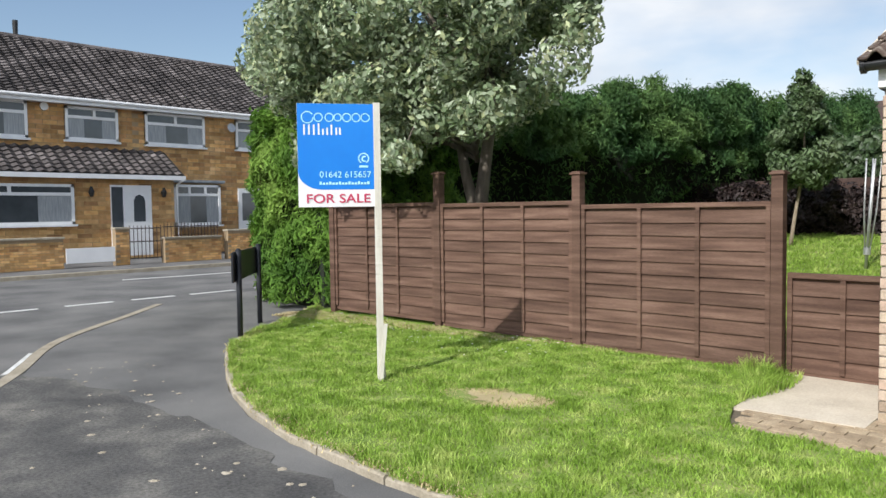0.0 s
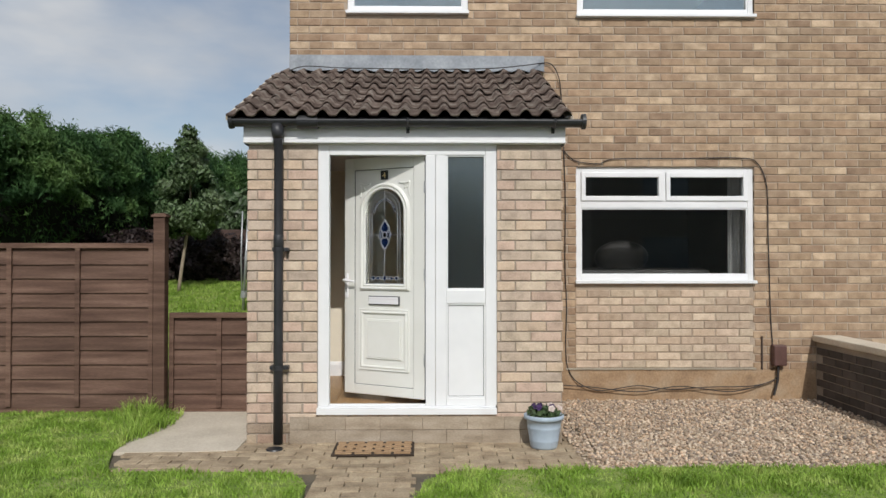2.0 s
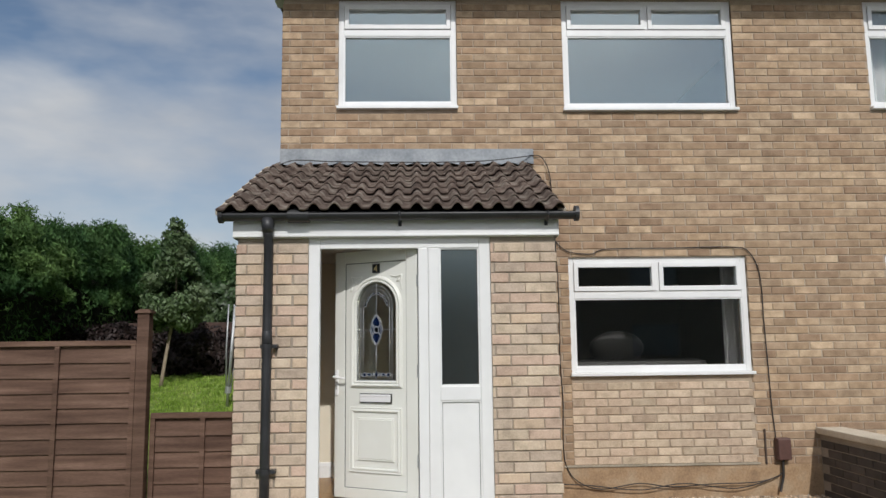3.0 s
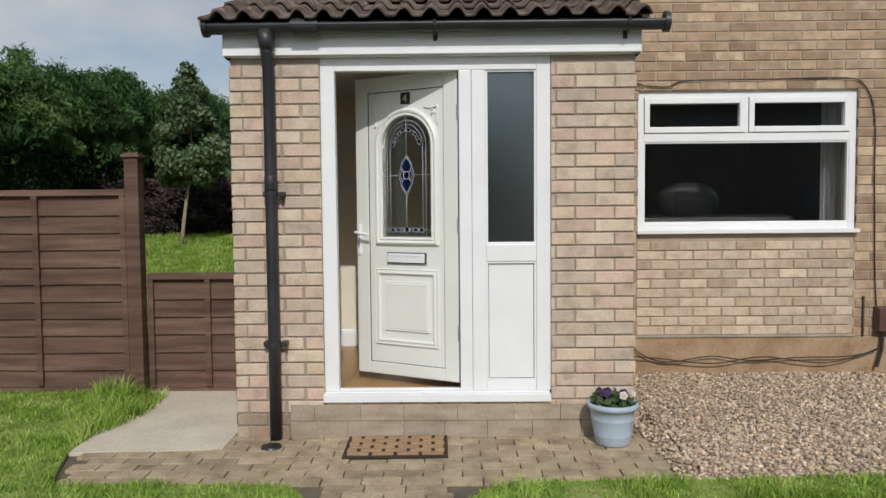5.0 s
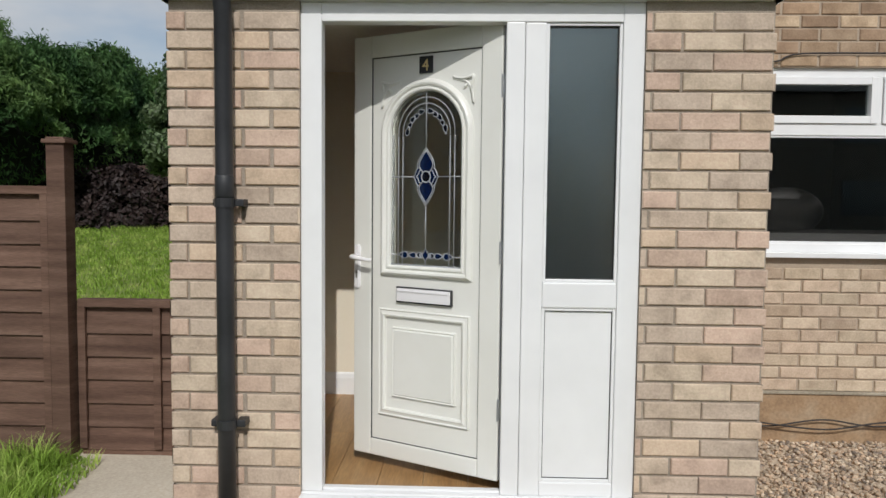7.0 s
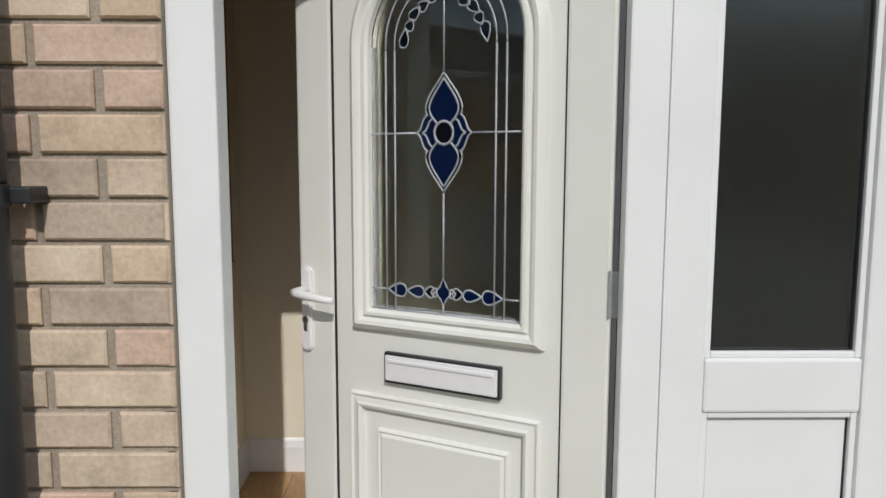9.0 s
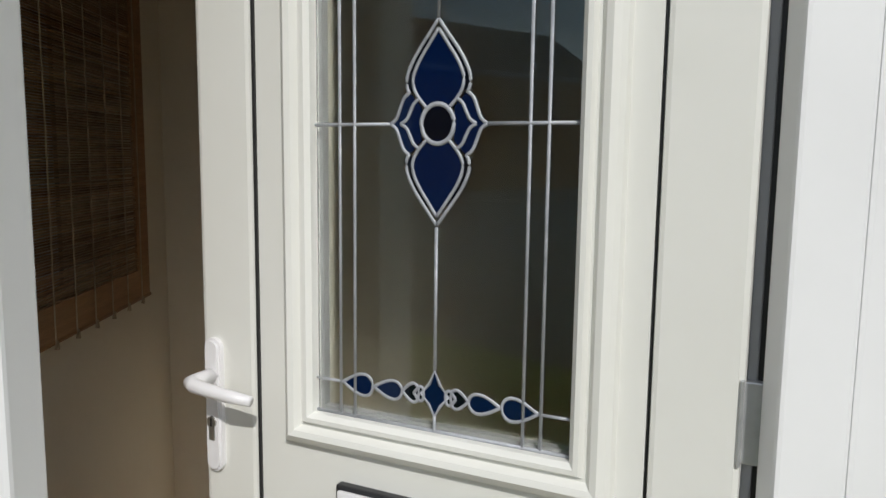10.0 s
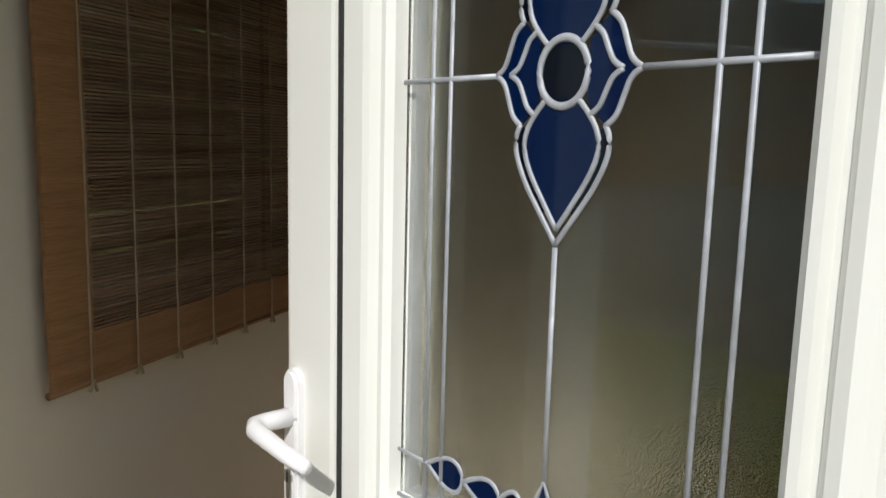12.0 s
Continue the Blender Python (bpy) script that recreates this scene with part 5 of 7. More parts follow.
bm = bmesh.new()
bm.faces.new([bm.verts.new((x, -0.0075, z)) for x, z in out])
bmesh.ops.recalc_face_normals(bm, faces=bm.faces)
part("blue_field", bm, M_SIGN_BLUE, sign)


def lettering(text, x, z, size, mat, parent, y=-0.010, spacing=1.0, wide=None, bold=0.0):
    """Flat letters in Blender's own font, facing -y."""
    c = bpy.data.curves.new("lettering", "FONT")
    c.body, c.size, c.extrude, c.space_character, c.offset = text, size, 0.0008, spacing, bold
    o = new("lettering", c)
    me = bpy.data.meshes.new_from_object(o.evaluated_get(bpy.context.evaluated_depsgraph_get()))
    bpy.data.objects.remove(o)
    me.materials.append(mat)
    o = new("lettering", me)
    o.parent = parent
    sx = 1.0
    if wide:
        sx = wide / max(0.01, max(v_.co.x for v_ in me.vertices) - min(v_.co.x for v_ in me.vertices))
    o.matrix_basis = pose(x, y, z, 90) @ Matrix.Diagonal((sx, 1, 1, 1))
    return o


lettering("FOR SALE", -0.60, 1.535, 0.105, M_SIGN_RED, sign, wide=0.53, bold=0.001)
lettering("01642 615657", -0.485, 1.745, 0.075, M_SIGN_CYAN, sign, wide=0.43)
bm = bmesh.new()
for i in range(16):
    box(bm, -0.485 + i * 0.0265, -0.485 + i * 0.0265 + 0.019, -0.0095, -0.007, 1.686, 1.704 + 0.008 * (i % 3 == 0))
part("small_print", bm, M_SIGN_CYAN, sign)


def ring_bar(bm, cx, cz, r, a0, a1, w=0.0085, n=16, y=-0.0095):
    pts = [(cx + r * math.cos(radians(a0 + (a1 - a0) * i / n)), cz + r * math.sin(radians(a0 + (a1 - a0) * i / n))) for i in range(n + 1)]
    for (x0, z0), (x1, z1) in zip(pts, pts[1:]):
        d = Vector((x1 - x0, z1 - z0)).normalized() * w / 2
        nrm = Vector((-d.y, d.x))
        bm.faces.new([bm.verts.new((x0 + nrm.x, y, z0 + nrm.y)), bm.verts.new((x0 - nrm.x, y, z0 - nrm.y)), bm.verts.new((x1 - nrm.x, y, z1 - nrm.y)), bm.verts.new((x1 + nrm.x, y, z1 + nrm.y))])


# the agent's mark, as plain rounded strokes
bm = bmesh.new()
for cx, r, a0, a1 in ((-0.575, 0.048, 30, 360), (-0.485, 0.034, 0, 360), (-0.395, 0.034, 0, 360), (-0.325, 0.030, 0, 360), (-0.25, 0.034, 0, 360), (-0.172, 0.034, 0, 360), (-0.095, 0.034, 0, 360)):
    ring_bar(bm, cx, 2.245, r, a0, a1)
part("mark_upper", bm, M_SIGN_CYAN, sign)
bm = bmesh.new()
for x0, h in ((-0.61, 0.085), (-0.57, 0.085), (-0.53, 0.085), (-0.49, 0.095), (-0.455, 0.05), (-0.42, 0.06), (-0.385, 0.085), (-0.345, 0.06), (-0.315, 0.06)):
    box(bm, x0, x0 + 0.014, -0.0098, -0.009, 2.10, 2.10 + h)
part("mark_lower", bm, M_SIGN_WHITE, sign)
bm = bmesh.new()
ring_bar(bm, -0.115, 1.905, 0.042, -60, 240, 0.010)
ring_bar(bm, -0.108, 1.900, 0.020, 60, 300, 0.014)
box(bm, -0.152, -0.078, -0.0098, -0.009, 1.828, 1.846)
part("small_emblem", bm, M_SIGN_CYAN, sign)

# ---- street name board seen from behind ----
ss = thing("street_name_board", "black street name board on two steel posts", "street sign")
A_, B_ = Vector((-6.95, -0.95, 0)), Vector((-7.95, -0.05, 0))
for p in (A_, B_):
    part("post", tube([(p.x, p.y, -0.05), (p.x, p.y, 1.03)], 0.034, 12), M_STREET_BLACK, ss, smooth=True)
    part("cap", tube([(p.x, p.y, 1.03), (p.x, p.y, 1.05)], [0.036, 0.012], 12), M_STREET_BLACK, ss)
d = (B_ - A_)
yawd = math.degrees(math.atan2(d.y, d.x))
part("plate", cbox(-0.16, d.length + 0.10, -0.012, 0.012, 0.66, 1.01, 0.004), M_STREET_BLACK, ss, at=pose(A_.x - 0.03, A_.y - 0.03, 0, 0, 0, yawd))

# ---- plants ----
def leaf_cloud(name, parent, mat, count, sampler, size, aspect=1.9, seed=1, kind="", curl=0.25, smooth=False, rise=0.0):
    """Many small folded leaves in one mesh; sampler(rng) gives a place and an outward direction."""
    rng = np.random.default_rng(seed)
    P, N = sampler(rng, count)
    k = len(P)
    N = N + rng.normal(0, 0.55, (k, 3))
    N /= np.linalg.norm(N, axis=1, keepdims=True)
    T = rng.normal(0, 1, (k, 3)) + rise * (N + np.array((0.0, 0.0, 0.9)))
    T -= N * np.sum(T * N, axis=1, keepdims=True)
    T /= np.linalg.norm(T, axis=1, keepdims=True)
    B = np.cross(N, T)
    s = size * rng.uniform(0.6, 1.35, (k, 1))
    a, b = s * aspect / 2, s / 2
    P = P + T * (rise * 0.25 * a)
    V = np.stack([P - T * a, P + B * b - T * a * 0.1 + N * s * curl, P + T * a, P - B * b - T * a * 0.1 + N * s * curl], axis=1).reshape(-1, 3)
    F = np.arange(4 * k).reshape(-1, 4)
    tri = np.concatenate([F[:, [0, 1, 2]], F[:, [0, 2, 3]]])
    me = bpy.data.meshes.new(name)
    me.vertices.add(len(V))
    me.vertices.foreach_set("co", V.ravel())
    me.loops.add(tri.size)
    me.loops.foreach_set("vertex_index", tri.ravel())
    me.polygons.add(len(tri))
    me.polygons.foreach_set("loop_start", np.arange(0, tri.size, 3))
    me.update()
    me.materials.append(mat)
    ob = new(name, me)
    if parent is not None:
        ob.parent = parent
    return tagged(ob, kind=kind)


def clumps(centres, radii, shell=0.75):
    """Leaves on the outer shells of many overlapping uneven balls."""
    C, R = np.array(centres, float), np.array(radii, float)

    def run(rng, n):
        w = R ** 2 / np.sum(R ** 2)
        i = rng.choice(len(C), n, p=w)
        d = rng.normal(0, 1, (n, 3))
        d /= np.linalg.norm(d, axis=1, keepdims=True)
        r = R[i][:, None] * (shell + (1.08 - shell) * rng.random((n, 1)) ** 0.7)
        return C[i] + d * r * np.array([1, 1, 0.85]), d
    return run


def hedge_face(points, heights, depth, seed=0, hollow=0.0):
    """Leaves over the front and top of a hedge that follows points; the outline is uneven."""
    pts = [Vector(p) for p in points]
    seg = [(b - a).length for a, b in zip(pts, pts[1:])]

    def run(rng, n):
        tot = sum(seg)
        s = rng.random(n) * tot
        P, N = np.zeros((n, 3)), np.zeros((n, 3))
        u = rng.random(n)
        for q in range(n):
            t, i = s[q], 0
            while i < len(seg) - 1 and t > seg[i]:
                t -= seg[i]
                i += 1
            f = min(1.0, t / seg[i])
            base = pts[i].lerp(pts[i + 1], f)
            d = (pts[i + 1] - pts[i]).normalized()
            nrm = Vector((d.y, -d.x, 0))
            H = heights[i] + (heights[i + 1] - heights[i]) * f
            H += (0.28 + 0.12 * hollow) * noise.noise(Vector((s[q] * 1.6, seed, 0.5))) + (0.18 + 0.14 * hollow) * noise.noise(Vector((s[q] * 5.0, seed, 2.5)))
            H += hollow * 0.35 * max(0.0, noise.noise(Vector((s[q] * 11.0, seed, 5.5))))
            z0 = base.z
            if u[q] < 0.78:
                z = z0 + (H - z0) * rng.random() ** 0.85
                bulge = (0.34 + 0.10 * hollow) * noise.noise(Vector((s[q] * 1.3, z * 1.6, seed))) + (0.20 + 0.08 * hollow) * noise.noise(Vector((s[q] * 3.4, z * 3.8, seed)))
                if hollow and z < 2.45 + 0.5 * noise.noise(Vector((s[q] * 1.4, 7.0, seed))) and rng.random() < 0.90:
                    z = H - 0.9 * rng.random() ** 1.5
                bulge -= hollow * 0.75 * min(1.0, max(0.0, (2.35 - z + 0.5 * noise.noise(Vector((s[q] * 1.1, 3.0, seed)))) / 0.7))
                rnd = max(0.0, (z - H + 0.5)) ** 2 * 0.6
                o = base + nrm * (bulge - rnd + rng.uniform(-0.14, 0.03))
                P[q] = (o.x, o.y, z)
                N[q] = (nrm.x, nrm.y, 0.35)
            else:
                w = rng.random() * depth
                o = base - nrm * w
                P[q] = (o.x, o.y, H - 0.25 * (w / depth) ** 2 + rng.uniform(-0.2, 0.12))
                N[q] = (nrm.x * 0.3, nrm.y * 0.3, 1)
        return P, N
    return run


def hedge(name, label, points, heights, depth, mat, count, size, seed, aspect=2.4, hollow=0.0, rise=0.0):
    h = thing(name, label, "hedge")
    pts = [Vector(p) for p in points]
    # black slabs behind the leaves paint the hedge's inner shade
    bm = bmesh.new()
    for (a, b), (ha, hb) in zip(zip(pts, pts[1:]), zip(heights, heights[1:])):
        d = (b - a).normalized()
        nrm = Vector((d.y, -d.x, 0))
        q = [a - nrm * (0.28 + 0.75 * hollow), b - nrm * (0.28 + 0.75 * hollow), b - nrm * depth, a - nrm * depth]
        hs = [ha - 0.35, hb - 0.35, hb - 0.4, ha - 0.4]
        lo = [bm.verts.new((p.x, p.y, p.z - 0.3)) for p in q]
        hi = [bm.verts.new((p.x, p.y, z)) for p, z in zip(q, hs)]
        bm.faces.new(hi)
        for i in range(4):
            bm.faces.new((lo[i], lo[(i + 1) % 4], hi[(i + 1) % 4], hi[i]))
    part("shade_core", bm, M_HEDGE_SHADE, h)
    leaf_cloud("foliage", h, mat, count, hedge_face(points, heights, depth, seed, hollow), size, aspect, seed + 5, rise=rise)
    return h


# clipped bright conifer at the corner by the fence
hedge("conifer_hedge", "tall clipped bright green conifer hedge by the road", [(-10.75, 4.2, 0.0), (-10.6, 1.75, 0.0), (-10.1, 1.22, 0.0), (-7.95, 1.12, 0.1), (-7.7, 1.7, 0.2), (-7.6, 3.6, 0.2)], [3.15, 3.15, 3.1, 3.15, 3.1, 3.1], 0.8, M_CONIFER_LIT, 56000, 0.030, 11, 4.6, 0.0, 1.0)
# dark conifer row along the side of the back garden
hedge("conifer_hedge", "tall uneven dark green conifer hedge along the back garden", [(-10.5, 2.4, 0.1), (-8.3, 3.6, 0.2), (-6.9, 5.6, 0.4), (-6.1, 8.2, 0.7), (-5.3, 11.5, 0.85), (-4.2, 15.5, 0.9)], [3.4, 3.5, 3.5, 3.75, 3.85, 3.9], 1.6, M_CONIFER, 150000, 0.028, 23, 4.2, 1.0, 1.2)
hedge("garden_shrubs", "dark purple-leaved shrubs before the back garden wall", [(-7.0, 9.6, 0.8), (-4.6, 10.1, 0.85), (-2.6, 10.2, 0.85), (-0.4, 10.2, 0.85)], [1.9, 1.95, 1.85, 1.9], 0.35, M_PURPLE_LEAF, 9000, 0.055, 37, 1.8)
hedge("garden_shrubs", "mixed green shrubs above the back garden wall", [(-6.0, 13.4, 1.9), (-3.5, 12.6, 1.8), (-0.6, 12.4, 1.8), (2.5, 12.6, 1.8)], [3.0, 3.0, 2.9, 3.2], 1.2, M_LAUREL, 9000, 0.10, 31, 1.8)


def limb(bm, a, b, r0, r1, bend, rng, sides=9):
    a, b = Vector(a), Vector(b)
    pts, rs = [], []
    n = 7
    off = Vector(rng.uniform(-1, 1, 3)) * bend
    for i in range(n):
        t = i / (n - 1)
        pts.append(a.lerp(b, t) + off * math.sin(math.pi * t))
        rs.append(r0 + (r1 - r0) * t)
    tube(pts, rs, sides, bm)
    return bm


# the silver-leaved tree behind the fence
rng = np.random.default_rng(4)
tree = thing("whitebeam_tree", "silver-green broadleaf tree overhanging the brown fence", "tree")
TB = Vector((-5.85, 1.95, 0.1))
bm = bmesh.new()
limb(bm, TB, TB + Vector((0.12, 0.0, 1.35)), 0.15, 0.12, 0.03, rng)
limb(bm, TB + Vector((0.10, 0, 1.25)), TB + Vector((-0.18, -0.05, 2.4)), 0.085, 0.06, 0.05, rng)
limb(bm, TB + Vector((0.12, 0, 1.25)), TB + Vector((0.40, -0.05, 2.6)), 0.10, 0.065, 0.05, rng)
part("trunk", bm, M_BARK, tree, smooth=True)
CC = Vector((-6.75, 1.55, 3.95))
cs, rs = [], []
for i in range(150):
    d = rng.normal(0, 1, 3)
    d /= np.linalg.norm(d)
    rr = rng.uniform(0.45, 1.0) ** 0.6
    p = np.array(CC) + d * rr * np.array([2.75, 1.5, 1.75])
    if p[2] < 2.25 + 0.16 * abs(p[0] - CC.x):
        p[2] = 2.3 + 0.2 * abs(p[0] - CC.x) + rng.uniform(0, 0.5)
    cs.append(p)
    rs.append(rng.uniform(0.30, 0.52))
for p, r in (((-6.9, 1.0, 2.4), 0.35), ((-5.0, 1.0, 2.55), 0.32), ((-4.75, 1.1, 2.65), 0.34), ((-5.5, 0.85, 2.5), 0.28), ((-8.6, 1.3, 4.0), 0.34), ((-9.0, 1.4, 4.5), 0.3), ((-8.9, 1.3, 3.6), 0.26), ((-6.3, 0.8, 2.4), 0.36), ((-4.1, 1.5, 3.1), 0.35), ((-3.9, 1.6, 3.5), 0.3), ((-7.9, 1.0, 3.3), 0.3), ((-6.7, 0.45, 2.15), 0.26), ((-6.2, 0.45, 2.1), 0.24), ((-7.3, 0.4, 2.2), 0.28), ((-5.7, 0.5, 2.1), 0.24)):
    cs.append(np.array(p))
    rs.append(r)
for i in range(0, len(cs), 4):
    part("branch", limb(bmesh.new(), TB + Vector((0.1, 0, 2.0 + 0.01 * i)), Vector(cs[i]), 0.035, 0.006, 0.12, rng, 6), M_BARK, tree, smooth=True)
leaf_cloud("crown", tree, M_SILVER, 92000, clumps(cs, rs, 0.5), 0.050, 2.0, 8, curl=0.15)

# slim young tree in the back garden
ytree = thing("young_tree", "slim young evergreen tree with a pale bare trunk", "tree")
YT = Vector((-3.98, 8.6, garden_z(0, 8.6)))
bm = bmesh.new()
limb(bm, YT, YT + Vector((0.22, 0, 1.45)), 0.036, 0.024, 0.03, rng)
limb(bm, YT + Vector((0.22, 0, 1.42)), YT + Vector((0.24, 0, 3.1)), 0.024, 0.005, 0.03, rng)
part("trunk", bm, M_PALE_BARK, ytree, smooth=True)
cs, rs = [], []
for i in range(64):
    t = rng.random() ** 1.15
    w = 0.62 * (1 - t) ** 0.8 * (0.55 + min(1.0, t * 5) * 0.45) + 0.04
    a = rng.random() * 6.28
    cs.append((YT.x + 0.2 + w * math.cos(a) * rng.random() ** 0.5, YT.y + w * math.sin(a), YT.z + 1.22 + 1.88 * t))
    rs.append(0.10 + 0.15 * (1 - t))
leaf_cloud("crown", ytree, M_YOUNG_LEAF, 14000, clumps(cs, rs, 0.15), 0.046, 2.1, 14, rise=0.5)

# rear garden wall with tree shade put into its brick colour, clothes airer
gw = tagged(part("garden_wall", cbox(-9.0, 6.0, 10.6, 10.85, 0.4, 2.0, 0.01), M_GARDEN_WALL), "old brick wall at the end of the back garden, colour darkened for tree shade", kind="structure")
airer = thing("clothes_airer", "folded grey rotary clothes airer standing on the lawn", "clothes airer", at=pose(-2.25, 6.6, garden_z(0, 6.6), 3, 4, 0))
part("pole", tube([(0, 0, -0.05), (0, 0, 1.55)], 0.022, 10), M_ALU, airer, smooth=True)
for i in range(4):
    a = i * math.pi / 2 + 0.4
    part("arm", tube([(0.03 * math.cos(a), 0.03 * math.sin(a), 0.25), (0.08 * math.cos(a), 0.08 * math.sin(a), 0.9), (0.10 * math.cos(a), 0.10 * math.sin(a), 1.62)], 0.012, 8), M_ALU, airer, smooth=True)
part("hub", tube([(0, 0, 0.22), (0, 0, 0.32)], 0.05, 12), M_ALU, airer)

# ---- terrace across the road ----
NX = -25.6


def ny(y):
    return -5.56 + (y + 5.56) * 1.065


def nz(z):
    return 1.45 + (z - 1.45) * 1.065


def far_window(parent, y0, y1, z0, z1, transom, muls, x=NX):
    w = part("window", cbox(x, x + 0.06, y0, y1, z0, z1), M_GASKET, parent)
    fr = 0.09
    bm = bmesh.new()
    for b in ((y0, y0 + fr, z0, z1), (y1 - fr, y1, z0, z1), (y0, y1, z0, z0 + fr), (y0, y1, z1 - fr, z1)):
        box(bm, x + 0.05, x + 0.11, *b)
    if transom:
        box(bm, x + 0.05, x + 0.108, y0, y1, transom - 0.05, transom + 0.05)
    for m_ in muls:
        box(bm, x + 0.05, x + 0.106, m_ - 0.05, m_ + 0.05, transom if transom else z0, z1)
    part("frame", bm, M_UPVC, w)
    part("sill", cbox(x + 0.05, x + 0.17, y0 - 0.06, y1 + 0.06, z0 - 0.07, z0), M_UPVC, w)
    pn_ = part("pane", cbox(x + 0.062, x + 0.07, y0 + fr, y1 - fr, z0 + fr, z1 - fr), M_FAR_PANE, w)
    top = (transom if transom else z1 - fr) - 0.05
    for ya, yb in ((y0 + fr, y0 + fr + (y1 - y0) * 0.30), (y1 - fr - (y1 - y0) * 0.26, y1 - fr)):
        part("net_curtain", cbox(x + 0.071, x + 0.074, ya, yb, z0 + fr, top), M_FAR_NET, w)
    return w


def terrace_house(y0, y1, porch, label):
    h = thing("terraced_house", label, "house", "terrace across the road")
    zt = nz(5.08)
    part("wall", cbox(NX - 7.5, NX, y0, y1, -0.2, zt), M_NB_MORTAR, h)
    bm = bmesh.new()
    rngb = random.Random(int(y0 * 10) + 99)
    z = 0.0
    r = 0
    while z < zt - 0.08:
        y = y0 + (0.24 if r % 2 else 0.0)
        while y < y1 - 0.1:
            box(bm, NX, NX + 0.012, y, min(y + 0.44, y1), z, z + 0.135)
            y += 0.46
        z += 0.15
        r += 1
    tagged(part("bricks", bm, M_NB_BRICK, h), kind="stuff")
    ridge_x, ridge_z = NX - 3.6, nz(7.05) + 0.55
    bm = bmesh.new()
    nrow, k = 22, int((y1 - y0) / 0.33)
    sl = Vector((ridge_x - NX - 0.45, 0, ridge_z - zt - 0.05))
    for i in range(nrow):
        for j in range(k):
            a = Vector((NX + 0.45, y0 + j * (y1 - y0) / k, zt + 0.05)) + sl * (i / nrow)
            b = a + sl * (1.12 / nrow)
            wd = (y1 - y0) / k
            up = Vector((0.03, 0, 0.055))
            v0 = [bm.verts.new(a + up), bm.verts.new(a + up * 1.9 + Vector((0, wd * 0.5, 0))), bm.verts.new(a + up + Vector((0, wd * 0.97, 0)))]
            v1 = [bm.verts.new(b), bm.verts.new(b + up * 0.9 + Vector((0, wd * 0.5, 0))), bm.verts.new(b + Vector((0, wd * 0.97, 0)))]
            for q in (0, 1):
                bm.faces.new((v0[q], v0[q + 1], v1[q + 1], v1[q]))
            lo_ = bm.verts.new(a - up * 0.4)
            lo2 = bm.verts.new(a - up * 0.4 + Vector((0, wd * 0.97, 0)))
            bm.faces.new((lo_, lo2, v0[2], v0[1], v0[0]))
    bm.faces.new([bm.verts.new(p) for p in ((NX + 0.45, y0, zt + 0.03), (NX + 0.45, y1, zt + 0.03), (ridge_x, y1, ridge_z - 0.02), (ridge_x, y0, ridge_z - 0.02))])
    bm.faces.new([bm.verts.new(p) for p in ((NX - 7.9, y0, zt), (NX - 7.9, y1, zt), (ridge_x, y1, ridge_z), (ridge_x, y0, ridge_z))])
    roof = part("roof", bm, M_NB_TILE, h)
    part("ridge", tube([(ridge_x, y0, ridge_z + 0.02), (ridge_x, y1, ridge_z + 0.02)], 0.12, 8), M_NB_TILE, roof)
    fas = cbox(NX, NX + 0.42, y0, y1, zt - 0.12, zt + 0.02)
    box(fas, NX + 0.42, NX + 0.46, y0, y1, zt - 0.14, zt + 0.07)
    part("fascia", fas, M_UPVC, h)
    part("gutter", tube([(NX + 0.50, y0, zt + 0.02), (NX + 0.50, y1, zt + 0.02)], 0.06, 8), M_UPVC, h)
    return h


M_FAR_NET = material("far_net_curtain", [(0.26, 0.28, 0.29), (0.36, 0.38, 0.39)], scale=6, stretch=(1, 5, 0.3), rough=0.4, fine=12, fine_amount=0.3)
M_FAR_PANE = material("far_window_glass", [(0.05, 0.06, 0.065), (0.09, 0.10, 0.11)], scale=0.8, rough=0.08, spec=0.9, fine=3)
M_NB_MORTAR = material("golden_mortar", [(0.30, 0.22, 0.13), (0.36, 0.27, 0.17)], scale=3, rough=0.95)
terrace_house(ny(-27.0), ny(-13.0), False, "golden brick terraced house at the near end of the row")
h1 = terrace_house(ny(-13.0), ny(-2.6), False, "golden brick terraced house with a dark tiled roof")
h2 = terrace_house(ny(-2.6), ny(5.35), True, "golden brick terraced house with a tiled lean-to porch")
h3 = terrace_house(ny(5.35), ny(13.2), False, "golden brick terraced house with a small bay window")
h4 = terrace_house(ny(13.2), ny(24.0), False, "golden brick terraced house at the far end")
for h, y0, y1, z0, z1, tr, mu in ((h2, 0.0, 2.13, 3.85, 4.97, 4.62, (1.1,)), (h2, 3.21, 4.86, 3.87, 4.93, 4.60, (4.1,)), (h3, 5.77, 7.95, 3.86, 4.95, 4.58, (6.85,)), (h3, 9.2, 10.9, 3.86, 4.95, 4.58, (10.0,)), (h4, 14.5, 16.6, 3.86, 4.95, 4.58, (15.5,)), (h1, -5.2, -3.2, 3.86, 4.95, 4.58, (-4.2,)), (h1, -9.2, -7.2, 3.86, 4.95, 4.58, (-8.2,)), (h1, -6.2, -4.0, 1.2, 2.4, 2.05, (-5.1,))):
    far_window(h, ny(y0), ny(y1), nz(z0), nz(z1), nz(tr), [ny(m_) for m_ in mu])
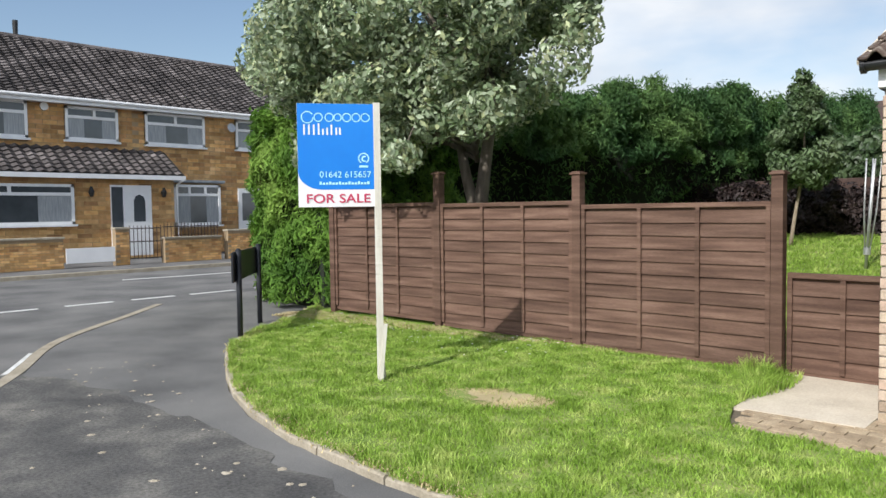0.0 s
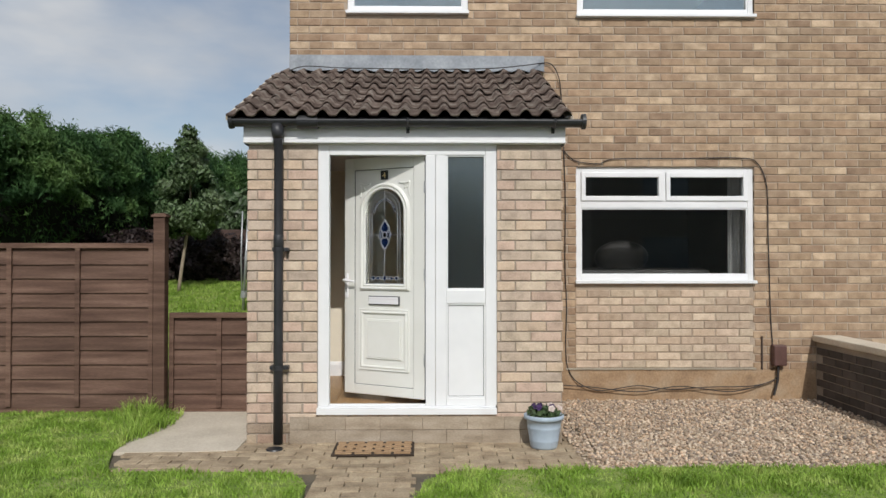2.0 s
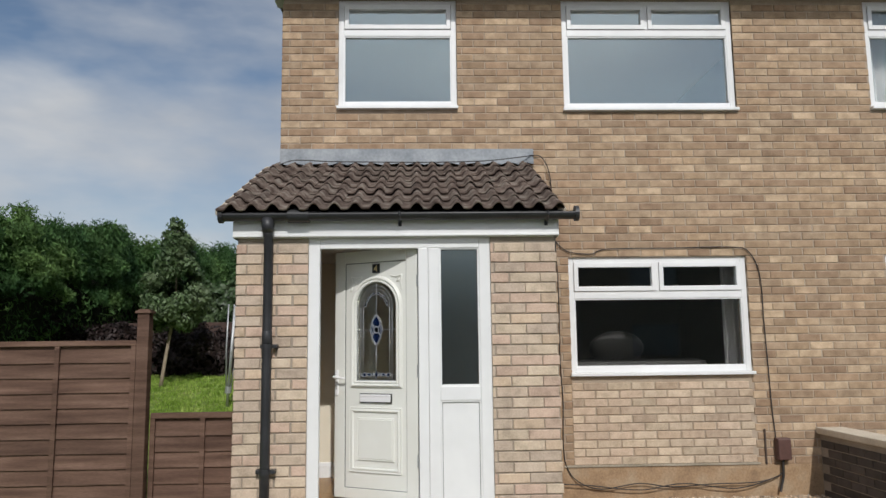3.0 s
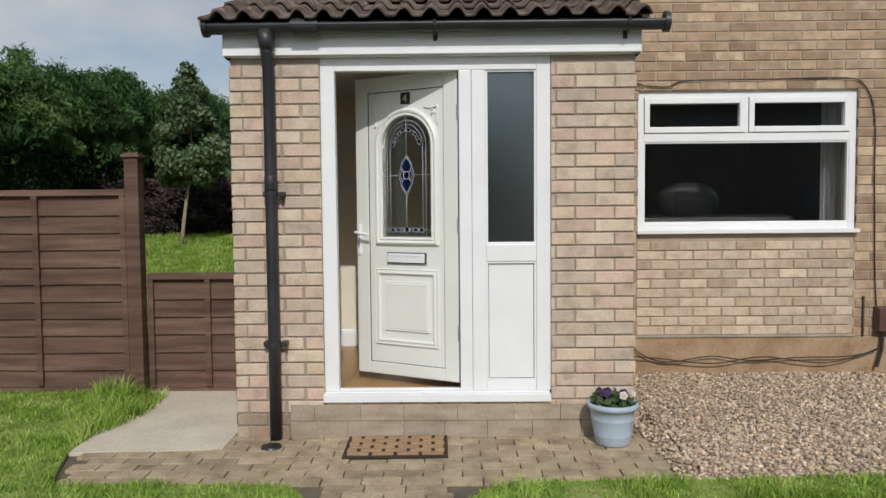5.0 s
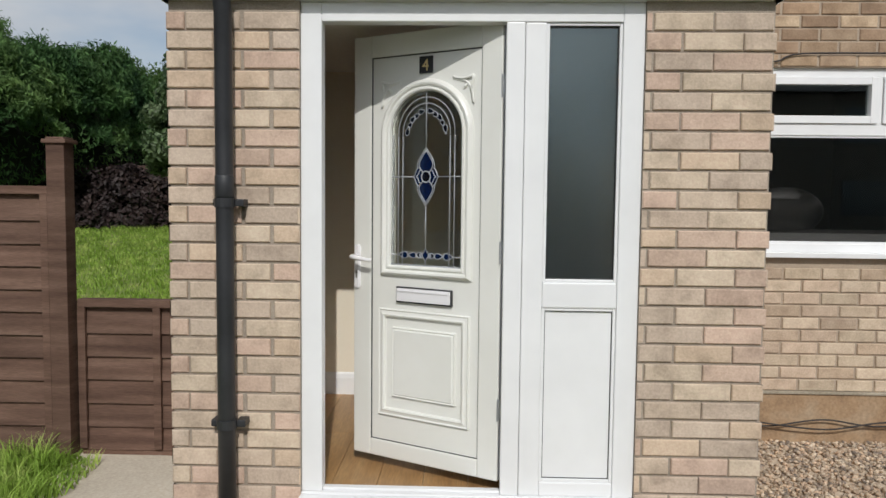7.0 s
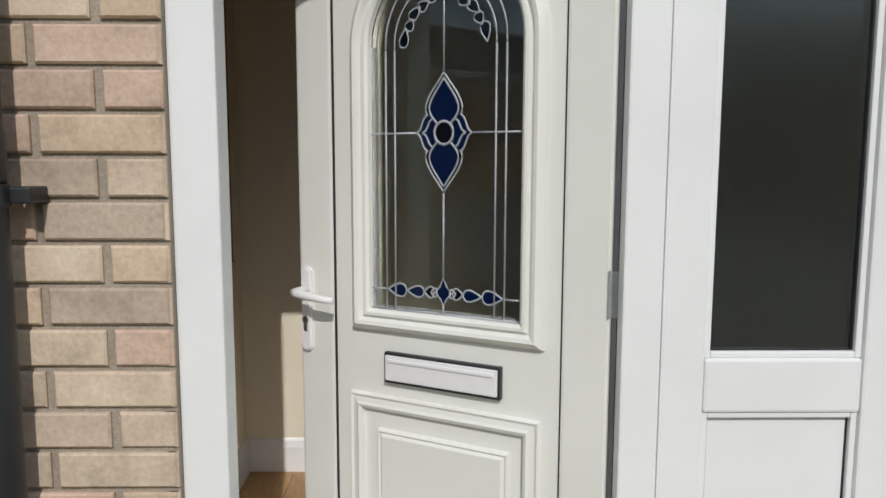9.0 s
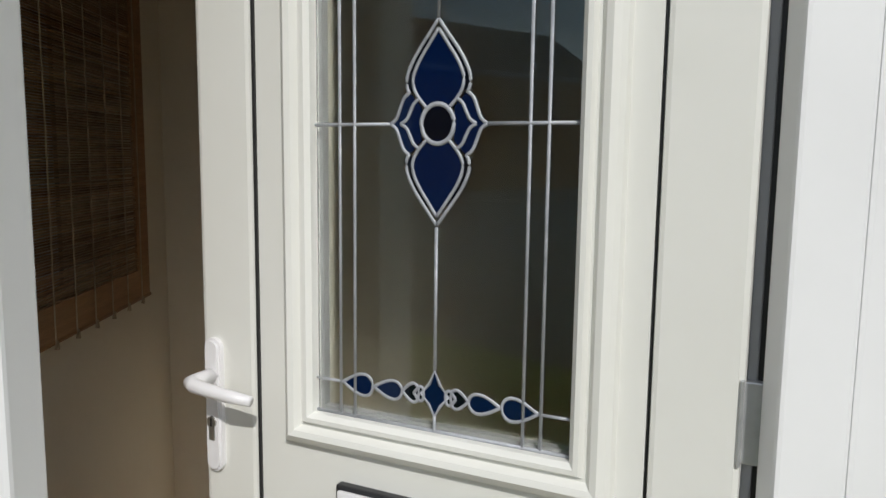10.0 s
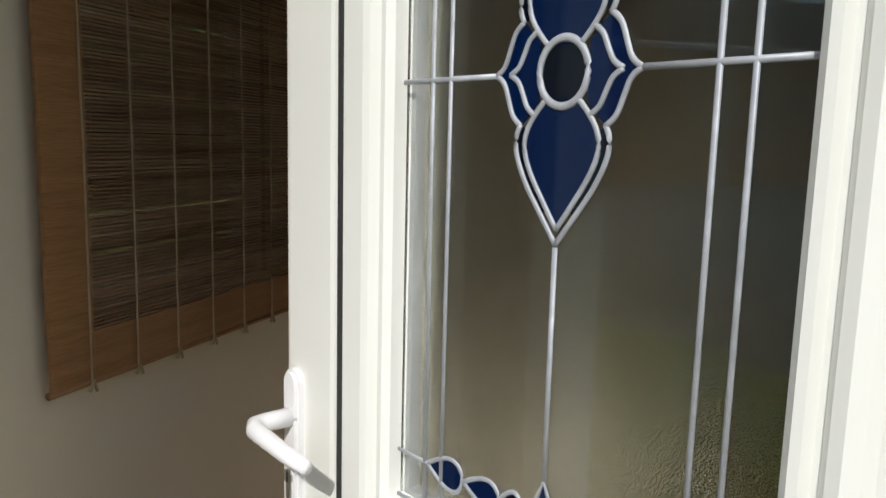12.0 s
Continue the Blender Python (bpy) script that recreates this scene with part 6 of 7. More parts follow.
# lean-to porch with its own roof, window, door
PX = NX + 1.3
pw0, pw1 = ny(-1.5), ny(6.15)
part("porch_wall", cbox(NX, PX, pw0, pw1, -0.2, nz(2.62)), M_NB_BRICK_FLAT, h2)
bm = bmesh.new()
rr_ = 0
z = 0.0
while z < nz(2.55):
    y = pw0 + (0.24 if rr_ % 2 else 0)
    while y < pw1 - 0.1:
        box(bm, PX, PX + 0.012, y, min(y + 0.44, pw1), z, z + 0.135)
        y += 0.46
    z += 0.15
    rr_ += 1
tagged(part("porch_bricks", bm, M_NB_BRICK, h2), kind="stuff")
bm = bmesh.new()
e0, e1 = Vector((PX + 0.3, 0, nz(2.72))), Vector((NX + 0.02, 0, nz(3.62)))
k = int((pw1 - pw0 + 0.5) / 0.32)
for i in range(7):
    for j in range(k):
        a = e0.lerp(e1, i / 7) + Vector((0, pw0 - 0.2 + j * (pw1 - pw0 + 0.5) / k, 0.05))
        b = e0.lerp(e1, (i + 1.1) / 7) + Vector((0, a.y, 0))
        wd = (pw1 - pw0 + 0.5) / k
        v0 = [bm.verts.new(a), bm.verts.new(a + Vector((0.02, wd * 0.5, 0.06))), bm.verts.new(a + Vector((0, wd * 0.96, 0)))]
        v1 = [bm.verts.new(b), bm.verts.new(b + Vector((0.02, wd * 0.5, 0.06))), bm.verts.new(b + Vector((0, wd * 0.96, 0)))]
        for q in (0, 1):
            bm.faces.new((v0[q], v0[q + 1], v1[q + 1], v1[q]))
bm.faces.new([bm.verts.new(p) for p in ((e0.x, pw0 - 0.2, e0.z), (e0.x, pw1 + 0.3, e0.z), (e1.x, pw1 + 0.3, e1.z), (e1.x, pw0 - 0.2, e1.z))])
part("porch_roof", bm, M_NB_TILE, h2)
part("porch_fascia", cbox(PX + 0.25, PX + 0.33, pw0 - 0.2, pw1 + 0.3, nz(2.60), nz(2.74)), M_UPVC, h2)
far_window(h2, ny(-0.6), ny(2.95), nz(1.22), nz(2.42), nz(2.12), [ny(1.2)], PX)
fd = part("front_door", cbox(PX + 0.01, PX + 0.07, ny(4.05), ny(5.35), 0.1, nz(2.42)), M_UPVC, h2, "white door with arched glass")
bm = bmesh.new()
yc_, hw = ny(4.95), 0.20
bm.faces.new([bm.verts.new((PX + 0.074, yc_ + x, z)) for x, z in [(-hw, 1.25), (hw, 1.25), (hw, 1.95), (hw * 0.7, 2.1), (0, 2.17), (-hw * 0.7, 2.1), (-hw, 1.95)]])
part("arched_pane", bm, M_FAR_PANE, fd)
part("sidelight", cbox(PX + 0.068, PX + 0.076, ny(4.07), ny(4.42), 1.0, nz(2.36)), M_FAR_PANE, fd)
part("sidelight", cbox(PX + 0.068, PX + 0.076, ny(4.07), ny(4.42), 0.3, 0.92), M_FAR_PANE, fd)
for yy in (3.45, 5.75):
    part("wall_lantern", tube([(PX + 0.12, ny(yy), nz(2.05)), (PX + 0.12, ny(yy), nz(2.2)), (PX + 0.12, ny(yy), nz(2.36))], [0.05, 0.10, 0.03], 10), M_GASKET, h2, "dark wall lantern")
# bay of the next house
bay = cbox(NX, NX + 0.6, ny(6.4), ny(8.2), 0.9, nz(2.62))
part("bay", bay, M_NB_BRICK_FLAT, h3)
far_window(h3, ny(6.42), ny(8.18), nz(1.10), nz(2.50), nz(2.15), [ny(7.0), ny(7.6)], NX + 0.6)
part("bay_roof", cbox(NX, NX + 0.75, ny(6.3), ny(8.35), nz(2.56), nz(2.66), 0.02), M_LEAD, h3)
fd = part("front_door", cbox(NX + 0.02, NX + 0.08, ny(9.25), ny(10.2), 0.1, nz(2.42)), M_UPVC, h3, "white front door")
part("door_glass", cbox(NX + 0.08, NX + 0.088, ny(9.4), ny(10.05), 1.2, nz(2.25)), M_FAR_PANE, fd)
part("downpipe", tube([(PX + 0.32, pw1 + 0.2, nz(2.6)), (PX + 0.05, pw1 + 0.1, nz(2.45)), (PX + 0.05, pw1 + 0.1, 0)], 0.045, 8), M_UPVC, h2)
part("alarm_box", tube([(NX + 0.0, ny(2.62), nz(4.85)), (NX + 0.10, ny(2.62), nz(4.85))], 0.13, 14), M_UPVC, h2, "round white alarm box")
part("satellite_dish", tube([(NX + 0.1, ny(8.95), nz(4.6)), (NX + 0.25, ny(8.95), nz(4.63))], [0.03, 0.18], 14), M_ALU, h3, "small grey satellite dish")
part("chimney_vent", tube([(NX - 3.6, ny(2.95), nz(7.6)), (NX - 3.6, ny(2.95), nz(8.15))], [0.08, 0.10], 10), M_GASKET, h2)
# garden walls before the terrace, iron railings and gate
GWX = NX + 4.2


def low_wall(label, y0, y1, h, x=None):
    x = GWX if x is None else x
    w = thing("low_garden_wall", label, "wall")
    part("wall", cbox(x - 0.12, x + 0.12, y0, y1, -0.1, h), M_NB_MORTAR, w)
    bm = bmesh.new()
    z, r = 0.0, 0
    while z < h - 0.08:
        y = y0 + (0.12 if r % 2 else 0)
        while y < y1 - 0.05:
            box(bm, x + 0.12, x + 0.132, y, min(y + 0.215, y1), z, z + 0.065)
            y += 0.225
        z += 0.075
        r += 1
    tagged(part("bricks", bm, M_NB_BRICK, w), kind="stuff")
    part("coping", cbox(x - 0.16, x + 0.17, y0 - 0.03, y1 + 0.03, h, h + 0.06, 0.01), M_KERB, w)
    return w


gy = lambda y: -5.56 + (y + 5.56) * 0.885
low_wall("low golden brick garden wall with a stone coping", gy(-9.0), gy(3.1), 0.82)
low_wall("brick gate pillar of the front garden", gy(4.75), gy(5.2), 1.05)
low_wall("low golden brick wall under iron railings", gy(6.45), gy(8.6), 0.72)
low_wall("low golden brick garden wall further along", gy(8.9), gy(16.0), 0.9)
tagged(part("white_board", cbox(GWX + 0.14, GWX + 0.17, gy(3.15), gy(4.7), 0.12, 0.55, 0.01), M_SIGN_WHITE), "long white board leaning on the garden wall", "board")
rl = thing("railing", "dark iron railing with pointed bars on a low wall", "railing")
part("rail", cbox(GWX - 0.015, GWX + 0.015, gy(6.45), gy(8.6), 1.08, 1.11), M_IRON, rl)
for i in range(17):
    yb = gy(6.5) + i * (gy(8.55) - gy(6.5)) / 16
    part("bar", tube([(GWX, yb, 0.75), (GWX, yb, 1.18), (GWX, yb, 1.24)], [0.012, 0.012, 0.002], 6), M_IRON, rl)
ig = thing("iron_gate", "rusty wrought iron garden gate across the road", "gate")
for z in (0.15, 0.65, 1.05):
    part("rail", cbox(GWX - 0.015, GWX + 0.015, gy(5.25), gy(6.4), z, z + 0.03), M_IRON, ig)
for i in range(9):
    yb = gy(5.28) + i * (gy(6.37) - gy(5.28)) / 8
    part("bar", tube([(GWX, yb, 0.12), (GWX, yb, 1.15)], 0.012, 6), M_IRON, ig)

# pavement and kerb across the road, road markings
tagged(part("far_pavement", cbox(GWX - 4.2, GWX + 2.0, -40, 60, -0.12, -0.02), M_ASPHALT), "grey pavement before the terrace", kind="structure")
tagged(part("far_kerb", cbox(GWX + 2.0, GWX + 2.13, -40, 60, -0.12, 0.0, 0.01), M_KERB), "concrete kerb across the road", kind="structure")
for y0, y1 in ((-9.5, -7.7), (-7.0, -5.2), (-4.6, -2.9), (-2.4, -1.30), (-0.86, -0.05), (0.30, 1.12), (1.45, 2.4), (2.9, 3.9), (4.4, 5.4)):
    tagged(part("road_marking", cbox(-12.82, -12.70, y0, y1, -0.11, -0.094), M_WHITE_LINE), "worn white centre dash on the road", "road marking", "centre dashes")
def strip(name, label, pts, w, z0, z1, mat, cat="", kind="", taper=None):
    bm = bmesh.new()
    P = [Vector(p) for p in pts]
    L_, R_ = [], []
    for i, p in enumerate(P):
        d = (P[min(i + 1, len(P) - 1)] - P[max(i - 1, 0)]).normalized()
        n = Vector((-d.y, d.x)) * (taper[i] if taper else w) / 2
        for lst, q in ((L_, p + n), (R_, p - n)):
            lst.append([bm.verts.new((q.x, q.y, z)) for z in (z0, z1)])
    for i in range(len(P) - 1):
        bm.faces.new((L_[i][1], L_[i + 1][1], R_[i + 1][1], R_[i][1]))
        bm.faces.new((L_[i][0], L_[i + 1][0], L_[i + 1][1], L_[i][1]))
        bm.faces.new((R_[i + 1][0], R_[i][0], R_[i][1], R_[i + 1][1]))
    for q in (0, -1):
        bm.faces.new((L_[q][0], L_[q][1], R_[q][1], R_[q][0]))
    bmesh.ops.recalc_face_normals(bm, faces=bm.faces)
    return tagged(part(name, bm, mat), label, cat, kind=kind)


KERB_PTS = [tuple(p) for p in arc_points([(-3.4, -8.5), (-5.15, -5.2), (-6.15, -3.95), (-6.95, -3.35), (-8.15, -2.70), (-8.95, -2.10), (-10.1, -0.95), (-11.15, 0.05)], 5)]
strip("kerb", "worn concrete kerb round the corner of the footway", KERB_PTS, 0.12, -0.12, -0.022, M_KERB, kind="structure")
strip("edge_line", "broad worn white line painted along the kerb", [tuple(p) for p in arc_points([(-3.5, -8.6), (-5.25, -5.28), (-6.25, -4.02), (-7.05, -3.42), (-8.35, -2.70)], 5)], 0.2, -0.10, -0.092, M_WHITE_LINE, "road marking", taper=None)
strip("road_line", "faint pale line across the road", [(-17.2, 2.0), (-17.0, 3.6), (-16.9, 6.0)], 0.12, -0.11, -0.094, M_WHITE_LINE, "road marking")

# stone edging round the lawn
edging = tagged(new("edging"), "weathered stone edging round the lawn", kind="structure")
ep = [Vector(p) for p in EDGE[::4]] + [Vector(EDGE[-1])]
for p, q in zip(ep, ep[1:]):
    if (q - p).length > 0.1:
        m_, dd = (p + q) / 2, q - p
        k = max(3, int(dd.length / 0.09))
        bm = bmesh.new()
        rings = []
        for i in range(k + 1):
            x = (dd.length - 0.008) * (i / k - 0.5)
            wob = 0.010 * noise.noise(Vector((m_.x * 3 + x * 7, m_.y * 3, 1.0)))
            top = 0.018 + 0.012 * noise.noise(Vector((m_.x * 2 + x * 5, m_.y, 6.0)))
            rings.append([bm.verts.new((x, a + wob, z)) for a, z in ((-0.034, -0.08), (-0.034 , top - 0.012), (-0.022, top), (0.024, top), (0.034, top - 0.010), (0.034, -0.08))])
        for A, B in zip(rings, rings[1:]):
            for a in range(5):
                bm.faces.new((A[a], A[a + 1], B[a + 1], B[a]))
        bm.faces.new(rings[0])
        bm.faces.new(rings[-1][::-1])
        bmesh.ops.recalc_face_normals(bm, faces=bm.faces)
        part("edging_stone", bm, M_KERB, edging, at=pose(m_.x, m_.y, random.uniform(-0.006, 0.006), random.uniform(-3, 3), 0, math.degrees(math.atan2(dd.y, dd.x))))

# ---- small things by the porch ----
pot = thing("flower_pot", "pale blue plastic pot of dark pansies on the paving", "plant pot", at=pose(1.655, -0.165, 0.004) @ Matrix.Scale(0.87, 4))
bm = bmesh.new()
prof = [(0.0, 0.0), (0.105, 0.0), (0.112, 0.015), (0.120, 0.06), (0.122, 0.065), (0.121, 0.07), (0.137, 0.165), (0.139, 0.17), (0.137, 0.175), (0.146, 0.235), (0.162, 0.238), (0.166, 0.25), (0.165, 0.27), (0.155, 0.275), (0.148, 0.262), (0.14, 0.23), (0.0, 0.23)]
rings = [[bm.verts.new((r * math.cos(2 * math.pi * j / 32), r * math.sin(2 * math.pi * j / 32), z)) for j in range(32)] for r, z in prof if r > 0]
for A, B in zip(rings, rings[1:]):
    for j in range(32):
        bm.faces.new((A[j], A[(j + 1) % 32], B[(j + 1) % 32], B[j]))
bm.faces.new(rings[0][::-1])
part("pot", bm, M_POT, pot, smooth=True)
part("compost", tube([(0, 0, 0.225), (0, 0, 0.238)], 0.142, 20), M_SAND, pot)
rngp = np.random.default_rng(3)
leaf_cloud("foliage", pot, M_LAUREL, 420, clumps([(0.06 * math.cos(a), 0.06 * math.sin(a), 0.27) for a in (0, 1.3, 2.6, 3.9, 5.2)], [0.075] * 5, 0.5), 0.035, 1.6, 5)
for i in range(9):
    a, r = rngp.random() * 6.28, 0.13 * math.sqrt(rngp.random())
    fz = 0.318 + 0.025 * rngp.random()
    bm = bmesh.new()
    for q in range(5):
        aa = q * 2 * math.pi / 5
        cx, cy = 0.014 * math.cos(aa), 0.014 * math.sin(aa)
        bm.faces.new([bm.verts.new((cx + 0.015 * math.cos(t), cy + 0.015 * math.sin(t), 0.003 + 0.004 * math.cos(t * 2))) for t in (2 * math.pi * s / 8 for s in range(8))])
    part("pansy", bm, M_PANSY_PALE if i % 4 == 0 else M_PANSY, pot, at=pose(r * math.cos(a), r * math.sin(a), fz, rngp.uniform(30, 75), 0, rngp.uniform(-60, 60)))

mat_ = thing("doormat", "brown coir doormat with a brick pattern on the paving", "doormat", at=pose(0.437, -0.235, 0.007, 0, 0, 1.0))
part("base", cbox(-0.285, 0.285, -0.185, 0.185, 0, 0.010, 0.003), M_COIR_DARK, mat_)
for r in range(6):
    n = 4 if r % 2 == 0 else 5
    for i in range(n):
        w = 0.54 / 4
        x0 = -0.27 + (i - (0.5 if n == 5 else 0)) * w
        a, b = max(x0 + 0.010, -0.266), min(x0 + w - 0.010, 0.266)
        y0 = -0.170 + r * 0.0567
        part("tuft_block", cbox(a, b, y0 + 0.009, y0 + 0.049, 0.008, 0.020, 0.004), M_COIR, mat_)

cable = thing("cable_run", "slack black cables fixed along the house wall", "cable")
YC = YF - 0.015


def run_cable(pts, r=0.005):
    part("cable", tube([tuple(p) for p in arc_points(pts, 6)], r, 7), M_CABLE, cable, smooth=True)


run_cable([(2.105, YC, 2.40), (2.16, YC, 2.34), (2.25, YC, 2.29), (2.45, YC, 2.275), (2.6, YC, 2.32), (3.2, YC, 2.325), (3.8, YC, 2.33), (3.97, YC, 2.28), (4.06, YC, 2.05), (4.07, YC, 1.6), (4.08, YC, 1.2), (4.09, YC, 0.8), (4.11, YC, 0.50)])
run_cable([(1.90, YC, 3.24), (1.99, YC - 0.02, 3.22), (2.06, YC - 0.02, 3.08), (2.09, YC, 2.8), (2.105, YC, 2.40), (2.12, YC, 1.9), (2.115, YC, 1.3), (2.13, YC, 0.9), (2.12, YC, 0.55), (2.14, YC, 0.32), (2.24, YC - 0.02, 0.18), (2.45, YC - 0.03, 0.11), (2.8, YC - 0.03, 0.155), (3.1, YC - 0.03, 0.12), (3.5, YC - 0.03, 0.14), (3.9, YC - 0.03, 0.15), (4.13, YC - 0.02, 0.22), (4.16, YC, 0.34)])
run_cable([(1.86, YC - 0.03, 0.17), (2.3, YC - 0.045, 0.15), (2.8, YC - 0.045, 0.10), (3.2, YC - 0.045, 0.15), (3.7, YC - 0.045, 0.10), (4.1, YC - 0.03, 0.20)])
run_cable([(-0.50, 1.42, 3.12), (-0.35, 1.43, 3.17), (0.0, 1.45, 3.16), (0.4, 1.45, 3.155), (0.9, 1.45, 3.15), (1.4, 1.45, 3.16), (1.7, 1.46, 3.19), (1.9, YC, 3.24)], 0.005)
bx = thing("meter_box", "small brown plastic cable box on the wall", "cable box")
part("body", cbox(4.09, 4.22, YF - 0.07, YF, 0.34, 0.54, 0.012), M_BROWNBOX, bx)
part("lid", cbox(4.095, 4.215, YF - 0.082, YF - 0.07, 0.345, 0.535, 0.008), M_BROWNBOX, bx)
part("stub_pipe", tube([(4.15, YF - 0.04, 0.34), (4.14, YF - 0.045, 0.2), (4.10, YF - 0.05, 0.06)], 0.012, 8), M_CABLE, bx)
part("bracket", cbox(4.00, 4.012, YF - 0.02, YF - 0.002, 0.30, 0.62), M_IRON, bx)

# plinth under the window, with its pale ledge
tagged(part("plinth", cbox(X_R + 0.0, 4.53, YF - 0.008, YF + 0.02, -0.1, 0.30, 0.004), M_PLINTH), "orange-stained concrete plinth of the wall", kind="structure")
tagged(part("ledge", cbox(2.12, 3.95, YF - 0.02, YF + 0.01, 0.30, 0.318, 0.004), M_KERB), "pale mortar ledge under the brick infill", kind="structure")
tagged(part("stain_strip", cbox(X_R + 0.005, 2.12, YF - 0.006, YF + 0.01, 0.30, 0.85), M_PLINTH), "orange-stained strip of wall beside the porch", kind="structure")

# dark boundary wall towards the next house
bw = tagged(new("boundary_wall"), "low dark brick boundary wall with a pale coping", kind="structure")
part("core", cbox(4.53, 4.71, -1.6, YF - 0.01, -0.1, 0.57), M_MORTAR, bw)
part("coping", cbox(4.49, 4.75, -1.62, YF - 0.01, 0.57, 0.63, 0.012), M_CONCRETE, bw)
dark_mesh = mesh_of("brick", cbox(-0.006, 0.004, 0, 0.215, 0, 0.065, 0.002), M_DARK_BRICK)
z, r = 0.0, 0
while z < 0.52:
    y = -1.6 + (0.1125 if r % 2 else 0)
    while y < YF - 0.24:
        ob = new("brick", dark_mesh)
        ob.parent = bw
        ob.location = (4.528, y, z)
        y += 0.225
    z += 0.075
    r += 1

# ---- houses and planting that close the view behind the walker ----
def opposite_house(label, x0, x1, y):
    """A plain two-storey row facing the street, its front at y."""
    h = thing("opposite_house", label, "house")
    part("wall", cbox(x0, x1, y - 7, y, -0.2, 5.2), M_RENDER_WALL, h)
    bm = bmesh.new()
    v = [bm.verts.new(p) for p in ((x0, y + 0.4, 5.2), (x1, y + 0.4, 5.2), (x1, y - 3.5, 7.4), (x0, y - 3.5, 7.4), (x0, y - 7.4, 5.2), (x1, y - 7.4, 5.2))]
    for q in ((0, 1, 2, 3), (3, 2, 5, 4), (0, 3, 4), (1, 5, 2)):
        bm.faces.new([v[k] for k in q])
    part("roof", bm, M_NB_TILE, h)
    x = x0 + 2.0
    while x < x1 - 2.5:
        for z in (1.0, 3.5):
            part("window", cbox(x, x + 1.8, y, y + 0.05, z, z + 1.2), M_FAR_PANE, h)
        x += 4.6


opposite_house("buff brick houses across the side street", 7.0, 36.0, -20.0)
opposite_house("buff brick houses far down the side street", -24.0, 7.0, -48.0)

# a house roof showing beyond the back garden
fh = thing("distant_house", "red tiled house roof beyond the garden hedge", "house")
part("wall", cbox(-13, -3, 30, 37, 0, 4.4), M_RENDER_WALL, fh)
bm = bmesh.new()
v = [bm.verts.new(p) for p in ((-13.3, 29.6, 4.3), (-2.7, 29.6, 4.3), (-2.7, 33.5, 6.3), (-13.3, 33.5, 6.3), (-13.3, 37.4, 4.3), (-2.7, 37.4, 4.3))]
for q in ((0, 1, 2, 3), (3, 2, 5, 4), (0, 3, 4), (1, 5, 2)):
    bm.faces.new([v[i] for i in q])
part("roof", bm, M_GARDEN_WALL, fh)


# ---- grass, gravel ----
def blades(name, label, mat, count, sampler, h0, h1, width, seed, z_of):
    """Single bent blades of grass in one mesh."""
    rng = np.random.default_rng(seed)
    xy = sampler(rng, count)
    k = len(xy)
    a = rng.random(k) * 2 * np.pi
    h = rng.uniform(h0, h1, k) * np.array([0.75 + 0.9 * max(-0.4, noise.noise(Vector((x * 3.3, y * 3.3, 7.0)))) for x, y in xy])
    lean = rng.normal(0, 0.5, (k, 2)) * h[:, None]
    z = np.array([z_of(x, y) for x, y in xy]) - 0.004
    dx, dy = np.cos(a) * width / 2, np.sin(a) * width / 2
    V = np.zeros((k, 5, 3))
    V[:, 0] = np.stack([xy[:, 0] - dx, xy[:, 1] - dy, z], 1)
    V[:, 1] = np.stack([xy[:, 0] + dx, xy[:, 1] + dy, z], 1)
    mx, my = xy[:, 0] + lean[:, 0] * 0.35, xy[:, 1] + lean[:, 1] * 0.35
    V[:, 2] = np.stack([mx + dx * 0.7, my + dy * 0.7, z + h * 0.6], 1)
    V[:, 3] = np.stack([mx - dx * 0.7, my - dy * 0.7, z + h * 0.6], 1)
    V[:, 4] = np.stack([xy[:, 0] + lean[:, 0], xy[:, 1] + lean[:, 1], z + h * 0.95], 1)
    F = np.arange(5 * k).reshape(-1, 5)
    tri = np.concatenate([F[:, [0, 1, 2]], F[:, [0, 2, 3]], F[:, [3, 2, 4]]])
    me = bpy.data.meshes.new(name)
    me.vertices.add(5 * k)
    me.vertices.foreach_set("co", V.ravel())
    me.loops.add(tri.size)
    me.loops.foreach_set("vertex_index", tri.ravel())
    me.polygons.add(len(tri))
    me.polygons.foreach_set("loop_start", np.arange(0, tri.size, 3))
    me.update()
    me.materials.append(mat)
    return tagged(new(name, me), label, "grass", kind="stuff")


def inside(poly, pts):
    x, y = pts[:, 0], pts[:, 1]
    ok = np.zeros(len(pts), bool)
    k = len(poly)
    for i in range(k):
        x0, y0 = poly[i]
        x1, y1 = poly[(i + 1) % k]
        if y0 != y1:
            c = ((y0 > y) != (y1 > y)) & (x < (x1 - x0) * (y - y0) / (y1 - y0) + x0)
            ok ^= c
    return ok


BARE = ((-2.80, -1.22, 0.30, 0.20), (-3.02, -1.28, 0.24, 0.13), (-2.60, -1.14, 0.21, 0.14), (-2.72, -1.36, 0.17, 0.12))


def bare(pts):
    d = np.full(len(pts), 9.0)
    for cx, cy, a, b in BARE:
        d = np.minimum(d, ((pts[:, 0] - cx) / a) ** 2 + ((pts[:, 1] - cy) / b) ** 2)
    return d


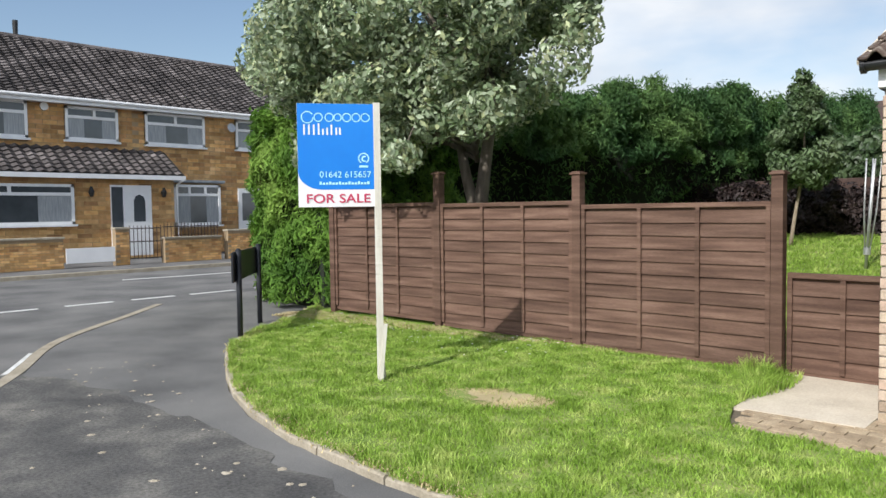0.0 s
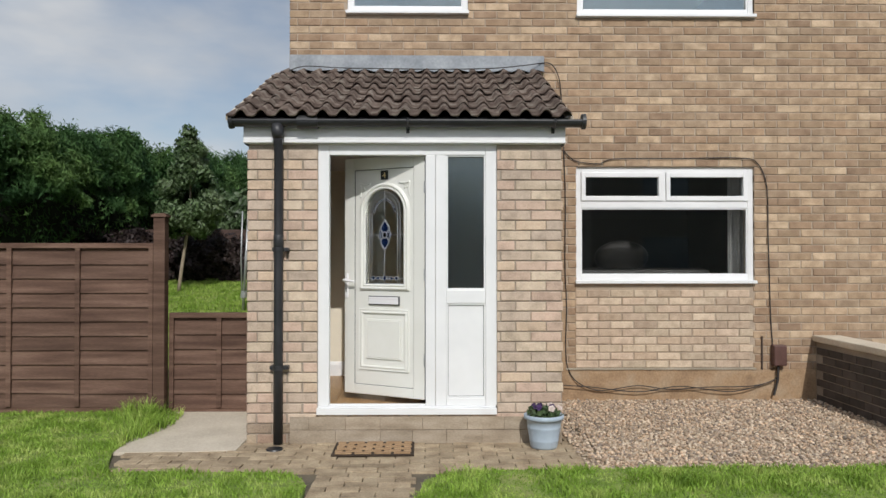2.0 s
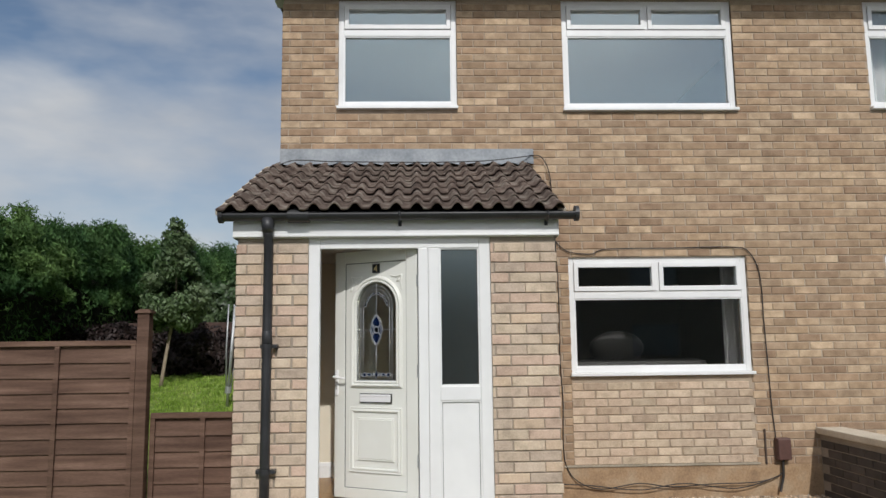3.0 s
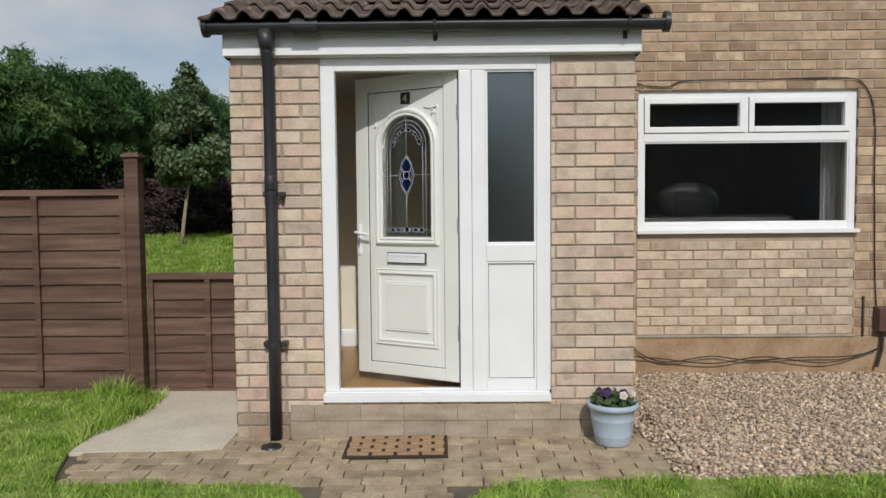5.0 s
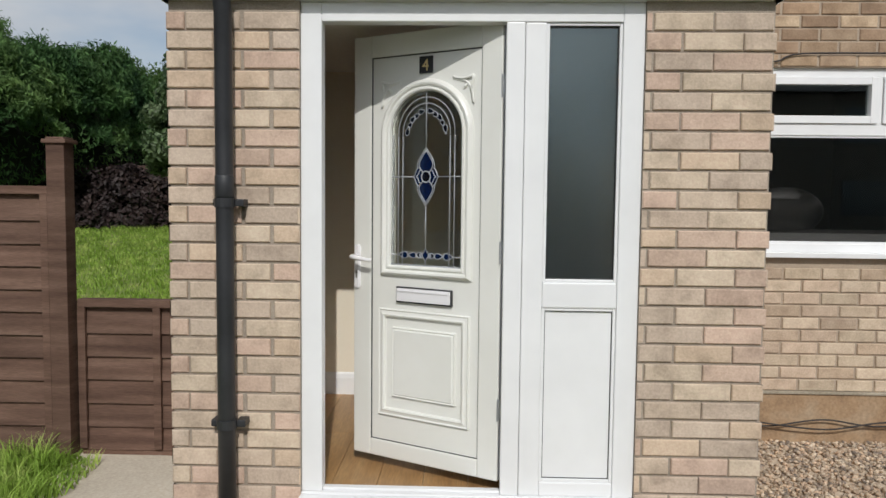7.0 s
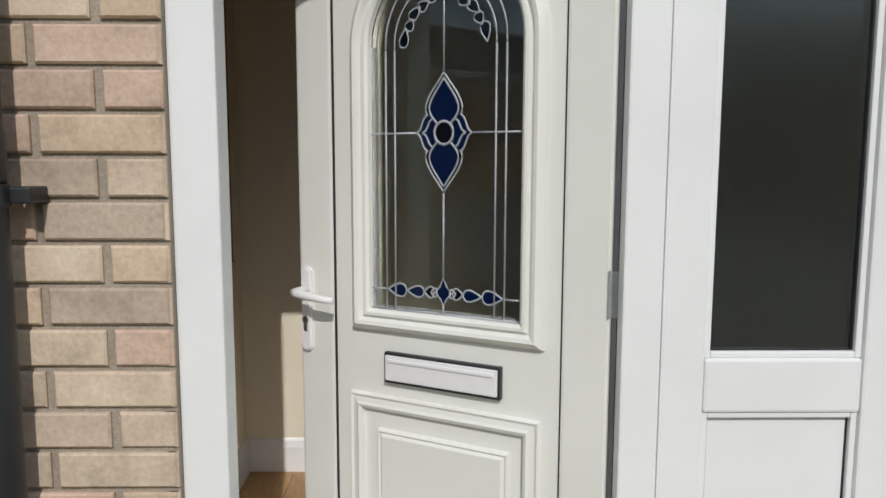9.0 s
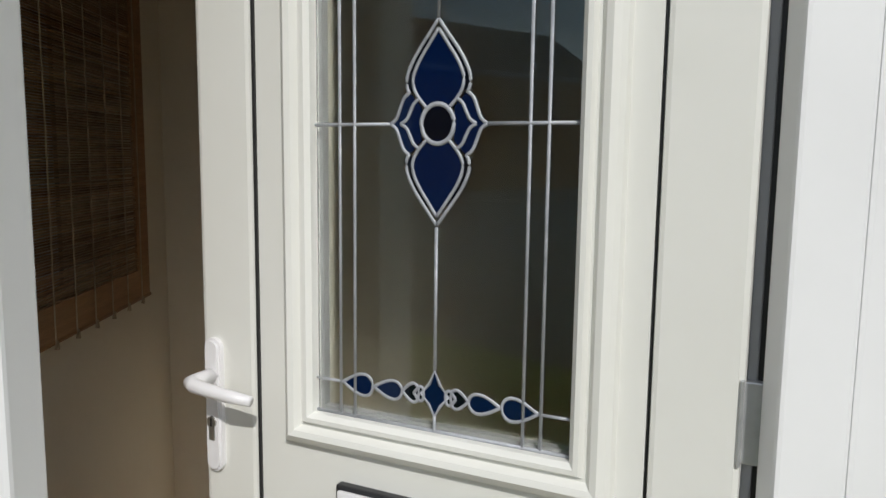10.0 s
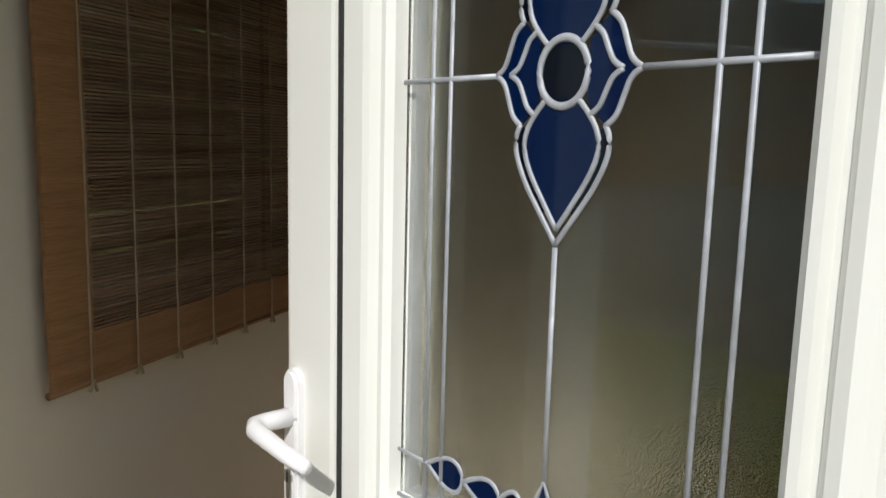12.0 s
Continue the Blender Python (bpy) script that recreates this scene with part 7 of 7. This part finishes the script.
def lawn_sampler(poly, keep_bare):
    xs, ys = [p[0] for p in poly], [p[1] for p in poly]

    def run(rng, n):
        pts = np.stack([rng.uniform(min(xs), max(xs), n), rng.uniform(min(ys), max(ys), n)], 1)
        ok = inside(poly, pts)
        pts = pts[ok]
        d = bare(pts)
        return pts[rng.random(len(pts)) < np.clip((d - 0.45) * 0.75, 0.06, 1)] if not keep_bare else pts[rng.random(len(pts)) < np.clip((1.9 - d) * 0.8, 0, 1)]
    return run


blades("grass", "short bright green mown grass of the front lawn", M_GRASS, 210000, lawn_sampler(LAWN_L, False), 0.018, 0.058, 0.008, 1, lawn_z)
blades("grass", "short bright green grass beside the path", M_GRASS, 50000, lawn_sampler([(x, y) for x, y in LAWN_R if x < 20][:1] + [(4.3, -2.87), (4.3, -0.74)] + LAWN_R[3:], False), 0.018, 0.058, 0.008, 2, lawn_z)
blades("dry_grass", "dry straw-coloured patch in the lawn", M_STRAW, 20000, lawn_sampler([(-3.4, -1.65), (-2.2, -1.65), (-2.2, -0.8), (-3.4, -0.8)], True), 0.010, 0.028, 0.006, 3, lawn_z)
strip_poly = [(-8.2, 0.98), (-3.0, 0.98), (-3.8, 0.90), (-5.0, 0.72), (-8.2, 0.30)]
blades("dry_grass", "dry leaves and straw along the fence foot", M_STRAW, 16000, lawn_sampler(strip_poly, False), 0.02, 0.05, 0.016, 6, lawn_z)
tuft = [(-1.75, 0.98), (-1.3, 0.98), (-1.25, 0.5), (-1.4, -0.2), (-1.55, 0.4), (-1.9, 0.85)]
blades("long_grass", "longer grass tuft by the gate post", M_GRASS, 2600, lawn_sampler(tuft, False), 0.07, 0.17, 0.008, 7, lawn_z)
blades("grass", "bright green grass of the back garden", M_GRASS, 60000, lawn_sampler([(-7.5, 1.3), (-0.6, 1.3), (-0.6, 10.5), (-6, 10.5)], False), 0.05, 0.11, 0.014, 8, garden_z)
blades("edge_grass", "grass growing over the stone edging", M_GRASS, 5000, lambda rng, n: np.array([np.array(EDGE[i]) * (1 - f) + np.array(EDGE[i + 1]) * f + rng.normal(0, 0.025, 2) + np.array((0.02, 0.05)) for i, f in zip(rng.integers(0, len(EDGE) - 1, n), rng.random(n))]), 0.03, 0.08, 0.007, 9, lawn_z)

blades("dry_grass", "dry thatch and soil crumbs along the stone edging", M_STRAW, 5000, lambda rng, n: np.array([np.array(EDGE[i]) * (1 - f) + np.array(EDGE[i + 1]) * f + rng.normal(0, 0.035, 2) + np.array((0.02, 0.05)) for i, f in zip(rng.integers(0, len(EDGE) - 1, n), rng.random(n))]), 0.015, 0.045, 0.012, 10, lawn_z)

# bare earth and thatch showing through the worn patch, ragged at the edge
bm = bmesh.new()
ring = []
for i in range(64):
    t = 2 * math.pi * i / 64
    f = 0.72 + 0.5 * noise.noise(Vector((math.cos(t) * 1.6, math.sin(t) * 1.6, 4.2))) + 0.30 * noise.noise(Vector((math.cos(t) * 6, math.sin(t) * 6, 1.2)))
    x, y = -2.80 + 0.46 * f * math.cos(t), -1.22 + 0.29 * f * math.sin(t)
    ring.append(bm.verts.new((x, y, lawn_z(x, y) + 0.006)))
mid_ = bm.verts.new((-2.80, -1.22, lawn_z(-2.80, -1.22) + 0.006))
for i in range(64):
    bm.faces.new((ring[i], ring[(i + 1) % 64], mid_))
tagged(part("dry_patch", bm, M_STRAW), "worn straw-coloured bare patch of lawn", kind="structure")

# clover and daisies along the fence
rngd = np.random.default_rng(12)
bm = bmesh.new()
for i in range(110):
    x, y = rngd.uniform(-7.6, -3.4), rngd.uniform(-0.3, 0.95)
    z = lawn_z(x, y) + rngd.uniform(0.03, 0.07)
    bm.faces.new([bm.verts.new((x + 0.011 * math.cos(t), y + 0.011 * math.sin(t), z)) for t in (2 * math.pi * s / 6 for s in range(6))])
tagged(part("daisies", bm, M_SIGN_WHITE), "scattered small white lawn flowers", "flowers", kind="stuff")

# loose chippings and grit on the footway
rngs = np.random.default_rng(33)
bm = bmesh.new()
for i in range(130):
    x = rngs.uniform(-6.8, 1.5)
    y = -2.98 - abs(rngs.normal(0, 0.55)) - 0.25 * max(0.0, -x - 3.6) * -1.0
    if not inside(LAWN_L, np.array([[x, y - 0.05]]))[0]:
        r = 0.006 + 0.026 * rngs.random() ** 2.5
        a = rngs.random() * 3
        vs = [bm.verts.new((x + r * math.cos(a + t) * rngs.uniform(0.7, 1.3), y + r * math.sin(a + t) * rngs.uniform(0.7, 1.3), -0.0255)) for t in (0, 1.2, 2.5, 3.8, 5.0)]
        tp = bm.verts.new((x, y, -0.0225 + min(r, 0.012) * 0.4))
        for q in range(5):
            bm.faces.new((vs[q], vs[(q + 1) % 5], tp))
tagged(part("chippings", bm, M_KERB), "pale loose chippings scattered on the footway", "stones", kind="stuff")
ragged = []
outline = [(-7.2, -3.25), (-5.6, -3.05), (-4.0, -3.0), (-2.2, -3.15), (1.5, -3.2), (4.5, -3.3), (4.5, -7.5), (-3.9, -7.6), (-5.3, -5.0)]
for p, q in zip(outline, outline[1:] + outline[:1]):
    for k in range(12):
        x, y = p[0] + (q[0] - p[0]) * k / 12, p[1] + (q[1] - p[1]) * k / 12
        ragged.append((x + 0.16 * noise.noise(Vector((x * 2.3, y * 2.3, 5.0))) + 0.05 * noise.noise(Vector((x * 9, y * 9, 2.0))), y + 0.16 * noise.noise(Vector((x * 2.3, y * 2.3, 8.0))) + 0.05 * noise.noise(Vector((x * 9, y * 9, 7.0)))))
tagged(part("asphalt_patch", prism(ragged, -0.04, -0.026), M_ASPHALT_DARK), "darker coarse patch of asphalt in the footway", kind="structure")

# gravel
rngg = np.random.default_rng(21)
n = 12000
ico = bmesh.new()
bmesh.ops.create_icosphere(ico, subdivisions=1, radius=1.0)
iv = np.array([v_.co for v_ in ico.verts])
it = np.array([[v_.index for v_ in f.verts] for f in ico.faces])
ico.free()
gx, gyy = rngg.uniform(1.86, 4.51, n), rngg.uniform(-0.76, YF - 0.02, n)
sc = rngg.uniform(0.008, 0.017, (n, 1, 1)) * rngg.uniform(0.6, 1.25, (n, 1, 3))
V = iv[None] * sc * (1 + rngg.normal(0, 0.12, (n, len(iv), 1)))
ang = rngg.random(n) * 6.28
ca, sa = np.cos(ang)[:, None], np.sin(ang)[:, None]
Vx, Vy = V[:, :, 0] * ca - V[:, :, 1] * sa, V[:, :, 0] * sa + V[:, :, 1] * ca
V = np.stack([Vx + gx[:, None], Vy + gyy[:, None], V[:, :, 2] * 0.75 + 0.008 + rngg.random((n, 1)) * 0.012], 2)
T_ = (it[None] + (np.arange(n) * len(iv))[:, None, None]).reshape(-1, 3)
me = bpy.data.meshes.new("gravel")
me.vertices.add(n * len(iv))
me.vertices.foreach_set("co", V.reshape(-1, 3).ravel())
me.loops.add(T_.size)
me.loops.foreach_set("vertex_index", T_.ravel())
me.polygons.add(len(T_))
me.polygons.foreach_set("loop_start", np.arange(0, T_.size, 3))
me.update()
me.materials.append(M_GRAVEL)
tagged(new("gravel", me), "loose tan and brown gravel below the window", "gravel", kind="stuff")

# ---- paving blocks ----
paving = tagged(new("paving"), "worn grey-brown block paving before the porch", kind="structure")
pav_mesh = {}


def paver(parent, x0, x1, y0, y1):
    key = (round(x1 - x0, 3), round(y1 - y0, 3))
    if key not in pav_mesh:
        pav_mesh[key] = mesh_of("paving_block", cbox(0, key[0], 0, key[1], -0.05, 0.0, 0.004), M_PAVER)
    ob = new("paving_block", pav_mesh[key])
    ob.parent = parent
    ob.location = (x0, y0, 0.004 + random.uniform(-0.004, 0.003))
    ob.rotation_euler = (random.uniform(-0.008, 0.008), random.uniform(-0.008, 0.008), random.uniform(-0.01, 0.01))


row = 0
y = -0.775
while y < -0.05:
    x = -1.20 + (0.10 if row % 2 else 0.0) - 0.1
    while x < 2.0:
        x0, x1 = max(x, -1.22 - 0.2 * max(0, (y + 0.775))), min(x + 0.2, 2.0)
        if x1 - x0 > 0.05:
            paver(paving, x0 + 0.003, x1 - 0.003, y + 0.003, y + 0.097)
        x += 0.2
    y += 0.1
    row += 1
for i in range(2):
    x = 1.83
    paver(paving, 1.83 + 0.003, 2.0, 0.0 + i * 0.1, 0.094 + i * 0.1)
path_blocks = tagged(new("garden_path"), "narrow worn block path across the lawn", kind="structure")
row = 0
y = -2.88
while y < -0.80:
    x = 0.125 + (-0.1 if row % 2 else 0)
    while x < 0.75:
        x0, x1 = max(x, 0.125), min(x + 0.2, 0.755)
        if x1 - x0 > 0.05:
            paver(path_blocks, x0 + 0.003, x1 - 0.003, y + 0.003, y + 0.097)
        x += 0.2
    y += 0.1
    row += 1

# ---- bricks ----
# the smeared render courses under the door sill
step_face = tagged(new("step_face"), "grey-brown rendered brick step under the door sill", kind="structure")
for r, (z0, z1) in enumerate(((0.0, 0.098), (0.101, 0.196))):
    x = -0.20 - 0.11 * r
    while x < X_R - 0.03:
        x1 = min(x + 0.225 + 0.12 * random.random(), X_R - 0.01)
        part("rendered_block", cbox(max(x, -0.20), x1 - 0.002, -0.030 - 0.002 * random.random(), -0.018, z0, z1, 0.003), M_PLINTH2, step_face)
        x = x1
# porch front: every brick its own piece
for x, z, ln in courses(X_L, X_R, 0.0, Z_EAVE, [(0.0, 1.33, 0.21, Z_EAVE)], 0.078):
    if ln > 0.05:
        brick_piece(wall_porch, M_BRICK_DAMP if z < 0.14 else M_BRICK, x + 0.003 * random.random(), -0.022, z, ln)
# brick ends round the porch corners
bm = bmesh.new()
for zi in range(29):
    z = zi * COURSE
    if z + BRICK_H > Z_EAVE:
        continue
    y = -0.018 + (0.0 if zi % 2 else 0.105)
    box(bm, X_L, X_L + 0.02, -0.018, y - 0.01 if zi % 2 == 0 else 0.08, z, z + BRICK_H)
    yy = y + 0.0
    while yy < YF:
        box(bm, X_L, X_L + 0.02, yy, min(yy + BRICK_L, YF), z, z + BRICK_H)
        yy += MODULE
    yy = y
    while yy < YF:
        box(bm, X_R - 0.02, X_R, yy, min(yy + BRICK_L, YF), z, z + BRICK_H)
        yy += MODULE
    if z > 0.2:
        for xa, xb in ((-0.02, -0.0005), (1.3305, 1.35)):
            box(bm, xa, xb, -0.0175, 0.09, z, z + BRICK_H)
tagged(part("brick_returns", bm, M_BRICK_J, wall_porch), kind="stuff")

# house front: pieces near the porch and window, the rest in one mesh
spans = courses(X_L, 10.0, 0.0, Z_TOP - 0.02, OPEN + [INNER_DOOR, (X_L + 0.02, X_R - 0.02, -0.2, 3.05), INFILL], 0.08)
infill = courses(INFILL[0], INFILL[1], INFILL[2], INFILL[3] - 0.01, [], 0.0)
near = 0
verts, faces = [], []
for x, z, ln in infill:
    brick_piece(wall_front, M_INFILL, x, YF - 0.004, z, ln)
    near += 1
rest = []
for x, z, ln in spans:
    if X_R - 0.05 < x < 4.4 and 0.9 < z < 2.6 and near < 298:
        brick_piece(wall_front, M_FBRICK, x, YF - 0.002, z, ln)
        near += 1
    else:
        rest.append((x, z, ln))
for x, z, ln in rest:
    c = 0.004
    yb = YF + random.uniform(-0.003, 0.001)
    i = len(verts)
    verts += [(x + c, yb, z + c), (x + ln - c, yb, z + c), (x + ln - c, yb, z + BRICK_H - c), (x + c, yb, z + BRICK_H - c)]
    verts += [(x, yb + 0.005, z), (x + ln, yb + 0.005, z), (x + ln, yb + 0.005, z + BRICK_H), (x, yb + 0.005, z + BRICK_H)]
    verts += [(x, yb + 0.03, z), (x + ln, yb + 0.03, z), (x + ln, yb + 0.03, z + BRICK_H), (x, yb + 0.03, z + BRICK_H)]
    faces.append((i, i + 1, i + 2, i + 3))
    for o in (0, 4):
        for q in range(4):
            faces.append((i + o + 4 + q, i + o + 4 + (q + 1) % 4, i + o + (q + 1) % 4, i + o + q))
me = bpy.data.meshes.new("bricks")
me.from_pydata(verts, [], faces)
me.materials.append(M_FBRICK_J)
ob = new("bricks", me)
ob.parent = wall_front
tagged(ob, kind="stuff")
